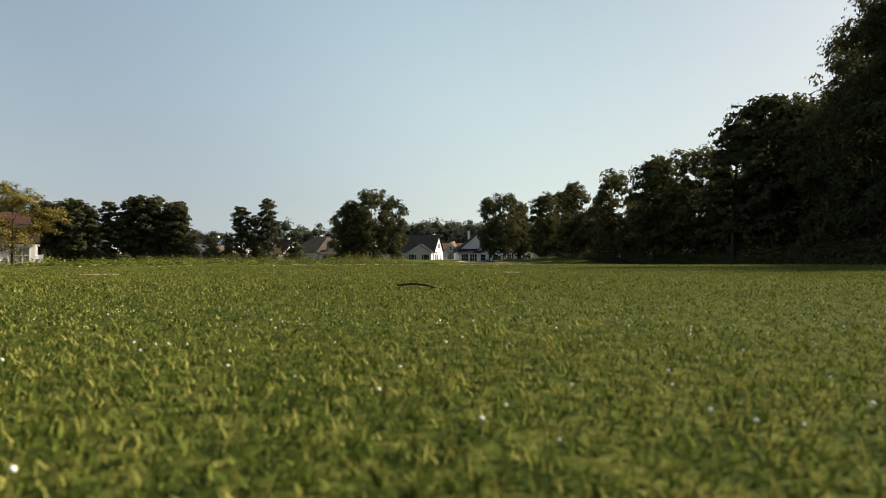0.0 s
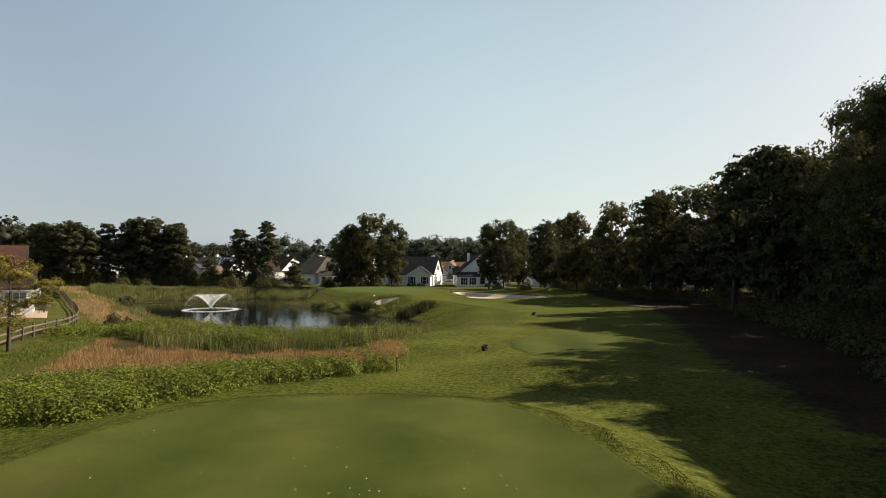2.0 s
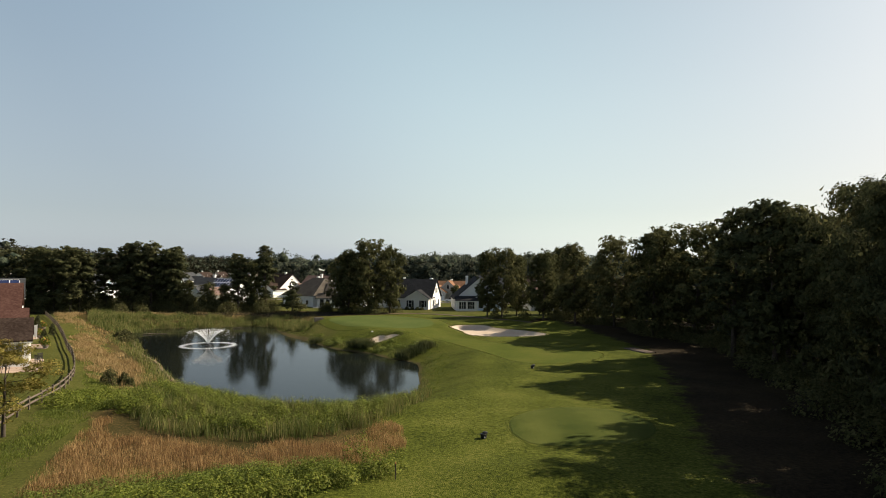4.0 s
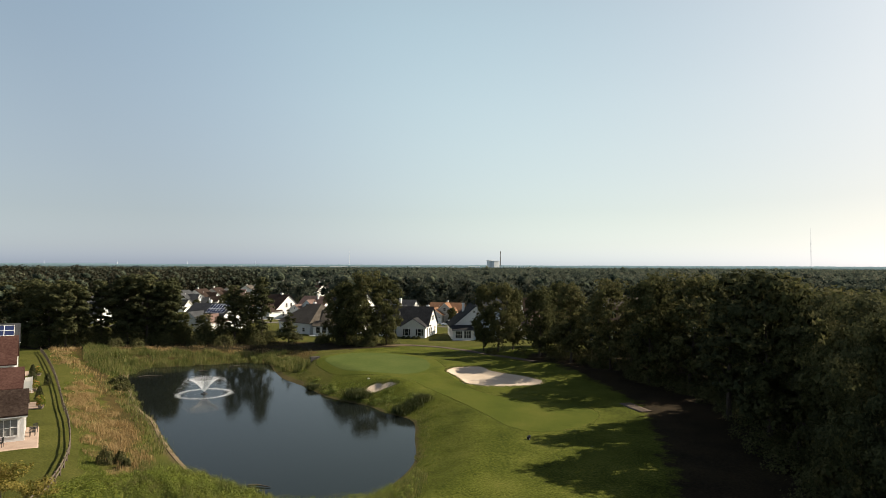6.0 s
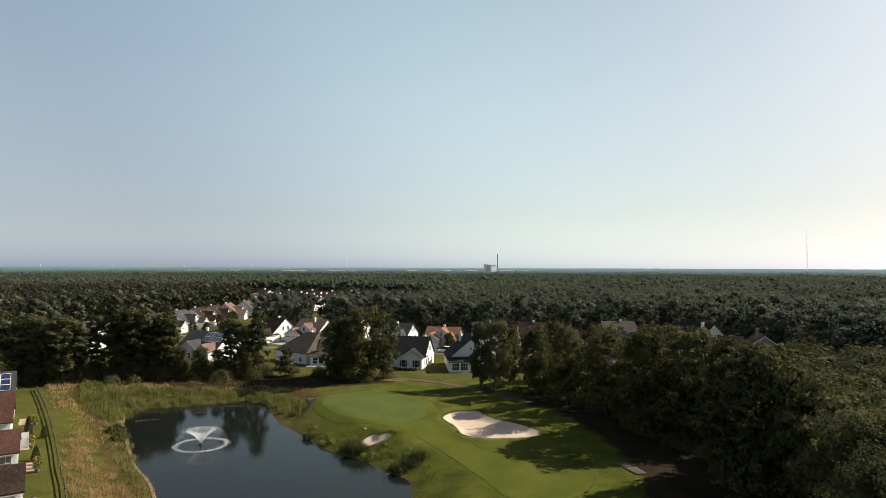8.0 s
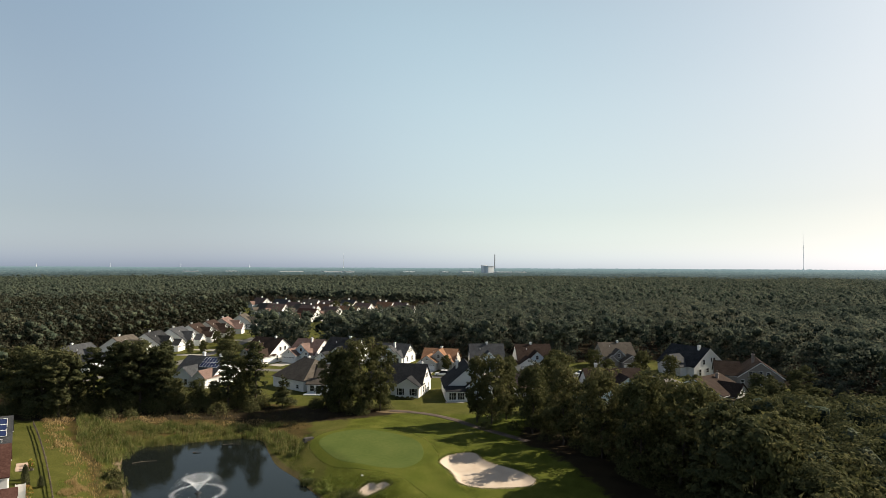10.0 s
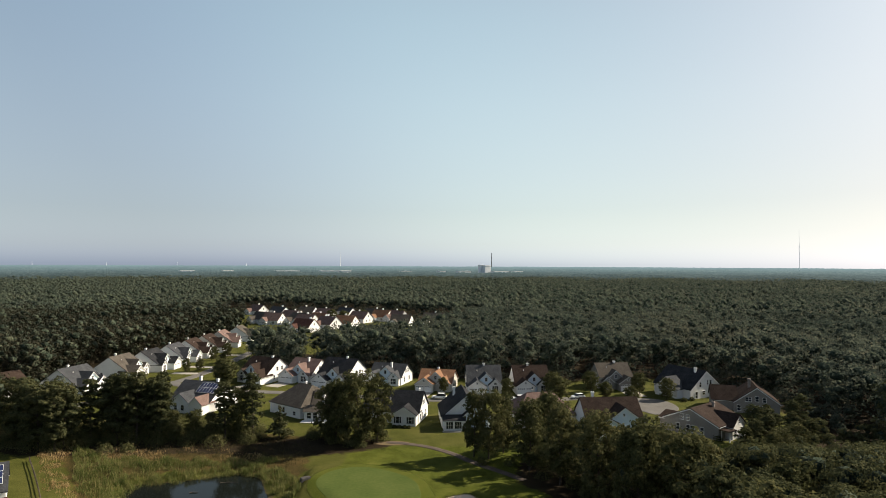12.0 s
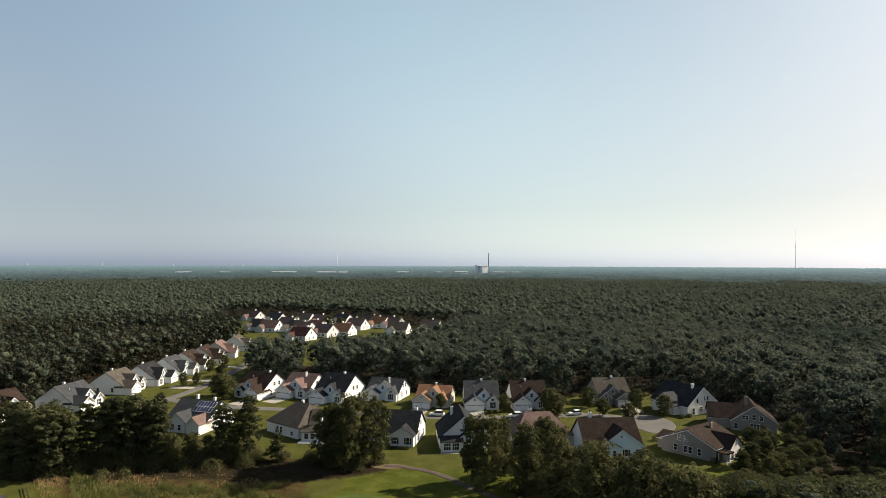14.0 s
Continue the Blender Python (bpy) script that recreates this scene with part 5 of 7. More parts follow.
grass_stuff("dry_grass", 215, [(-70, 122), (-58.5, 113), (-50.5, 101), (-45, 92.5), (-53, 95), (-60, 104), (-67, 114)], 16, 0.5, 0.026, M["gold"], "thin dry golden grass on the pond's west bank", "grass", 0.15, 0.4, 1.6)
grass_stuff("bank_grass", 216, [(-1.4, 62), (1.2, 66), (1.4, 80), (-0.6, 88), (-4.6, 93.5), (-6.4, 99), (-12.4, 101.6), (-18.6, 106.6), (-23.6, 114), (-26, 121), (-28.4, 119), (-22.6, 107.6), (-18, 100.2), (-14, 96), (-9.6, 92), (-5.6, 87), (-2.4, 82)], 52, 0.26, 0.02, M["lush"], "uneven bright rough grass on the pond's green side", "grass", 0.2, 0.6, 1.4)


def shrub_stuff(name, seed, loop, per_m2, height, n, leaf, material, label, round_r=0.7):
    """Low leafy shrubs: rounded mounds of leaves."""
    rng = np.random.default_rng(seed)
    p = scatter(rng, smooth_loop(loop, 1.5), per_m2)
    g = ground_height(p[:, 0], p[:, 1])
    k = len(p)
    hh = height * rng.uniform(0.75, 1.2, k)
    d = unit(rng, k * n).reshape(k, n, 3)
    d[..., 2] = np.abs(d[..., 2])
    rad = rng.normal(0.95, 0.14, (k, n))
    c = np.stack([p[:, 0], p[:, 1], g], 1)
    q = c[:, None] + d * rad[..., None] * np.stack([np.full(k, round_r), np.full(k, round_r), hh], 1)[:, None]
    v, f = cards(rng, q.reshape(-1, 3), leaf, d.reshape(-1, 3) + np.array([0, 0, 0.7]), 0.8, True)
    return tagged(new(name, np_mesh(name, v, f, material)), label, "shrubs", kind="stuff")


shrub_stuff("shrub_bank", 301, [(-30, 17.5), (-14.8, 20.6), (-12, 21.6), (-10.9, 23.8), (-9.6, 26.2), (-7.4, 28.6), (-5.1, 30.3), (-2.6, 32.2), (-2.6, 33.4), (-4.8, 33.2), (-8, 31.8), (-12, 29.6), (-16, 27.2), (-21, 25.8), (-34, 25)], 4.2, 0.72, 190, 0.054, M["shrub"], "dense bank of low green leafy shrubs by the tee", 0.62)
shrub_stuff("herb_strip", 308, [(-34, 25), (-21, 26.0), (-16, 27.4), (-12, 29.8), (-8, 32), (-5.2, 33.4), (-5.6, 34.2), (-8, 33.8), (-12, 32.2), (-16, 30.2), (-20, 28.4), (-25, 29), (-34, 31)], 3.4, 0.42, 150, 0.045, M["lush"], "low yellow-green herbs behind the shrub bank", 0.55)
shrub_stuff("undergrowth", 303, [(16, -10), (19.5, 20), (23.5, 36), (28.5, 50), (33, 66), (36.5, 82), (32.5, 101), (26, 115), (22, 127), (25, 140), (31, 141), (29, 128), (33, 116), (39.5, 102), (43, 82), (39, 62), (33, 46), (27, 30), (22, 5)], 0.16, 1.9, 460, 0.13, M["oak"], "dark undergrowth along the edge of the woods", 1.7)
shrub_stuff("undergrowth", 304, [(-99.9, 146.2), (-85.1, 142.5), (-72.2, 148.0), (-57.4, 150.8), (-42.6, 149.8), (-40.7, 155.5), (-52, 162), (-66, 166), (-80, 166), (-98, 160)], 0.26, 3.4, 420, 0.15, M["oak"], "dark undergrowth beneath the pines", 1.9)
shrub_stuff("undergrowth", 305, [(-30, 154), (-24, 147.5), (-15, 144.5), (-9.5, 149), (-14, 154), (-24, 158)], 0.16, 2.2, 420, 0.16, M["oak"], "dark undergrowth beneath the oaks", 1.7)
shrub_stuff("shrub_bank", 306, [(-5.2, 33.6), (-4.2, 32.8), (-2.4, 32.4), (-2.0, 33.6), (-3.2, 35.0), (-4.8, 35.2)], 1.9, 1.2, 130, 0.055, M["shrub"], "taller leafy stalks at the end of the shrubs", 0.3)
shrub_stuff("shrub_patch", 307, [(-25, 48), (-20, 43.4), (-14, 40), (-8, 40), (-3.6, 45), (-2.2, 56), (-7, 51.6), (-12, 50.6), (-19, 55.4), (-26, 60)], 1.8, 0.95, 170, 0.06, M["shrub"], "leafy green weeds among the bank's tall grass", 0.55)
shrub_stuff("shrub_patch", 302, [(-30, 47), (-22, 48), (-20, 55), (-27, 58), (-31, 54)], 1.4, 0.7, 200, 0.065, M["shrub"], "patch of bright green low shrubs near the pond")
shrub_stuff("shrub_patch", 309, [(-3.6, 84.6), (-1.6, 88.6), (-5.8, 93.8), (-11.6, 96.2), (-17.4, 102.6), (-20.6, 107.4), (-22.4, 106.4), (-18.4, 100), (-14.4, 96.2), (-10, 92.2), (-6, 87.6)], 0.55, 0.42, 130, 0.085, M["lush"], "low weeds scattered over the pond bank", 0.6)


def fringe(name, seed, loop, near, far, per_m2, height, width, material, label):
    """Longer grass in a band along the outside of an outline."""
    rng = np.random.default_rng(seed)
    lo, hi = loop.min(0) - far, loop.max(0) + far
    p = rng.uniform(lo, hi, (int((hi - lo).prod() * per_m2), 2))
    d = outside(p[:, 0], p[:, 1], loop)
    edge = far * (0.75 + 0.25 * np.sin(p[:, 0] * 2.3) * np.sin(p[:, 1] * 1.9 + 1))
    p = p[(d > near) & (d < edge) & (p[:, 1] > 3)]
    v, f = blades(rng, on_ground(p), height, width, 0.5)
    return tagged(new(name, np_mesh(name, v, f, material)), label, "grass", kind="stuff")


fringe("tee_collar", 231, TEE, 0.02, 1.5, 480, 0.030, 0.007, M["turfedge"], "longer green grass collar round the tee")
fringe("apron_fringe", 234, COLLAR, -0.12, 0.5, 70, 0.07, 0.025, M["reed"], "longer grass along the mown apron")
fringe("apron_fringe", 235, TEE_TWO, -0.08, 0.5, 160, 0.05, 0.012, M["reed"], "longer grass round the forward tee")
fringe("bunker_fringe", 232, BUNKER, -0.15, 0.6, 150, 0.17, 0.02, M["reed"], "ragged grass lip of the large bunker")
fringe("bunker_fringe", 233, POT, -0.12, 0.7, 200, 0.2, 0.02, M["reed"], "ragged grass lip of the pot bunker")


# ---- single bushes ----
def bush(x, y, r, h, label, material, seed, n=900, leaf=0.10, thin=False):
    rng = np.random.default_rng(seed)
    top = new("bush")
    top.matrix_basis = pose(x, y, z_at(x, y))
    if thin:
        p = rng.normal(0, r * 0.45, (n, 2))
        v, f = blades(rng, np.column_stack([p, np.full(n, -0.05)]), h, 0.03, 0.5)
    else:
        d = unit(rng, n)
        d[:, 2] = np.abs(d[:, 2])
        wob = 1 + 0.18 * np.sin(d[:, 0] * 5 + seed) * np.sin(d[:, 1] * 6 + 2)
        q = d * np.array([r, r, h]) * (rng.normal(0.95, 0.10, n) * wob)[:, None]
        v, f = cards(rng, q, leaf, d, 0.9)
    np_part("foliage", v, f, material, top)
    stems = [tube_arrays(np.array([[0, 0, -0.1], [0.2 * r * math.cos(a), 0.2 * r * math.sin(a), 0.4 * h], [0.5 * r * math.cos(a), 0.5 * r * math.sin(a), 0.8 * h]]), [0.03, 0.02, 0.008], 5) for a in np.arange(5) * 1.26]
    v, f = merge(stems)
    np_part("stem", v, f, M["bark"], top)
    return tagged(top, label, "bush")


for k, (x, y, r, h, thin) in enumerate([(-12.6, 95.0, 1.5, 1.15, True), (-11.2, 94.2, 1.2, 1.0, True), (-4.8, 86.2, 1.4, 1.0, True), (-3.4, 87.2, 1.3, 0.95, True), (-2.2, 88.4, 1.2, 0.95, True), (-20.5, 103.5, 1.1, 0.7, True)]):
    bush(x, y, r, h, "clump of dark green ornamental grass above the pond", M["tussock"], 400 + k, 900, 0.1, thin)
for k, (x, y, r, h) in enumerate([(-53.5, 105.5, 1.6, 1.3), (-51, 101.5, 1.2, 0.9), (-32.2, 61.0, 0.75, 1.4), (-31.2, 61.8, 0.5, 1.1), (-29.9, 60.4, 0.4, 0.9), (-72, 140, 2.0, 2.3), (-68, 142, 1.6, 1.8), (-57, 148, 2.2, 2.4), (-50, 147, 2.4, 2.5), (-43, 149.5, 2.2, 2.2), (-64, 146.5, 2.2, 2.5)]):
    bush(x, y, r, h, "rounded dark green bush in rough grass", M["oak"], 420 + k, 1100 if y < 110 else 700, 0.08 if y < 80 else 0.16)
for k, (x, y, r) in enumerate([(-8.9, 163.6, 0.55), (-7.6, 163.4, 0.55), (-6.2, 163.2, 0.55), (-5.0, 163.0, 0.55), (14, 157.5, 0.9), (11.5, 158.5, 0.8), (17.5, 131.5, 1.3), (11.5, 131.8, 1.2), (71, 150.5, 1.1), (64, 170, 1.4), (22.8, 203, 0.6), (20.6, 202.6, 0.6), (84, 196, 0.9), (81, 194.5, 0.9)]):
    bush(x, y, r, r * 1.2, "clipped round shrub beside a house wall", M["oak"], 450 + k, 420, 0.15)


# ---- the rail fence ----
def fence():
    line = smooth_line([(-25.6, 30), (-27.2, 35.6), (-28.6, 40.7), (-30.3, 46.1), (-32.0, 52.3), (-35.2, 59.7), (-38.4, 65.8), (-44.3, 75.4), (-49.7, 83.4), (-56.9, 94.4), (-67.0, 109.4), (-76.9, 123.6), (-86, 136)], 0.2)
    s = np.concatenate([[0], np.cumsum(np.linalg.norm(np.diff(line, axis=0), axis=1))])
    at = np.arange(0, s[-1], 2.45)
    px, py = np.interp(at, s, line[:, 0]), np.interp(at, s, line[:, 1])
    top = new("rail_fence")
    rng = np.random.default_rng(9)
    post = None
    ps = []
    for x, y in zip(px, py):
        z = z_at(x, y)
        ps.append(Vector((x, y, z)))
        bm = boxed(-0.065, 0.065, -0.065, 0.065, -0.3, 1.02, 0.02) if post is None else None
        ob = part("post", bm, M["wood"], top) if post is None else new("post", post)
        post = post or ob.data
        ob.parent = top
        ob.matrix_basis = pose(x, y, z, float(rng.normal(0, 1.5)), float(rng.normal(0, 1.5)), float(rng.uniform(0, 90)))
    rail = None
    for a, b in zip(ps, ps[1:]):
        for h in (0.42, 0.82):
            if rail is None:
                bm = bmesh.new()
                solid(bm, [[(x, 0.042 * k * c, 0.075 * k * s2) for c, s2 in ((1, 0.4), (0.4, 1), (-0.7, 0.8), (-1, -0.3), (-0.3, -1), (0.8, -0.7))] for x, k in ((0, 0.55), (0.08, 1), (0.5, 1.08), (0.92, 1), (1, 0.55))])
                ob = part("rail", bm, M["wood"], top)
                rail = ob.data
            else:
                ob = new("rail", rail)
                ob.parent = top
            up = Vector((0, 0, h + float(rng.normal(0, 0.015))))
            d = b - a
            ob.matrix_basis = Matrix.Translation(a + up) @ d.to_track_quat("X", "Z").to_matrix().to_4x4() @ Matrix.Diagonal((d.length, 1, 1, 1))
    tagged(top, "weathered wooden two-rail fence along the lawn", "fence")


fence()


# ---- fountain ----
def fountain(x, y):
    top = new("fountain")
    top.matrix_basis = pose(x, y, WATER)
    rng = np.random.default_rng(55)
    bm = bmesh.new()
    prof = [(0.5, -0.15), (0.55, 0.02), (0.45, 0.12), (0.16, 0.16), (0.12, 0.3), (0.09, 0.32)]
    solid(bm, [[(r * math.cos(a), r * math.sin(a), z) for a in np.arange(12) * math.pi / 6] for r, z in prof])
    part("nozzle", bm, M["black"], top, "dark floating fountain head")
    n = 4600
    t = rng.uniform(0, 1, n) ** 1.25
    reach = 3.95 * rng.normal(1, 0.045, n)
    high = 2.2 * rng.normal(1, 0.08, n)
    a = rng.integers(0, 44, n) * (2 * np.pi / 44) + rng.normal(0, 0.02, n)
    r = reach * (1 - (1 - t) ** 1.45) + rng.normal(0, 0.06, n)
    p = np.stack([r * np.cos(a), r * np.sin(a), 0.3 + 4 * high * t * (1 - t) - 0.3 * t], 1)
    v, f = cards(rng, p, 0.024)
    n2 = 9000
    t = rng.uniform(0, 0.42, n2)
    a = rng.integers(0, 44, n2) * (2 * np.pi / 44) + rng.normal(0, 0.02, n2)
    r = 3.95 * (1 - (1 - t) ** 1.45) * rng.normal(1, 0.05, n2)
    p2 = np.stack([r * np.cos(a), r * np.sin(a), 0.3 + 4 * 2.15 * t * (1 - t)], 1)
    v2, f2 = cards(rng, p2, 0.03)
    v, f = merge([(v, f), (v2, f2)])
    tagged(np_part("spray", v, f, M["spray"], top), "fine white water spray")
    n = 6000
    a = rng.uniform(0, 2 * np.pi, n)
    r = np.where(rng.uniform(size=n) < 0.94, rng.normal(3.9, 0.22, n), rng.uniform(2.6, 4.8, n))
    p = np.stack([r * np.cos(a), r * np.sin(a), rng.uniform(0.0, 0.16, n) ** 1.3], 1)
    v, f = cards(rng, p, 0.03, np.tile([[0, 0, 1.0]], (n, 1)), 0.8)
    tagged(np_part("foam", v, f, M["spray"], top), "white ring of foam on the water")
    tagged(top, "floating pond fountain with a V-shaped spray", "fountain")


fountain(-37.1, 99.8)


# ---- houses ----
def prism(w0, w1, y0, y1, eave, rise, along, z0=-0.3):
    """Walls of a block with gables; the ridge runs along x or y."""
    bm = bmesh.new()
    xm, ym = (w0 + w1) / 2, (y0 + y1) / 2
    low = [bm.verts.new((x, y, z0)) for x, y in ((w0, y0), (w1, y0), (w1, y1), (w0, y1))]
    up = [bm.verts.new((x, y, eave)) for x, y in ((w0, y0), (w1, y0), (w1, y1), (w0, y1))]
    bm.faces.new(low[::-1])
    if along == "x":
        a, b = bm.verts.new((w0, ym, eave + rise)), bm.verts.new((w1, ym, eave + rise))
        bm.faces.new((low[0], low[1], up[1], up[0]))
        bm.faces.new((low[2], low[3], up[3], up[2]))
        bm.faces.new((low[1], low[2], up[2], b, up[1]))
        bm.faces.new((low[3], low[0], up[0], a, up[3]))
        bm.faces.new((up[0], up[1], b, a))
        bm.faces.new((up[2], up[3], a, b))
    else:
        a, b = bm.verts.new((xm, y0, eave + rise)), bm.verts.new((xm, y1, eave + rise))
        bm.faces.new((low[1], low[2], up[2], up[1]))
        bm.faces.new((low[3], low[0], up[0], up[3]))
        bm.faces.new((low[0], low[1], up[1], a, up[0]))
        bm.faces.new((low[2], low[3], up[3], b, up[2]))
        bm.faces.new((up[1], up[2], b, a))
        bm.faces.new((up[3], up[0], a, b))
    bmesh.ops.recalc_face_normals(bm, faces=bm.faces)
    return bm


def hip_walls(w0, w1, y0, y1, eave, z0=-0.3):
    return boxed(w0, w1, y0, y1, z0, eave)


def roof_slabs(w0, w1, y0, y1, eave, rise, along, hip=0.0, over=0.35, thick=0.16):
    """Roof skin: two slopes, or four where hip is above zero."""
    bm = bmesh.new()
    x0, x1, v0, v1 = w0 - over, w1 + over, y0 - over, y1 + over
    if along == "x":
        half = (y1 - y0) / 2
        drop = rise * over / half
        e, r = eave - drop + 0.02, eave + rise + 0.02
        ym = (y0 + y1) / 2
        ridge = [(x0 + hip, ym, r), (x1 - hip, ym, r)]
        quads = [[(x0, v0, e), (x1, v0, e), ridge[1], ridge[0]], [(x1, v1, e), (x0, v1, e), ridge[0], ridge[1]]]
        if hip:
            quads += [[(x1, v0, e), (x1, v1, e), ridge[1]], [(x0, v1, e), (x0, v0, e), ridge[0]]]
    else:
        half = (w1 - w0) / 2
        drop = rise * over / half
        e, r = eave - drop + 0.02, eave + rise + 0.02
        xm = (w0 + w1) / 2
        ridge = [(xm, v0 + hip, r), (xm, v1 - hip, r)]
        quads = [[(x0, v1, e), (x0, v0, e), ridge[0], ridge[1]], [(x1, v0, e), (x1, v1, e), ridge[1], ridge[0]]]
        if hip:
            quads += [[(x0, v0, e), (x1, v0, e), ridge[0]], [(x1, v1, e), (x0, v1, e), ridge[1]]]
    for q in quads:
        bot = [bm.verts.new(p) for p in q]
        cap = [bm.verts.new((p[0], p[1], p[2] + thick)) for p in q]
        n = len(q)
        bm.faces.new(cap)
        bm.faces.new(bot[::-1])
        for i in range(n):
            bm.faces.new((bot[i], bot[(i + 1) % n], cap[(i + 1) % n], cap[i]))
    bmesh.ops.recalc_face_normals(bm, faces=bm.faces)
    return bm


def gable_trim(x0, x1, y, eave, rise, over=0.35):
    """White rake boards under a gable's roof edge, facing the front."""
    bm = bmesh.new()
    xm = (x0 + x1) / 2
    half = (x1 - x0) / 2
    drop = rise * over / half
    for s in (-1, 1):
        a = (xm + s * (half + over), eave - drop)
        b = (xm, eave + rise)
        pts = [(a[0], a[1] - 0.24), (b[0], b[1] - 0.24), (b[0], b[1] + 0.02), (a[0], a[1] + 0.02)]
        solid(bm, [[(p[0], y - over - 0.05, p[1]) for p in pts], [(p[0], y - over + 0.02, p[1]) for p in pts]])
    return bm


class House:
    """A house in its own frame: the front faces -y, the ground is z = 0."""

    def __init__(self, x, y, yaw, label, wall="white", roof="charcoal", z=None):
        self.ob = new("house")
        self.ob.matrix_basis = pose(x, y, (z_at(x, y) if z is None else z), 0, 0, yaw)
        tagged(self.ob, label, "house", "houses of the estate")
        self.wall, self.roof, self.pane_mat = wall, roof, "glass"

    def block(self, x0, x1, y0, y1, eave, rise, along="x", hip=0.0, wall=None, roof=None, trim=True, over=0.35):
        if hip:
            part("wall", hip_walls(x0, x1, y0, y1, eave), M[wall or self.wall], self.ob)
        else:
            part("wall", prism(x0, x1, y0, y1, eave, rise, along), M[wall or self.wall], self.ob)
        part("roof", roof_slabs(x0, x1, y0, y1, eave, rise, along, hip, over), M[roof or self.roof], self.ob)
        if trim and along == "y" and not hip:
            part("rake_board", gable_trim(x0, x1, y0, eave, rise, over), M["trim"], self.ob)
        for a, b, c, d in ((x0 - 0.3, x1 + 0.3, y0 - 0.34, y0 - 0.22), (x0 - 0.3, x1 + 0.3, y1 + 0.22, y1 + 0.34)) if along == "x" or hip else ((x0 - 0.34, x0 - 0.22, y0, y1), (x1 + 0.22, x1 + 0.34, y0, y1)):
            part("gutter", boxed(a, b, c, d, eave - 0.32, eave - 0.12), M["trim"], self.ob)

    def pane(self, m, w, h, kind="window", bars=True):
        """A framed window on a wall: m puts its middle on the wall, looking along -y."""
        t = 0.10
        xs, zs = [-w / 2 - t, -w / 2], [-h / 2 - t * 1.3, -h / 2]
        lights = int(w / 0.85) + 1 if bars and w > 1.3 else 1
        for i in range(1, lights):
            xs += [-w / 2 + w * i / lights - 0.04, -w / 2 + w * i / lights + 0.04]
        if bars:
            zs += [-0.03, 0.03]
        xs, zs = xs + [w / 2, w / 2 + t], zs + [h / 2, h / 2 + t]
        bm = lattice(xs, zs, [(i, j) for i in range(1, len(xs) - 1, 2) for j in range(1, len(zs) - 1, 2)], -0.07, 0.03)
        fr = part(kind, bm, M["trim"], self.ob)
        fr.matrix_basis = m
        part("pane", boxed(-w / 2, w / 2, -0.02, 0.015, -h / 2, h / 2), M[self.pane_mat], fr)

    def front(self, y, items):
        for x, z, w, h in items:
            self.pane(pose(x, y, z), w, h)

    def right(self, x, items):
        for y, z, w, h in items:
            self.pane(pose(x, y, z, 0, 0, 90), w, h)

    def left(self, x, items):
        for y, z, w, h in items:
            self.pane(pose(x, y, z, 0, 0, -90), w, h)

    def shutters(self, y, items):
        for x, z, w, h in items:
            for s in (-1, 1):
                bm = boxed(x + s * (w / 2 + 0.32) - 0.2, x + s * (w / 2 + 0.32) + 0.2, y - 0.06, y + 0.01, z - h / 2, z + h / 2)
                part("shutter", bm, M["black"], self.ob)

    def garage(self, y, xs, w=2.5, h=2.15):
        for x in xs:
            door = part("garage_door", boxed(x - w / 2, x + w / 2, y - 0.03, y + 0.02, 0.03, h + 0.05), M["trim"], self.ob, "white panelled garage door")
            panel = light = None
            for k in range(4):
                ob = new("panel", panel) if panel else part("panel", boxed(-w / 2 + 0.03, w / 2 - 0.03, -0.03, 0, 0.02, h / 4 - 0.02), M["trim"])
                panel, ob.parent, ob.location = ob.data, door, (x, y - 0.029, 0.05 + k * h / 4)
                ob = new("door_light", light) if light else part("door_light", boxed(-0.2, 0.2, -0.02, 0.01, 0, 0.14 * h), M["glass"])
                light, ob.parent, ob.location = ob.data, door, (x - w / 2 + (k + 0.5) * w / 4, y - 0.062, 0.05 + 0.79 * h)

    def chimney(self, x, y, z0, z1, size=0.62, wall="white"):
        bm = boxed(x - size / 2, x + size / 2, y - size / 2, y + size / 2, z0, z1)
        box(bm, x - size / 2 - 0.1, x + size / 2 + 0.1, y - size / 2 - 0.1, y + size / 2 + 0.1, z1 - 0.35, z1 - 0.15)
        ch = part("chimney", bm, M[wall], self.ob)
        bm = bmesh.new()
        bmesh.ops.create_cone(bm, cap_ends=True, segments=10, radius1=0.14, radius2=0.14, depth=0.6, matrix=Matrix.Translation((x, y, z1 + 0.28)))
        part("flue", bm, M["metal"], ch)

    def vent(self, x, y, z):
        bm = bmesh.new()
        bmesh.ops.create_cone(bm, cap_ends=True, segments=8, radius1=0.07, radius2=0.07, depth=0.9, matrix=Matrix.Translation((x, y, z)))
        part("vent_pipe", bm, M["trim"], self.ob)

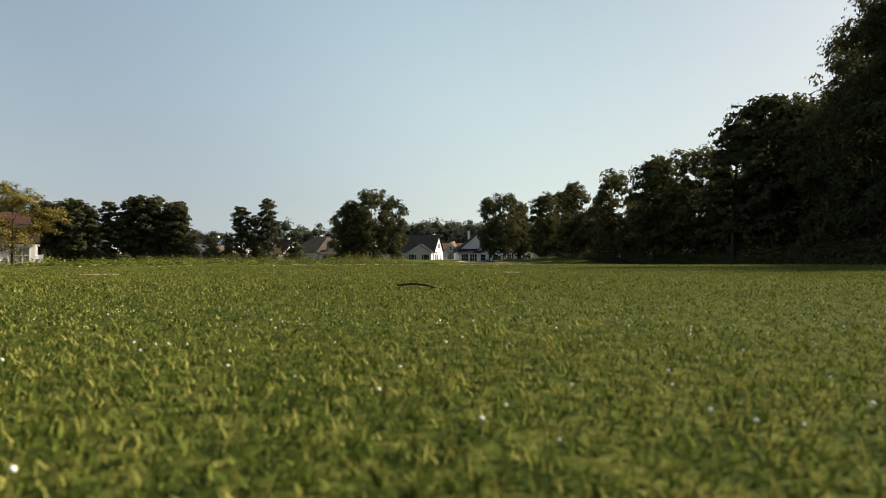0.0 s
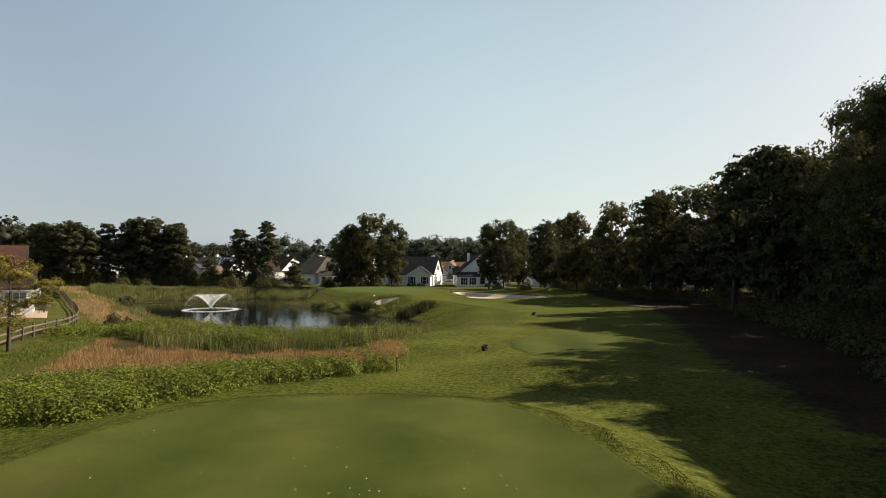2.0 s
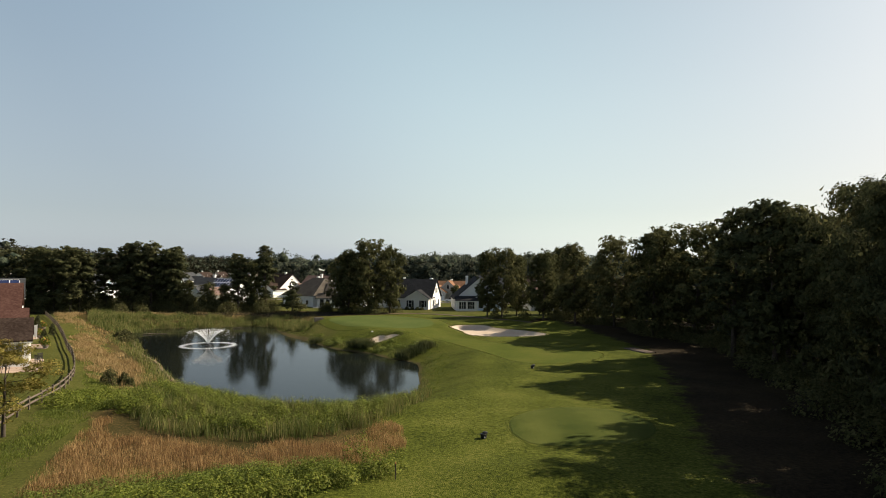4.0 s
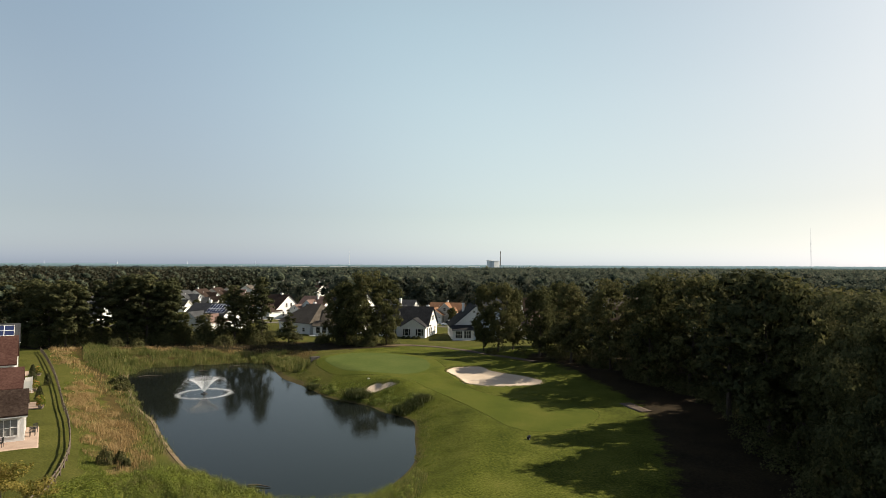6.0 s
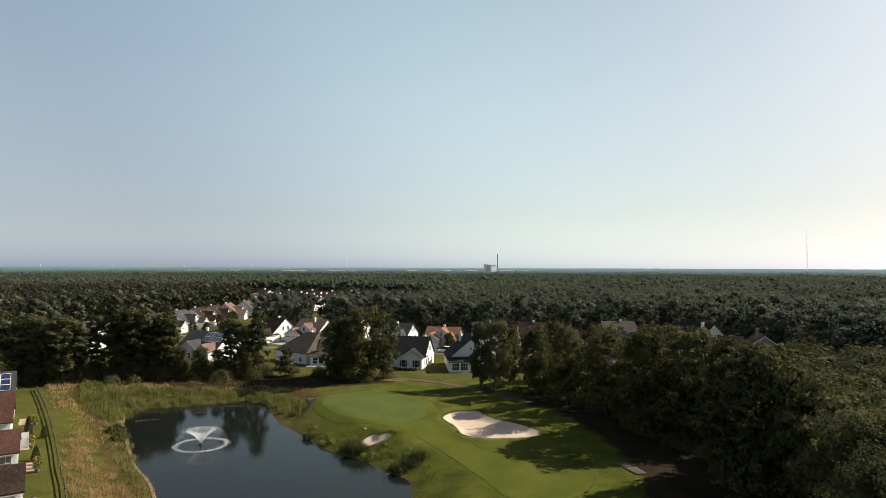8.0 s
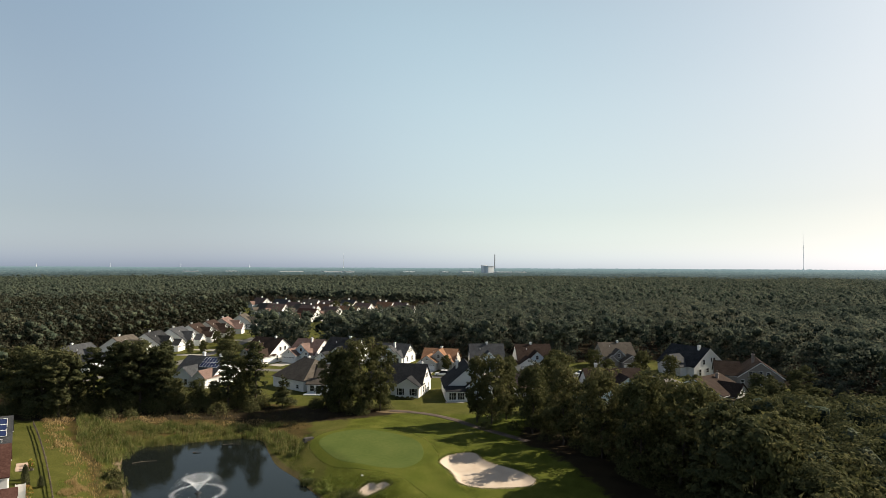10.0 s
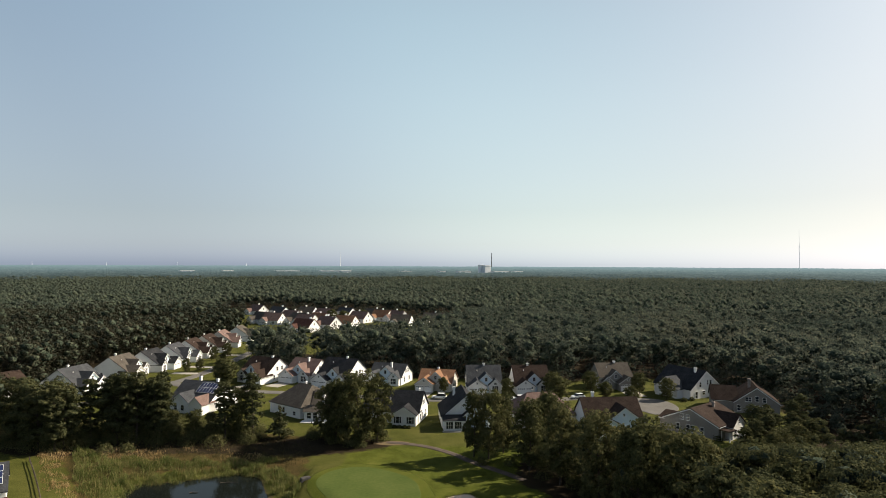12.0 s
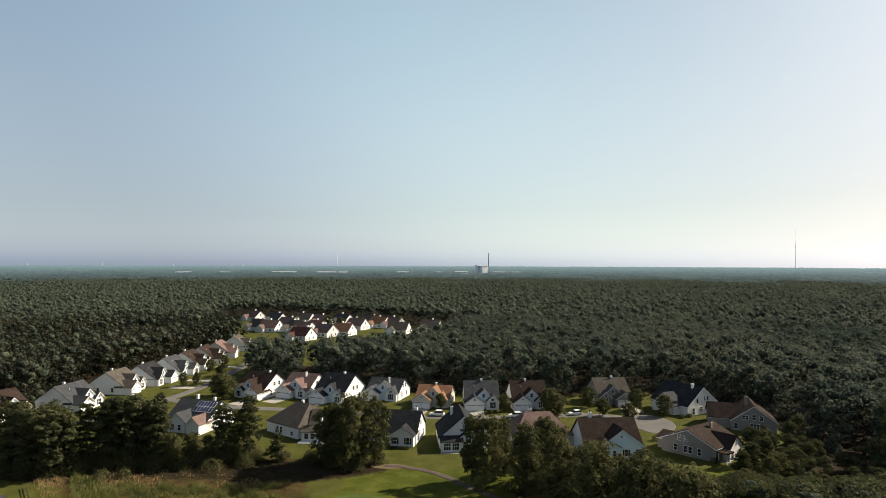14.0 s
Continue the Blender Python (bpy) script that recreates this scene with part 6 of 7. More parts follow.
    def solar(self, x0, x1, y0, y1, eave, rise, side, cols, rows, u0=0.1, u1=0.9, v0=0.15, v1=0.85):
        """Panels on the slope that faces -y (side -1) or the right (side 2) of a block."""
        half = (y1 - y0) / 2
        slope = math.degrees(math.atan2(rise, half))
        length = math.hypot(rise, half)
        pw, ph = (u1 - u0) * (x1 - x0) / cols, (v1 - v0) * length / rows
        for i in range(cols):
            for j in range(rows):
                m = pose(x0 + u0 * (x1 - x0) + pw * (i + 0.5), y0, eave, slope) @ pose(0, v0 * length + ph * (j + 0.5), 0.27)
                bm = boxed(-pw / 2 + 0.03, pw / 2 - 0.03, -ph / 2 + 0.03, ph / 2 - 0.03, -0.02, 0.02)
                p = part("solar_panel", bm, M["solar"], self.ob, "blue-black solar panel")
                p.matrix_basis = m
                fr = bmesh.new()
                for a, b, c, d in ((-pw / 2, pw / 2, -ph / 2, -ph / 2 + 0.05), (-pw / 2, pw / 2, ph / 2 - 0.05, ph / 2), (-pw / 2, -pw / 2 + 0.05, -ph / 2, ph / 2), (pw / 2 - 0.05, pw / 2, -ph / 2, ph / 2)):
                    box(fr, a, b, c, d, -0.02, 0.03)
                part("panel_frame", fr, M["trim"], p)


def estate_house(x, y, yaw, roof, w=12.0, d=13.0, eave=3.2, rise=5.0, garage="left", wall="white", face="white", label="", dormer=True, chim=(0.5, 0.5), second=False):
    """The estate's usual front: side gables, a garage wing and an entrance gable to the street."""
    names = {"brown": "brown", "charcoal": "dark grey", "slate": "grey", "red": "dark red", "pink": "pinkish brown", "orange": "orange-brown", "taupe": "taupe"}
    h = House(x, y, yaw, label or "white house with a %s shingle roof" % names[roof], wall, roof)
    h.block(-w / 2, w / 2, 0, d, eave, rise, "x")
    s = -1 if garage == "left" else 1
    gx0, gx1 = sorted((s * (w / 2 + 0.25), s * (w / 2 - 5.9)))
    h.block(gx0, gx1, -3.4, 3.0, 2.75, 2.1, "y", wall=face)
    gm = (gx0 + gx1) / 2
    h.garage(-3.4, (gm - 1.42, gm + 1.42))
    h.front(-3.4, [(gm, 3.75, 0.55, 0.55)])
    ex0, ex1 = sorted((-s * (w / 2 - 0.3), -s * (w / 2 - 4.4)))
    h.block(ex0, ex1, -1.5, 3.0, 2.9, 1.9, "y")
    em = (ex0 + ex1) / 2
    h.front(-1.5, [(em, 1.55, 1.9, 1.9), (em, 3.3, 0.9, 0.6)])
    if dormer:
        h.block(-2.4 - 0.4 * s, 2.4 - 0.4 * s, -0.5, 5.0, 4.3, 2.2, "y", wall="blue" if wall == "white" else wall)
        h.front(-0.5, [(-0.4 * s, 4.5, 0.8, 1.2)])
    h.right(w / 2, [(d * 0.3, 1.6, 0.9, 1.5), (d * 0.7, 1.6, 0.9, 1.5), (d * 0.42, 4.6, 0.9, 1.3), (d * 0.6, 4.6, 0.9, 1.3)])
    h.left(-w / 2, [(d * 0.3, 1.6, 0.9, 1.5), (d * 0.7, 1.6, 0.9, 1.5)])
    h.chimney((chim[0] - 0.5) * w, d * chim[1], eave, eave + rise + 0.8)
    h.vent(-0.2 * w, d * 0.32, eave + rise * 0.7)
    return h


def driveway(x, y, yaw, length=7.5, w=5.4, gx=-3.2):
    m = pose(x, y, 0, 0, 0, yaw)
    pts = [m @ Vector((gx + a, -3.4 - b, 0)) for a, b in ((-w / 2, 0), (w / 2, 0), (w / 2, length), (-w / 2, length))]
    loop = np.array([(p.x, p.y) for p in pts])
    drape("driveway", loop, M["concrete"], 0.09, 2.5, "pale concrete driveway to a garage", "driveway")


# the row across the street
estate_house(-63.5, 226.5, -27, "brown", 12.5, 14, 3.2, 5.0, "right", chim=(0.75, 0.5), label="white house with brown roof and bright blank gable")
estate_house(-47.5, 227.5, -25, "pink", 11.5, 13, 3.0, 4.6, "left", chim=(0.6, 0.4), label="white house with pinkish brown shingle roof")
big = estate_house(-33.5, 218.5, -26, "charcoal", 12.5, 13, 4.3, 4.8, "left", chim=(0.65, 0.5), label="tall white house with grey roof and two garages")
estate_house(-15.5, 222.5, -20, "slate", 12.5, 11, 2.9, 3.8, "left", chim=(0.6, 0.3), label="white house with light grey shingle roof")
estate_house(2.2, 211.5, -14, "orange", 11.5, 11, 2.8, 3.5, "left", wall="cream", face="cream", chim=(0.5, 0.55), label="cream house with orange-brown shingle roof")
estate_house(19.0, 208.0, 1, "slate", 11.4, 11.5, 3.3, 5.0, "left", chim=(0.52, 0.5), label="grey-roofed house with blue-grey dormer gable")
estate_house(35.2, 208.5, 3, "brown", 11.8, 11.5, 3.3, 4.9, "left", chim=(0.45, 0.5), label="brown-roofed house with white double garage")
estate_house(65.3, 214.0, 4, "taupe", 11.5, 11, 4.2, 4.0, "right", wall="grey", face="grey", chim=(0.6, 0.5), label="grey house with taupe roof and arched dormer")
for a in ((-63.5, 226.5, -27, 8, 5.4, 3.2), (-47.5, 227.5, -25, 8, 5.4, -2.8), (-33.5, 218.5, -26, 8, 5.4, -3.3), (2.2, 211.5, -14, 9, 5.4, -2.8), (19, 208, 1, 6, 5.4, -2.8), (35.2, 208.5, 3, 6, 5.4, -3), (65.3, 214, 4, 9, 5.4, 2.8)):
    driveway(*a)

# the row that backs on to the course
h = House(-9.5, 166.4, -13, "white house with charcoal roof and small front gable", "white", "charcoal")
h.block(-9, 6.6, 2.2, 13.2, 3.1, 4.6, "x")
h.block(0.0, 6.4, -0.2, 5.5, 3.0, 2.0, "y")
h.front(-0.2, [(1.4, 1.5, 0.9, 1.7), (4.9, 1.5, 0.9, 1.7)])
h.shutters(-0.2, [(1.4, 1.5, 0.9, 1.7), (4.9, 1.5, 0.9, 1.7)])
h.front(2.2, [(-3, 1.5, 1.7, 1.5)])
h.right(6.6, [(4.2, 1.5, 0.8, 1.6), (6.4, 1.5, 0.8, 1.6), (10.5, 1.5, 0.9, 1.6), (7.2, 4.8, 0.8, 1.2), (8.6, 4.8, 0.8, 1.2)])
h.chimney(4.8, 9.5, 3, 8.2, 0.65)
h.vent(-2, 5, 5.8)
h = House(10.2, 161.5, 3, "white house with charcoal roof and screened porch", "white", "charcoal")
h.block(-6.4, 6.4, 1.8, 16, 3.1, 5.4, "y")
h.block(-6.2, -0.8, -1.0, 3.0, 2.7, 0.9, "x", trim=False)
h.block(-1.6, 5.4, 0.4, 5, 3.1, 2.8, "y", wall="blue")
h.front(-1.0, [(-4.7, 1.5, 1.7, 1.8), (-2.5, 1.5, 1.7, 1.8)])
h.front(0.4, [(0.2, 1.5, 1.2, 1.6), (3.4, 1.5, 1.2, 1.6)])
h.left(-6.4, [(6, 1.5, 0.9, 1.5), (10, 1.5, 0.9, 1.5)])
h.chimney(-2.4, 12, 5, 8.9, 0.65)
part("deck", boxed(-6.6, -1.8, -2.6, -1.05, -0.2, 0.12), M["concrete"], h.ob)
h = House(-38.5, 178.0, -40, "white house with grey-brown shingled hip roof", "white", "taupe")
h.block(-8.0, 5.8, -2, 13, 3.1, 4.6, "x", hip=4.5)
h.front(-2, [(-3.2, 1.5, 0.9, 1.5), (-1.6, 1.5, 0.9, 1.5), (3.2, 1.2, 1.0, 1.0)])
h.right(5.8, [(1, 1.5, 1.0, 1.5), (3.4, 1.5, 1.0, 1.5), (6, 1.5, 1.0, 1.5), (9, 1.5, 1.0, 1.5)])
h.chimney(-2.5, 6.5, 5, 8.3, 0.65)
h = House(-30.0, 170.5, -5, "white sunroom wing with brown-grey low roof", "white", "taupe")
h.block(-4.0, 4.0, 0, 4, 2.6, 1.1, "x")
h.block(-3, 8, 4, 14, 3.0, 3.6, "x")
h.front(0, [(-2.6, 1.5, 1.1, 1.6), (-0.9, 1.5, 1.1, 1.6), (0.8, 1.5, 1.1, 1.6), (2.5, 1.5, 1.1, 1.6)])
h.chimney(0.6, 3.4, 2, 6.6, 0.65)
part("deck", boxed(-4.4, 4.2, -2.4, -0.05, -0.25, 0.2), M["trim"], h.ob)
h = House(-68.5, 182.0, -20, "white house with solar panels on the roof", "white", "slate")
h.block(-8, 6, 0, 13, 3.1, 4.4, "x")
h.block(-5.5, 1.0, -2.6, 4, 3.0, 2.5, "y")
h.block(1.6, 6.0, -3.2, 4, 3.0, 1.9, "y", roof="pink")
h.front(-2.6, [(-3.6, 1.5, 1.0, 1.5), (-1.2, 1.5, 1.0, 1.5)])
h.right(6, [(3, 1.5, 1.0, 1.5), (7, 1.5, 1.0, 1.5), (6.5, 4.8, 0.9, 1.2)])
h.solar(-8, 6, 0, 13, 3.1, 4.4, -1, 6, 2, 0.5, 0.95, 0.4, 0.92)
h.chimney(-4.5, 9, 4, 8.5, 0.65)
h.chimney(2.5, 8, 4, 8.3, 0.65)
h = House(31.5, 163.5, 6, "house with brown hip roof behind trees", "cream", "pink")
h.block(-8, 8, 0, 14, 3.2, 4.6, "x", hip=4.8)
h.front(0, [(-5, 1.5, 1, 1.5), (-2, 1.5, 1.6, 1.5), (2, 1.5, 1.6, 1.5), (5, 1.5, 1, 1.5)])
h.chimney(-2, 7.5, 5, 8.7, 0.65, "cream")
h.chimney(1.6, 8.2, 5, 8.2, 0.6, "metal")
h = House(47.4, 153.4, 3, "pale blue house with brown roof and wide gable", "white", "brown")
h.block(-7.4, 7.2, 1.6, 13.5, 3.4, 5.0, "x", wall="white")
h.block(-4.0, 7.2, 0, 8, 3.4, 4.0, "y", wall="blue")
h.block(-6.6, 1.0, -0.6, 4, 3.1, 1.9, "y", wall="blue")
h.front(0, [(2.6, 1.6, 0.8, 1.6), (5.8, 1.6, 1.6, 1.6), (1.4, 5.6, 0.4, 0.6)])
h.front(-0.6, [(-4.8, 1.6, 1.0, 1.6), (-2.8, 1.6, 1.0, 1.6), (-0.6, 1.6, 0.8, 1.6)])
h.shutters(0, [(2.6, 1.6, 0.8, 1.6)])
h.chimney(-3.6, 9.5, 5, 9.6, 0.65)
h = House(66.4, 155.6, -51, "grey house with dark brown roof and porch", "grey", "brown")
h.block(-7.2, 7.2, 0, 13, 3.5, 3.2, "y")
h.front(0, [(-2.3, 4.3, 0.9, 1.3), (-0.7, 4.3, 0.9, 1.3), (-3.4, 1.7, 0.9, 1.6), (-0.7, 1.7, 0.9, 1.6), (0.6, 1.7, 0.9, 1.6), (3.0, 1.7, 0.9, 1.6)])
h.block(3.0, 9.0, 3.5, 10.5, 3.2, 2.6, "x", wall="white")
h.right(9.0, [(5, 1.5, 1.0, 1.6), (9, 1.5, 1.0, 1.6), (7, 4.1, 0.7, 0.9)])
h.block(-9.6, -6.6, 2.0, 9, 2.7, 1.2, "x", trim=False)
part("patio_slab", boxed(7.3, 10, 0.3, 3.2, -0.2, 0.06), M["concrete"], h.ob)
for a in (7.6, 9.6):
    part("porch_post", boxed(a - 0.1, a + 0.1, 0.6, 0.8, 0, 2.6), M["trim"], h.ob)
part("porch_roof", boxed(7.0, 10.1, 0.3, 3.6, 2.6, 2.8), M["brown"], h.ob)
h.chimney(1.5, 9.0, 4.5, 7.5, 0.65, "stone")
h = House(90.4, 200.2, 27, "white house with dark roof and tall lit gable", "white", "charcoal")
h.block(-7.2, 7.2, 0, 15, 3.2, 5.4, "y")
h.block(-10.0, -5.5, 3, 12, 3.0, 3.4, "x", roof="slate")
h.front(0, [(-2.6, 4.4, 0.9, 1.5), (0.9, 4.9, 0.6, 1.3), (2.3, 4.9, 0.9, 1.3), (-0.9, 1.7, 1.3, 1.2), (-4.4, 1.2, 1.0, 2.0)])
h.chimney(-1.0, 3.2, 5, 9.4, 0.7)
h = House(95.2, 178.4, -20, "dark grey house with wide gable and brown roof", "grey", "brown")
h.block(-5.6, 6.4, 0, 13, 3.2, 4.3, "y")
h.block(-11.5, -4.6, 2.5, 12, 3.0, 3.4, "x")
h.front(0, [(-1.9, 4.0, 1.6, 1.2), (0.4, 4.2, 0.9, 1.4), (2.4, 4.0, 0.9, 1.3), (0.6, 1.5, 2.4, 1.5), (-4.4, 1.4, 0.9, 1.6)])
h.chimney(-1.0, 5, 6, 9.3, 0.7, "stone")

# the street to the north-west, fronts towards the street
for (x, y, yaw, roof, g, lab) in [(-113, 210.5, 78, "slate", "left", "white house with long grey shingle roof"), (-110.5, 238, 84, "taupe", "left", "white house with taupe shingle roof"), (-106, 253.5, 86, "charcoal", "right", "white house with charcoal shingle roof"),
                                  (-104, 272, 88, "slate", "right", "white house with grey shingle roof"), (-103, 290, 88, "brown", "left", "white house with dark brown shingle roof"), (-102, 308, 90, "brown", "left", "cream house with brown shingle roof"),
                                  (-101, 327, 92, "pink", "left", "cream house with reddish brown roof"), (-99, 351, 92, "taupe", "right", "white house with taupe shingle roof"), (-129, 197, 70, "brown", "left", "house with dark brown shingle roof")]:
    estate_house(x, y, yaw, roof, 12.5, 14, 3.2, 4.8, g, wall="cream" if lab.startswith("cream") else "white", face="white", chim=(0.4, 0.55), label=lab)
for y in (211, 241, 256, 290, 327):
    x = -95 + 0.04 * (y - 211)
    loop = np.array([(x - 6, y + 2.5), (x - 6, y + 6), (x + 4, y + 5), (x + 4, y + 1.8)])
    drape("driveway", loop, M["concrete"], 0.09, 3, "pale concrete driveway to a garage", "driveway")

# the far group beyond the woods
frng2 = np.random.default_rng(8)
for k, (x, y, yaw, roof) in enumerate([(-148, 527, -36, "pink"), (-124, 450, -39, "taupe"), (-112, 440, -21, "pink"), (-124, 503, -30, "slate"), (-106, 464, -33, "pink"), (-95, 440, -37, "taupe"), (-87, 428, -27, "pink"), (-81, 440, -39, "orange"), (-100, 503, -21, "taupe"), (-84, 485, -30, "pink"), (-70, 412, -36, "pink"),
                                       (-58, 418, -24, "orange"), (-69, 494, -36, "slate"), (-53, 455, -30, "pink"), (-46, 483, -33, "taupe"), (-38, 470, -30, "orange"), (-27, 466, -37, "pink"), (-20, 427, -18, "taupe"), (2, 443, -18, "taupe"), (24, 436, -15, "taupe"), (-81, 392, -27, "red")]):
    h = House(x, y, yaw, "distant white house with a shingle roof", "white", roof)
    h.block(-7, 7, 0, 12, 3.2, 4.8, "x")
    h.block(-6.5, -0.5, -3.2, 4, 2.8, 2.4, "y")
    h.garage(-3.2, (-4.9, -2.1))
    h.front(0, [(3.4, 1.6, 1.8, 1.6)])
    h.right(7, [(4, 1.6, 0.9, 1.5), (8, 1.6, 0.9, 1.5), (6, 4.8, 0.9, 1.3)])
    h.chimney(float(frng2.uniform(-3, 4)), 7, 4, 9.2, 0.9)

# the near row along the fence
def row_house(x, y, yaw, roof, w, d, eave, rise, label, solar=False, two=False):
    """(x, y) is the corner nearest to the fence; the long wall faces the pond's south end."""
    h = House(x, y, yaw, label, "white", roof)
    h.pane_mat = "blind"
    h.block(-w, 0, 0, d, eave, rise, "x")
    if two:
        h.front(0, [(-1.6, 4.6, 1.0, 1.5), (-4.0, 4.6, 1.0, 1.5), (-1.6, 1.5, 1.0, 1.6)])
    else:
        h.front(0, [(-1.45, 1.55, 1.75, 1.65), (-4.0, 1.55, 1.75, 1.65), (-6.6, 1.55, 1.75, 1.65)])
    h.right(0, [(2, 1.5, 1.6, 1.6), (5.4, 1.3, 1.7, 2.1)] if not two else [(2, 1.5, 1.6, 1.6), (5.4, 1.3, 1.7, 2.1), (2, 4.6, 1, 1.4), (5, 4.6, 1, 1.4)])
    if solar:
        h.solar(-w, 0, 0, d, eave, rise, -1, 7, 3, 0.3, 0.97, 0.22, 0.9)
    bm = boxed(-0.02, 0.08, 0.15, 0.25, 0.05, eave - 0.2)
    part("downspout", bm, M["trim"], h.ob)
    return h


row_house(-43.1, 65.6, 32, "brown", 13, 6.0, 2.9, 1.9, "white house with brown shingle roof by the lawn")
row_house(-52.9, 79.7, 32, "red", 13, 6.5, 2.9, 2.0, "white house with dark red shingle roof")
row_house(-59.6, 88.4, 32, "red", 13, 9, 4.5, 3.3, "tall white house with dark red roof")
row_house(-69.7, 104.0, 32, "slate", 15, 9, 4.7, 3.4, "two-storey white house with solar panels", True, True)


def patio(x, y, x0, x1, y0, y1, label):
    m = pose(x, y, 0, 0, 0, 32)
    pts = [m @ Vector((a, b, 0)) for a, b in ((x0, y0), (x1, y0), (x1, y1), (x0, y1))]
    loop = np.array([(p.x, p.y) for p in pts])
    return drape("patio", loop, M["patio"], 0.10, 2.0, label, "patio")


patio(-43.1, 65.6, -9, 1.2, -3.0, 6.4, "pinkish paved patio beside the house")
patio(-52.9, 79.7, 0.05, 2.2, 0.4, 4.6, "paved patio with flower pots")
patio(-59.6, 88.4, 0.05, 2.2, 1.5, 6.5, "paved patio with white screens")
patio(-68.5, 103.7, 0.05, 2.4, 0.5, 5.5, "paved patio with planters")


def chair_at(x, y, yaw):
    top = new("patio_chair")
    top.matrix_basis = pose(x, y, z_at(x, y) + 0.1, 0, 0, yaw)
    part("seat", boxed(-0.26, 0.26, -0.26, 0.26, 0.42, 0.47, 0.01), M["black"], top)
    bm = bmesh.new()
    for k in range(6):
        box(bm, -0.24 + k * 0.09, -0.21 + k * 0.09, 0.23, 0.27, 0.47, 0.98)
    box(bm, -0.27, 0.27, 0.22, 0.28, 0.94, 1.0)
    part("backrest", bm, M["black"], top)
    for a in (-0.24, 0.24):
        for b in (-0.24, 0.24):
            part("leg", boxed(a - 0.02, a + 0.02, b - 0.02, b + 0.02, 0, 0.42), M["black"], top)
    for a in (-0.28, 0.28):
        part("armrest", boxed(a - 0.025, a + 0.025, -0.25, 0.27, 0.64, 0.67), M["black"], top)
    return tagged(top, "black metal patio chair", "chair", "chairs on the patio")


def table_at(x, y):
    top = new("patio_table")
    top.matrix_basis = pose(x, y, z_at(x, y) + 0.1)
    bm = bmesh.new()
    bmesh.ops.create_cone(bm, cap_ends=True, segments=20, radius1=0.62, radius2=0.62, depth=0.04, matrix=Matrix.Translation((0, 0, 0.72)))
    part("tabletop", bm, M["black"], top)
    for k in range(4):
        a = k * math.pi / 2 + 0.7
        part("leg", boxed(0.4 * math.cos(a) - 0.02, 0.4 * math.cos(a) + 0.02, 0.4 * math.sin(a) - 0.02, 0.4 * math.sin(a) + 0.02, 0, 0.7), M["black"], top)
    return tagged(top, "round black metal patio table", "table")


table_at(-44.6, 62.6)
for a in range(4):
    w = a * 90 + 20
    chair_at(-44.6 + 0.95 * math.cos(radians(w)), 62.6 + 0.95 * math.sin(radians(w)), w - 90)
chair_at(-43.4, 67.5, 200)
chair_at(-44.2, 69.0, 240)


def planter(x, y, r, h, label, flowers=True, seed=1):
    top = new("planter")
    top.matrix_basis = pose(x, y, z_at(x, y) + 0.1)
    rng = np.random.default_rng(seed)
    bm = bmesh.new()
    solid(bm, [[(q * r * math.cos(a), q * r * math.sin(a), z) for a in np.arange(10) * math.pi / 5] for q, z in ((0.6, 0), (0.8, 0.2), (0.95, 0.42), (0.8, 0.42))])
    part("pot", bm, M["stone"], top)
    d = unit(rng, 260)
    d[:, 2] = np.abs(d[:, 2])
    v, f = cards(rng, d * np.array([r * 1.2, r * 1.2, h]) * rng.normal(0.9, 0.15, (260, 1)) + np.array([0, 0, 0.4]), 0.09)
    np_part("foliage", v, f, M["shrub"], top)
    if flowers:
        d = unit(rng, 60)
        d[:, 2] = np.abs(d[:, 2])
        v, f = cards(rng, d * np.array([r * 1.25, r * 1.25, h * 1.05]) + np.array([0, 0, 0.4]), 0.06)
        np_part("flowers", v, f, M["flower"], top)["kind"] = "stuff"
    return tagged(top, label, "planter")


for k, (x, y) in enumerate([(-51.0, 80.9), (-51.8, 82.2), (-52.8, 83.6), (-58.6, 91.6), (-59.6, 93.4), (-60.6, 94.6), (-67.2, 105.8), (-68.4, 107.6), (-66.6, 105.0)]):
    planter(x, y, 0.4, 0.7, "stone planter with green leaves and flowers", True, 600 + k)


def cypress(x, y, h, seed):
    rng = np.random.default_rng(seed)
    top = new("cypress")
    top.matrix_basis = pose(x, y, z_at(x, y))
    n = 900
    t = rng.uniform(0, 1, n)
    a = rng.uniform(0, 2 * np.pi, n)
    r = 0.55 * (1 - t) ** 0.6 * np.minimum(1, 0.5 + 5 * t) * rng.normal(1, 0.1, n)
    v, f = cards(rng, np.stack([r * np.cos(a), r * np.sin(a), 0.1 + h * t], 1), 0.09)
    np_part("foliage", v, f, M["pine"], top)
    v, f = tube_arrays(np.array([[0, 0, -0.2], [0, 0, h * 0.5], [0, 0, h * 0.95]]), [0.07, 0.04, 0.01], 6)
    np_part("trunk", v, f, M["bark"], top)
    return tagged(top, "slim dark evergreen beside a patio", "evergreen")


for k, (x, y, h) in enumerate([(-62.6, 97.2, 2.6), (-63.6, 98.8, 2.8), (-60.4, 97.4, 1.7), (-64.8, 100.4, 2.4), (-54.2, 85.6, 1.9)]):
    cypress(x, y, h, 640 + k)


def screen(x, y, yaw):
    top = new("patio_screen")
    top.matrix_basis = pose(x, y, z_at(x, y) + 0.1, 0, 0, yaw)
    part("panel", boxed(-0.6, 0.6, -0.03, 0.03, 0.3, 1.7, 0.01), M["trim"], top)
    for s in (-0.6, 0.6):
        part("post", boxed(s - 0.05, s + 0.05, -0.05, 0.05, 0, 1.8), M["trim"], top)
    tagged(top, "white patio privacy screen", "screen")


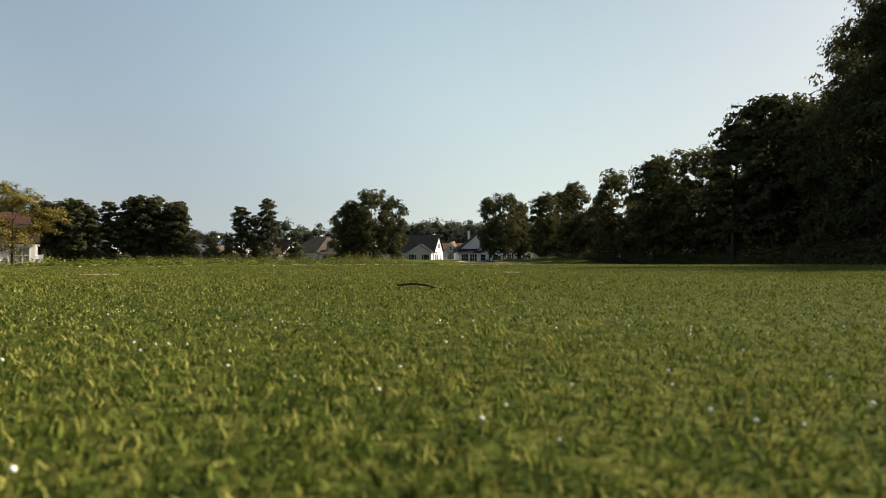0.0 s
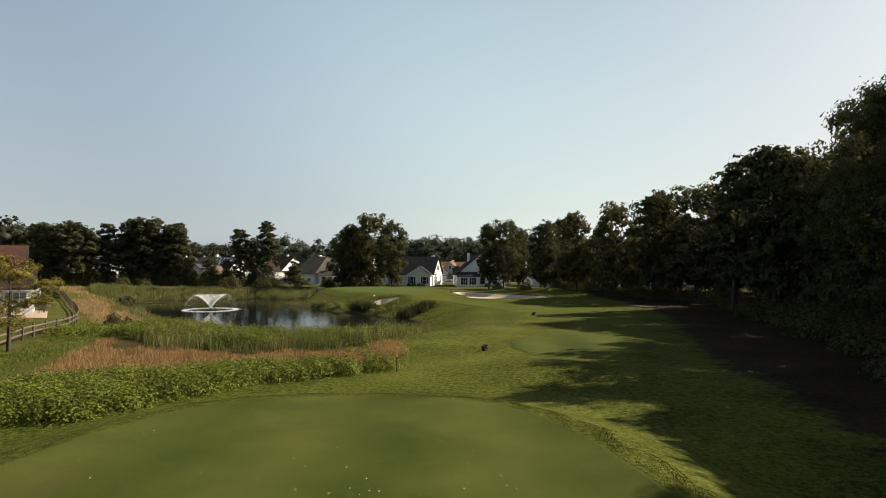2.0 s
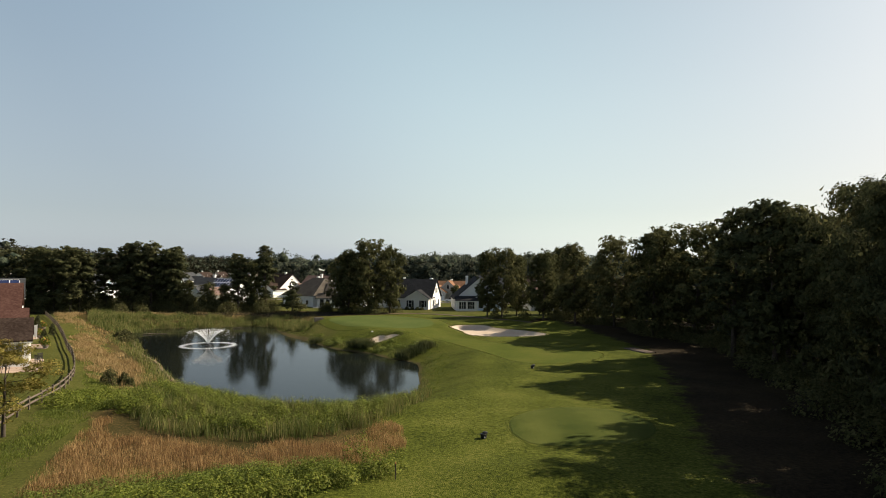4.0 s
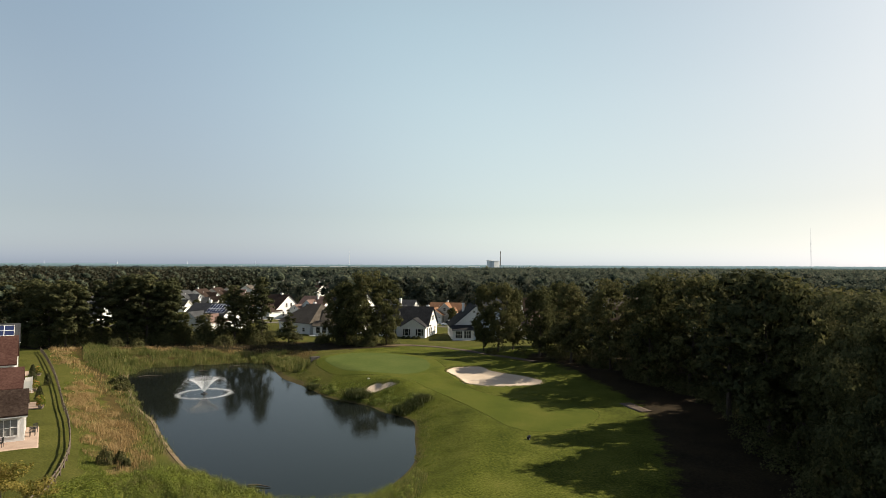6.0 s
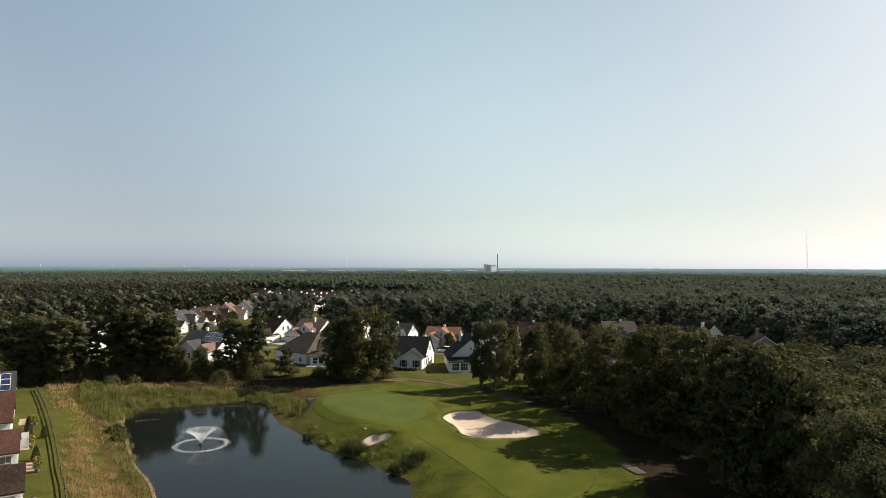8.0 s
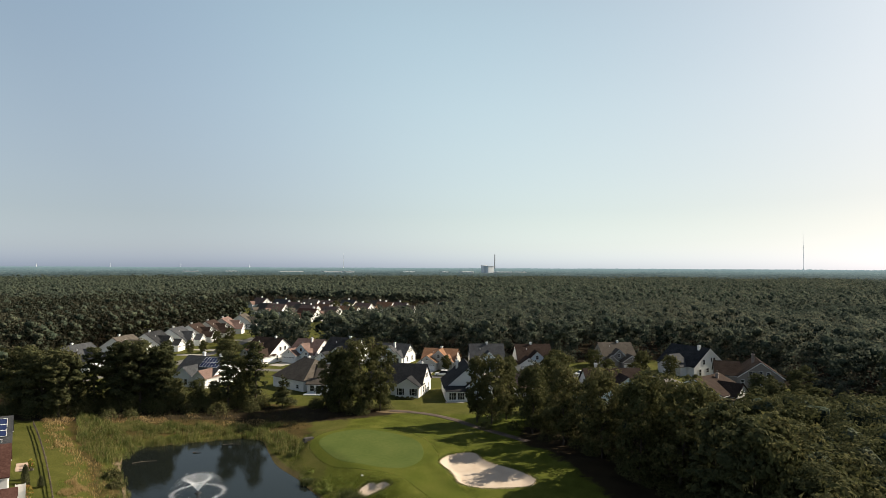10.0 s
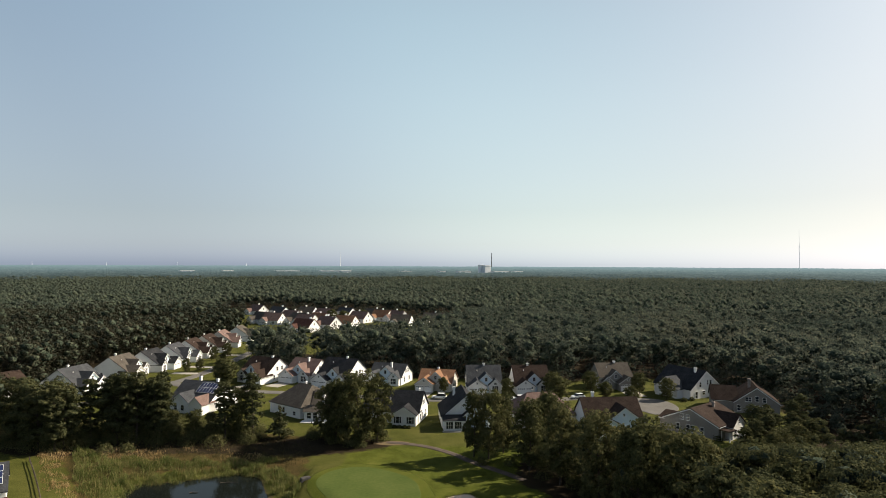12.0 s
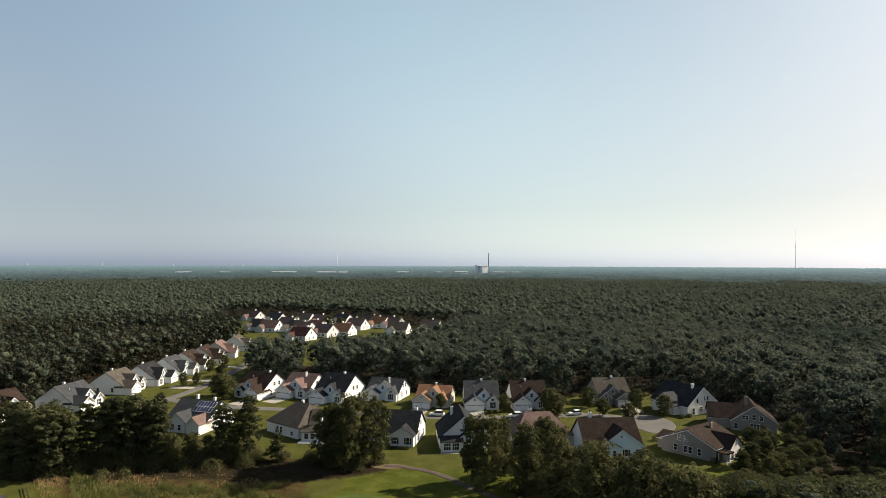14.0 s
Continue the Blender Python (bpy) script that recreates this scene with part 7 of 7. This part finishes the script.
screen(-58.9, 90.2, 32)
screen(-60.8, 93.2, 32)


# ---- cars ----
def car(x, y, yaw, paint, label, tall=1.5, length=4.6):
    top = new("car")
    top.matrix_basis = pose(x, y, z_at(x, y) + 0.09, 0, 0, yaw)
    w, L = 0.9, length / 2
    bm = bmesh.new()
    solid(bm, [[(xx, -w * k, 0.3), (xx, -w * k, z), (xx, w * k, z), (xx, w * k, 0.3)] for xx, z, k in ((-L, 0.7, 0.85), (-L + 0.15, 0.92, 0.97), (-0.6, 0.98, 1), (0.9, 0.95, 1), (L - 0.25, 0.82, 0.96), (L, 0.6, 0.85))])
    part("body", bm, M[paint], top)
    bm = bmesh.new()
    solid(bm, [[(a, -b, 0.93), (c, -d, tall), (c, d, tall), (a, b, 0.93)] for a, b, c, d in ((-L + 0.35, 0.82, -L + 0.75, 0.7), (1.05, 0.82, 0.35, 0.7))])
    part("cabin", bm, M["glass"], top, "dark car windows")
    bm = boxed(-L + 0.78, 0.36, -0.72, 0.72, tall - 0.02, tall + 0.05, 0.02)
    part("car_roof", bm, M[paint], top)
    for a in (-L + 0.85, L - 0.85):
        for b in (-0.82, 0.82):
            bm = bmesh.new()
            bmesh.ops.create_cone(bm, cap_ends=True, segments=14, radius1=0.33, radius2=0.33, depth=0.22, matrix=Matrix.Translation((a, b, 0.33)) @ Matrix.Rotation(math.pi / 2, 4, "X"))
            wh = part("wheel", bm, M["tyre"], top)
            bm = bmesh.new()
            bmesh.ops.create_cone(bm, cap_ends=True, segments=10, radius1=0.19, radius2=0.19, depth=0.25, matrix=Matrix.Translation((a, b, 0.33)) @ Matrix.Rotation(math.pi / 2, 4, "X"))
            part("rim", bm, M["trim"], wh)
    for b in (-0.62, 0.62):
        part("headlight", boxed(L - 0.14, L - 0.01, b - 0.18, b + 0.18, 0.6, 0.74), M["trim"], top)
    tagged(top, label, "car")


car(3.6, 198.6, 170, "carwhite", "white van parked on the street", 1.75, 4.8)
car(28.6, 196.6, 185, "carwhite", "white car parked on the street", 1.5)
car(48.2, 199.0, 200, "carwhite", "white car parked on the bend")
car(-38.0, 210.5, 78, "cardark", "dark grey car parked on a driveway")
car(-100, 205, 60, "carwhite", "white car parked on a side street", 1.75)


# ---- on the course ----
def tee_marker(x, y, label):
    """A black waste bin of the course with a white tag."""
    top = new("tee_bin")
    top.matrix_basis = pose(x, y, z_at(x, y), 0, 0, 25) @ Matrix.Diagonal((0.85, 0.85, 0.62, 1))
    bm = bmesh.new()
    solid(bm, [[(r * math.cos(a), r * math.sin(a), z) for a in np.arange(12) * math.pi / 6] for r, z in ((0.17, 0.0), (0.21, 0.05), (0.24, 0.42), (0.25, 0.46), (0.2, 0.5))])
    part("bucket", bm, M["black"], top)
    bm = bmesh.new()
    solid(bm, [[(r * math.cos(a) + 0.12, r * math.sin(a), z) for a in np.arange(10) * math.pi / 5] for r, z in ((0.15, 0.46), (0.2, 0.52), (0.18, 0.62), (0.06, 0.68))])
    part("lid", bm, M["black"], top)
    part("tag", boxed(-0.1, 0.0, -0.275, -0.235, 0.1, 0.22, 0.01), M["trim"], top, "small white tag")
    tagged(top, label, "bin")


tee_marker(2.5, 38.9, "small black course bin standing in the rough")
tee_marker(9.6, 66.4, "black course bin beside the fairway")


def stake(x, y):
    top = new("hazard_stake")
    top.matrix_basis = pose(x, y, z_at(x, y))
    part("stick", boxed(-0.03, 0.03, -0.03, 0.03, -0.2, 0.75, 0.008), M["wood"], top)
    part("cap", boxed(-0.032, 0.032, -0.032, 0.032, 0.75, 0.85, 0.008), M["flower"], top, "red painted tip")
    tagged(top, "short wooden stake with a red tip", "stake")


stake(-2.4, 31.6)


def ball(x, y):
    bm = bmesh.new()
    bmesh.ops.create_icosphere(bm, subdivisions=2, radius=0.16, matrix=Matrix.Diagonal((1.4, 1, 0.5, 1)))
    ob = part("marker_stone", bm, M["trim"])
    ob.matrix_basis = pose(x, y, z_at(x, y) + 0.06)
    tagged(ob, "small white marker stone at the green's edge", "stone")


ball(-11.2, 101.4)


def inlet(x, y):
    top = new("drain_headwall")
    top.matrix_basis = pose(x, y, z_at(x, y), 0, 0, 35)
    part("slab", boxed(-1.0, 1.0, -0.5, 0.5, -0.3, 0.45, 0.05), M["rock"], top)
    part("cover", boxed(-0.9, 0.9, -0.42, 0.42, 0.45, 0.52, 0.02), M["rock"], top)
    tagged(top, "grey stone drain headwall at the pond's far end", "headwall")


inlet(-24.0, 122.0)


def fallen_log(x, y, yaw, length, label):
    pts = np.array([[0, 0, 0.05], [length * 0.4, 0.15, 0.1], [length, 0, 0.02]])
    v, f = tube_arrays(pts, [0.09, 0.08, 0.03], 7)
    ob = np_part("driftwood", v, f, M["wood"], None, True)
    ob.matrix_basis = pose(x, y, WATER + 0.05, 0, 0, yaw)
    tagged(ob, label, "driftwood")


fallen_log(-54.5, 114.5, 25, 4.0, "pale driftwood branch at the pond's edge")
fallen_log(-17.6, 58.2, -8, 2.2, "bleached log in the shallows of the pond")
fallen_log(-46, 121, 12, 1.6, "small branch that floats on the pond")
fallen_log(-42, 126.3, 10, 3.5, "long pale branch before the reeds")

# fallen petals and scuffs on the tee
prng = np.random.default_rng(91)
pp = np.vstack([prng.normal((-0.6, 11.2), (1.4, 2.4), (100, 2)), prng.normal((-3.4, 10.4), (1.6, 2.2), (70, 2)), prng.uniform((-9, 7), (3.5, 19), (18, 2))])
pp = pp[(outside(pp[:, 0], pp[:, 1], TEE) < -0.5) & (pp[:, 1] > 3.2)]
v, f = cards(prng, np.column_stack([pp, ground_height(pp[:, 0], pp[:, 1]) + 0.03]), 0.021, np.tile([[0, 0, 2.0]], (len(pp), 1)), 0.6)
tagged(new("fallen_petals", np_mesh("fallen_petals", v, f, M["petal"])), "pale fallen petals scattered over the tee", "petals", kind="stuff")
v, f = merge([tube_arrays(np.array([[-0.086, 1.16, 0.056], [-0.055, 1.13, 0.060], [-0.03, 1.12, 0.058], [-0.012, 1.08, 0.055]]), [0.0015, 0.0025, 0.002, 0.001], 6)])
tagged(np_part("twig", v, f, M["twig"], None, True), "thin dark twig that lies on the turf", "twig")


def divot(x, y, rx, ry, n, material, label, seed):
    """A scar in the turf: crumbs of earth scattered in an uneven patch."""
    rng = np.random.default_rng(seed)
    a, r = rng.uniform(0, 2 * math.pi, n), rng.uniform(0, 1, n) ** 0.7
    px, py = x + np.cos(a) * r * rx, y + np.sin(a) * r * ry
    size = rng.uniform(0.3, 1.0, n) ** 2 * 0.07 * min(rx, ry) + 0.0025
    c = np.column_stack([px, py, ground_height(px, py) + 0.014])
    shape = ICO_V[None] * size[:, None, None] * np.array([1.3, 1.0, 0.45]) * rng.uniform(0.7, 1.3, (n, len(ICO_V), 1))
    v = (c[:, None] + shape).reshape(-1, 3)
    f = (np.arange(n)[:, None, None] * len(ICO_V) + ICO_F[None]).reshape(-1, 3)
    tagged(new("divot", np_mesh("divot", v, f, material)), label, "divot")


divot(0.30, 2.80, 0.05, 0.10, 42, M["sand"], "sandy divot scar in the mown turf", 401)
divot(-1.46, 2.66, 0.09, 0.06, 70, M["sand"], "pale sandy scrape in the mown turf", 402)
divot(-1.10, 2.70, 0.02, 0.03, 9, M["earth"], "dark clod of earth on the turf", 403)
divot(0.36, 3.25, 0.015, 0.05, 8, M["earth"], "dark clod of earth on the turf", 404)
divot(-1.80, 2.58, 0.04, 0.04, 16, M["earth"], "brown earth scuff in the turf", 405)

# turf blades of the tee, thick close to where the camera starts
brng = np.random.default_rng(17)
beds = []
for y0, y1, per, tall, wide in ((0.06, 0.40, 130000, 0.0046, 0.0006), (0.40, 1.0, 56000, 0.0046, 0.001), (1.0, 2.4, 16000, 0.0056, 0.0017), (2.4, 4.0, 5200, 0.0055, 0.0026), (4.0, 6.4, 2300, 0.006, 0.0042), (6.4, 10.5, 700, 0.007, 0.007)):
    x1 = 0.8 * y1 + 0.08
    n = int(2 * x1 * (y1 - y0) * per)
    p = brng.uniform((-x1, y0), (x1, y1), (n, 2))
    p = p[np.abs(p[:, 0]) < 0.76 * p[:, 1] + 0.05]
    beds.append(blades(brng, np.column_stack([p, ground_height(p[:, 0], p[:, 1]) + 0.009]), tall, wide, 0.6, 0.5))
v, f = merge(beds)
tagged(new("turf_blades", np_mesh("turf_blades", v, f, M["blade"])), "short green turf blades with dew", "grass", kind="stuff")


# drops of dew on the turf
dew = bmesh.new()
bmesh.ops.create_icosphere(dew, subdivisions=2, radius=1)
DEW_V, DEW_F = np.array([v.co[:] for v in dew.verts]), np.array([[v.index for v in f.verts] for f in dew.faces])
dew.free()
dp = brng.uniform((-0.46, 0.13), (0.46, 0.62), (170, 2))
dp = dp[np.abs(dp[:, 0]) < 0.76 * dp[:, 1]]
dc = np.column_stack([dp, ground_height(dp[:, 0], dp[:, 1]) + 0.0145])
dr = brng.uniform(0.0004, 0.0008, len(dp))
v = (dc[:, None] + DEW_V[None] * dr[:, None, None]).reshape(-1, 3)
f = (np.arange(len(dp))[:, None, None] * len(DEW_V) + DEW_F[None]).reshape(-1, 3)
tagged(new("dew_drops", np_mesh("dew_drops", v, f, M["dew"], True)), "drops of dew with a white painted glint", "dew", kind="stuff")


# ---- on the skyline ----
def mast(x, y, h, w, label):
    top = new("radio_mast")
    top.matrix_basis = pose(x, y, -2)
    bm = bmesh.new()
    solid(bm, [[(r * math.cos(a), r * math.sin(a), z) for a in np.arange(6) * math.pi / 3] for r, z in ((w, 0), (w, h * 0.7), (w * 0.5, h * 0.72), (w * 0.3, h))])
    part("pole", bm, M["hazewhite"], top)
    for k in (0.45, 0.62):
        bm = bmesh.new()
        bmesh.ops.create_cone(bm, cap_ends=True, segments=8, radius1=w * 2.4, radius2=w * 2.4, depth=h * 0.012, matrix=Matrix.Translation((0, 0, h * k)))
        part("platform", bm, M["hazewhite"], top)
    tagged(top, label, "mast")


mast(2030, 3350, 240, 1.15, "tall thin radio mast on the skyline")
mast(-620, 4400, 130, 1.2, "thin radio mast on the skyline")
for k, x in enumerate((-3120, -2700, -2200, -1720, -1250)):
    mast(x, 4300, 52, 1.4, "small pylon on the far skyline")


def chimney_stack(x, y, h):
    top = new("chimney_stack")
    top.matrix_basis = pose(x, y, 0)
    bm = bmesh.new()
    solid(bm, [[(r * math.cos(a), r * math.sin(a), z) for a in np.arange(12) * math.pi / 6] for r, z in ((3.6, 0), (2.9, h * 0.6), (2.4, h))])
    part("shaft", bm, M["grey"], top)
    tagged(top, "tall slim chimney stack on the skyline", "chimney")


chimney_stack(430, 4200, 121)


def far_block(x, y, w, d, h, label):
    top = new("industrial_building")
    top.matrix_basis = pose(x, y, 0, 0, 0, 32)
    part("hall", boxed(-w / 2, w / 2, -d / 2, d / 2, 0, h), M["hazewhite"], top)
    part("roof", boxed(-w / 2 - 1, w / 2 + 1, -d / 2 - 1, d / 2 + 1, h, h + 1.5), M["trim"], top)
    tagged(top, label, "building")


far_block(215, 2300, 25, 22, 37, "pale block building on the skyline")
far_block(196, 2306, 15, 16, 39, "pale block building on the skyline")
for x, w, h in ((-520, 90, 14.5), (-366, 70, 15), (-307, 36, 16), (-83, 34, 15), (47, 24, 15), (130, 50, 16), (265, 66, 15.5), (330, 36, 15.5), (-885, 50, 14), (-737, 36, 15)):
    far_block(x, 2300, w, 24, h, "long low pale building on the skyline")
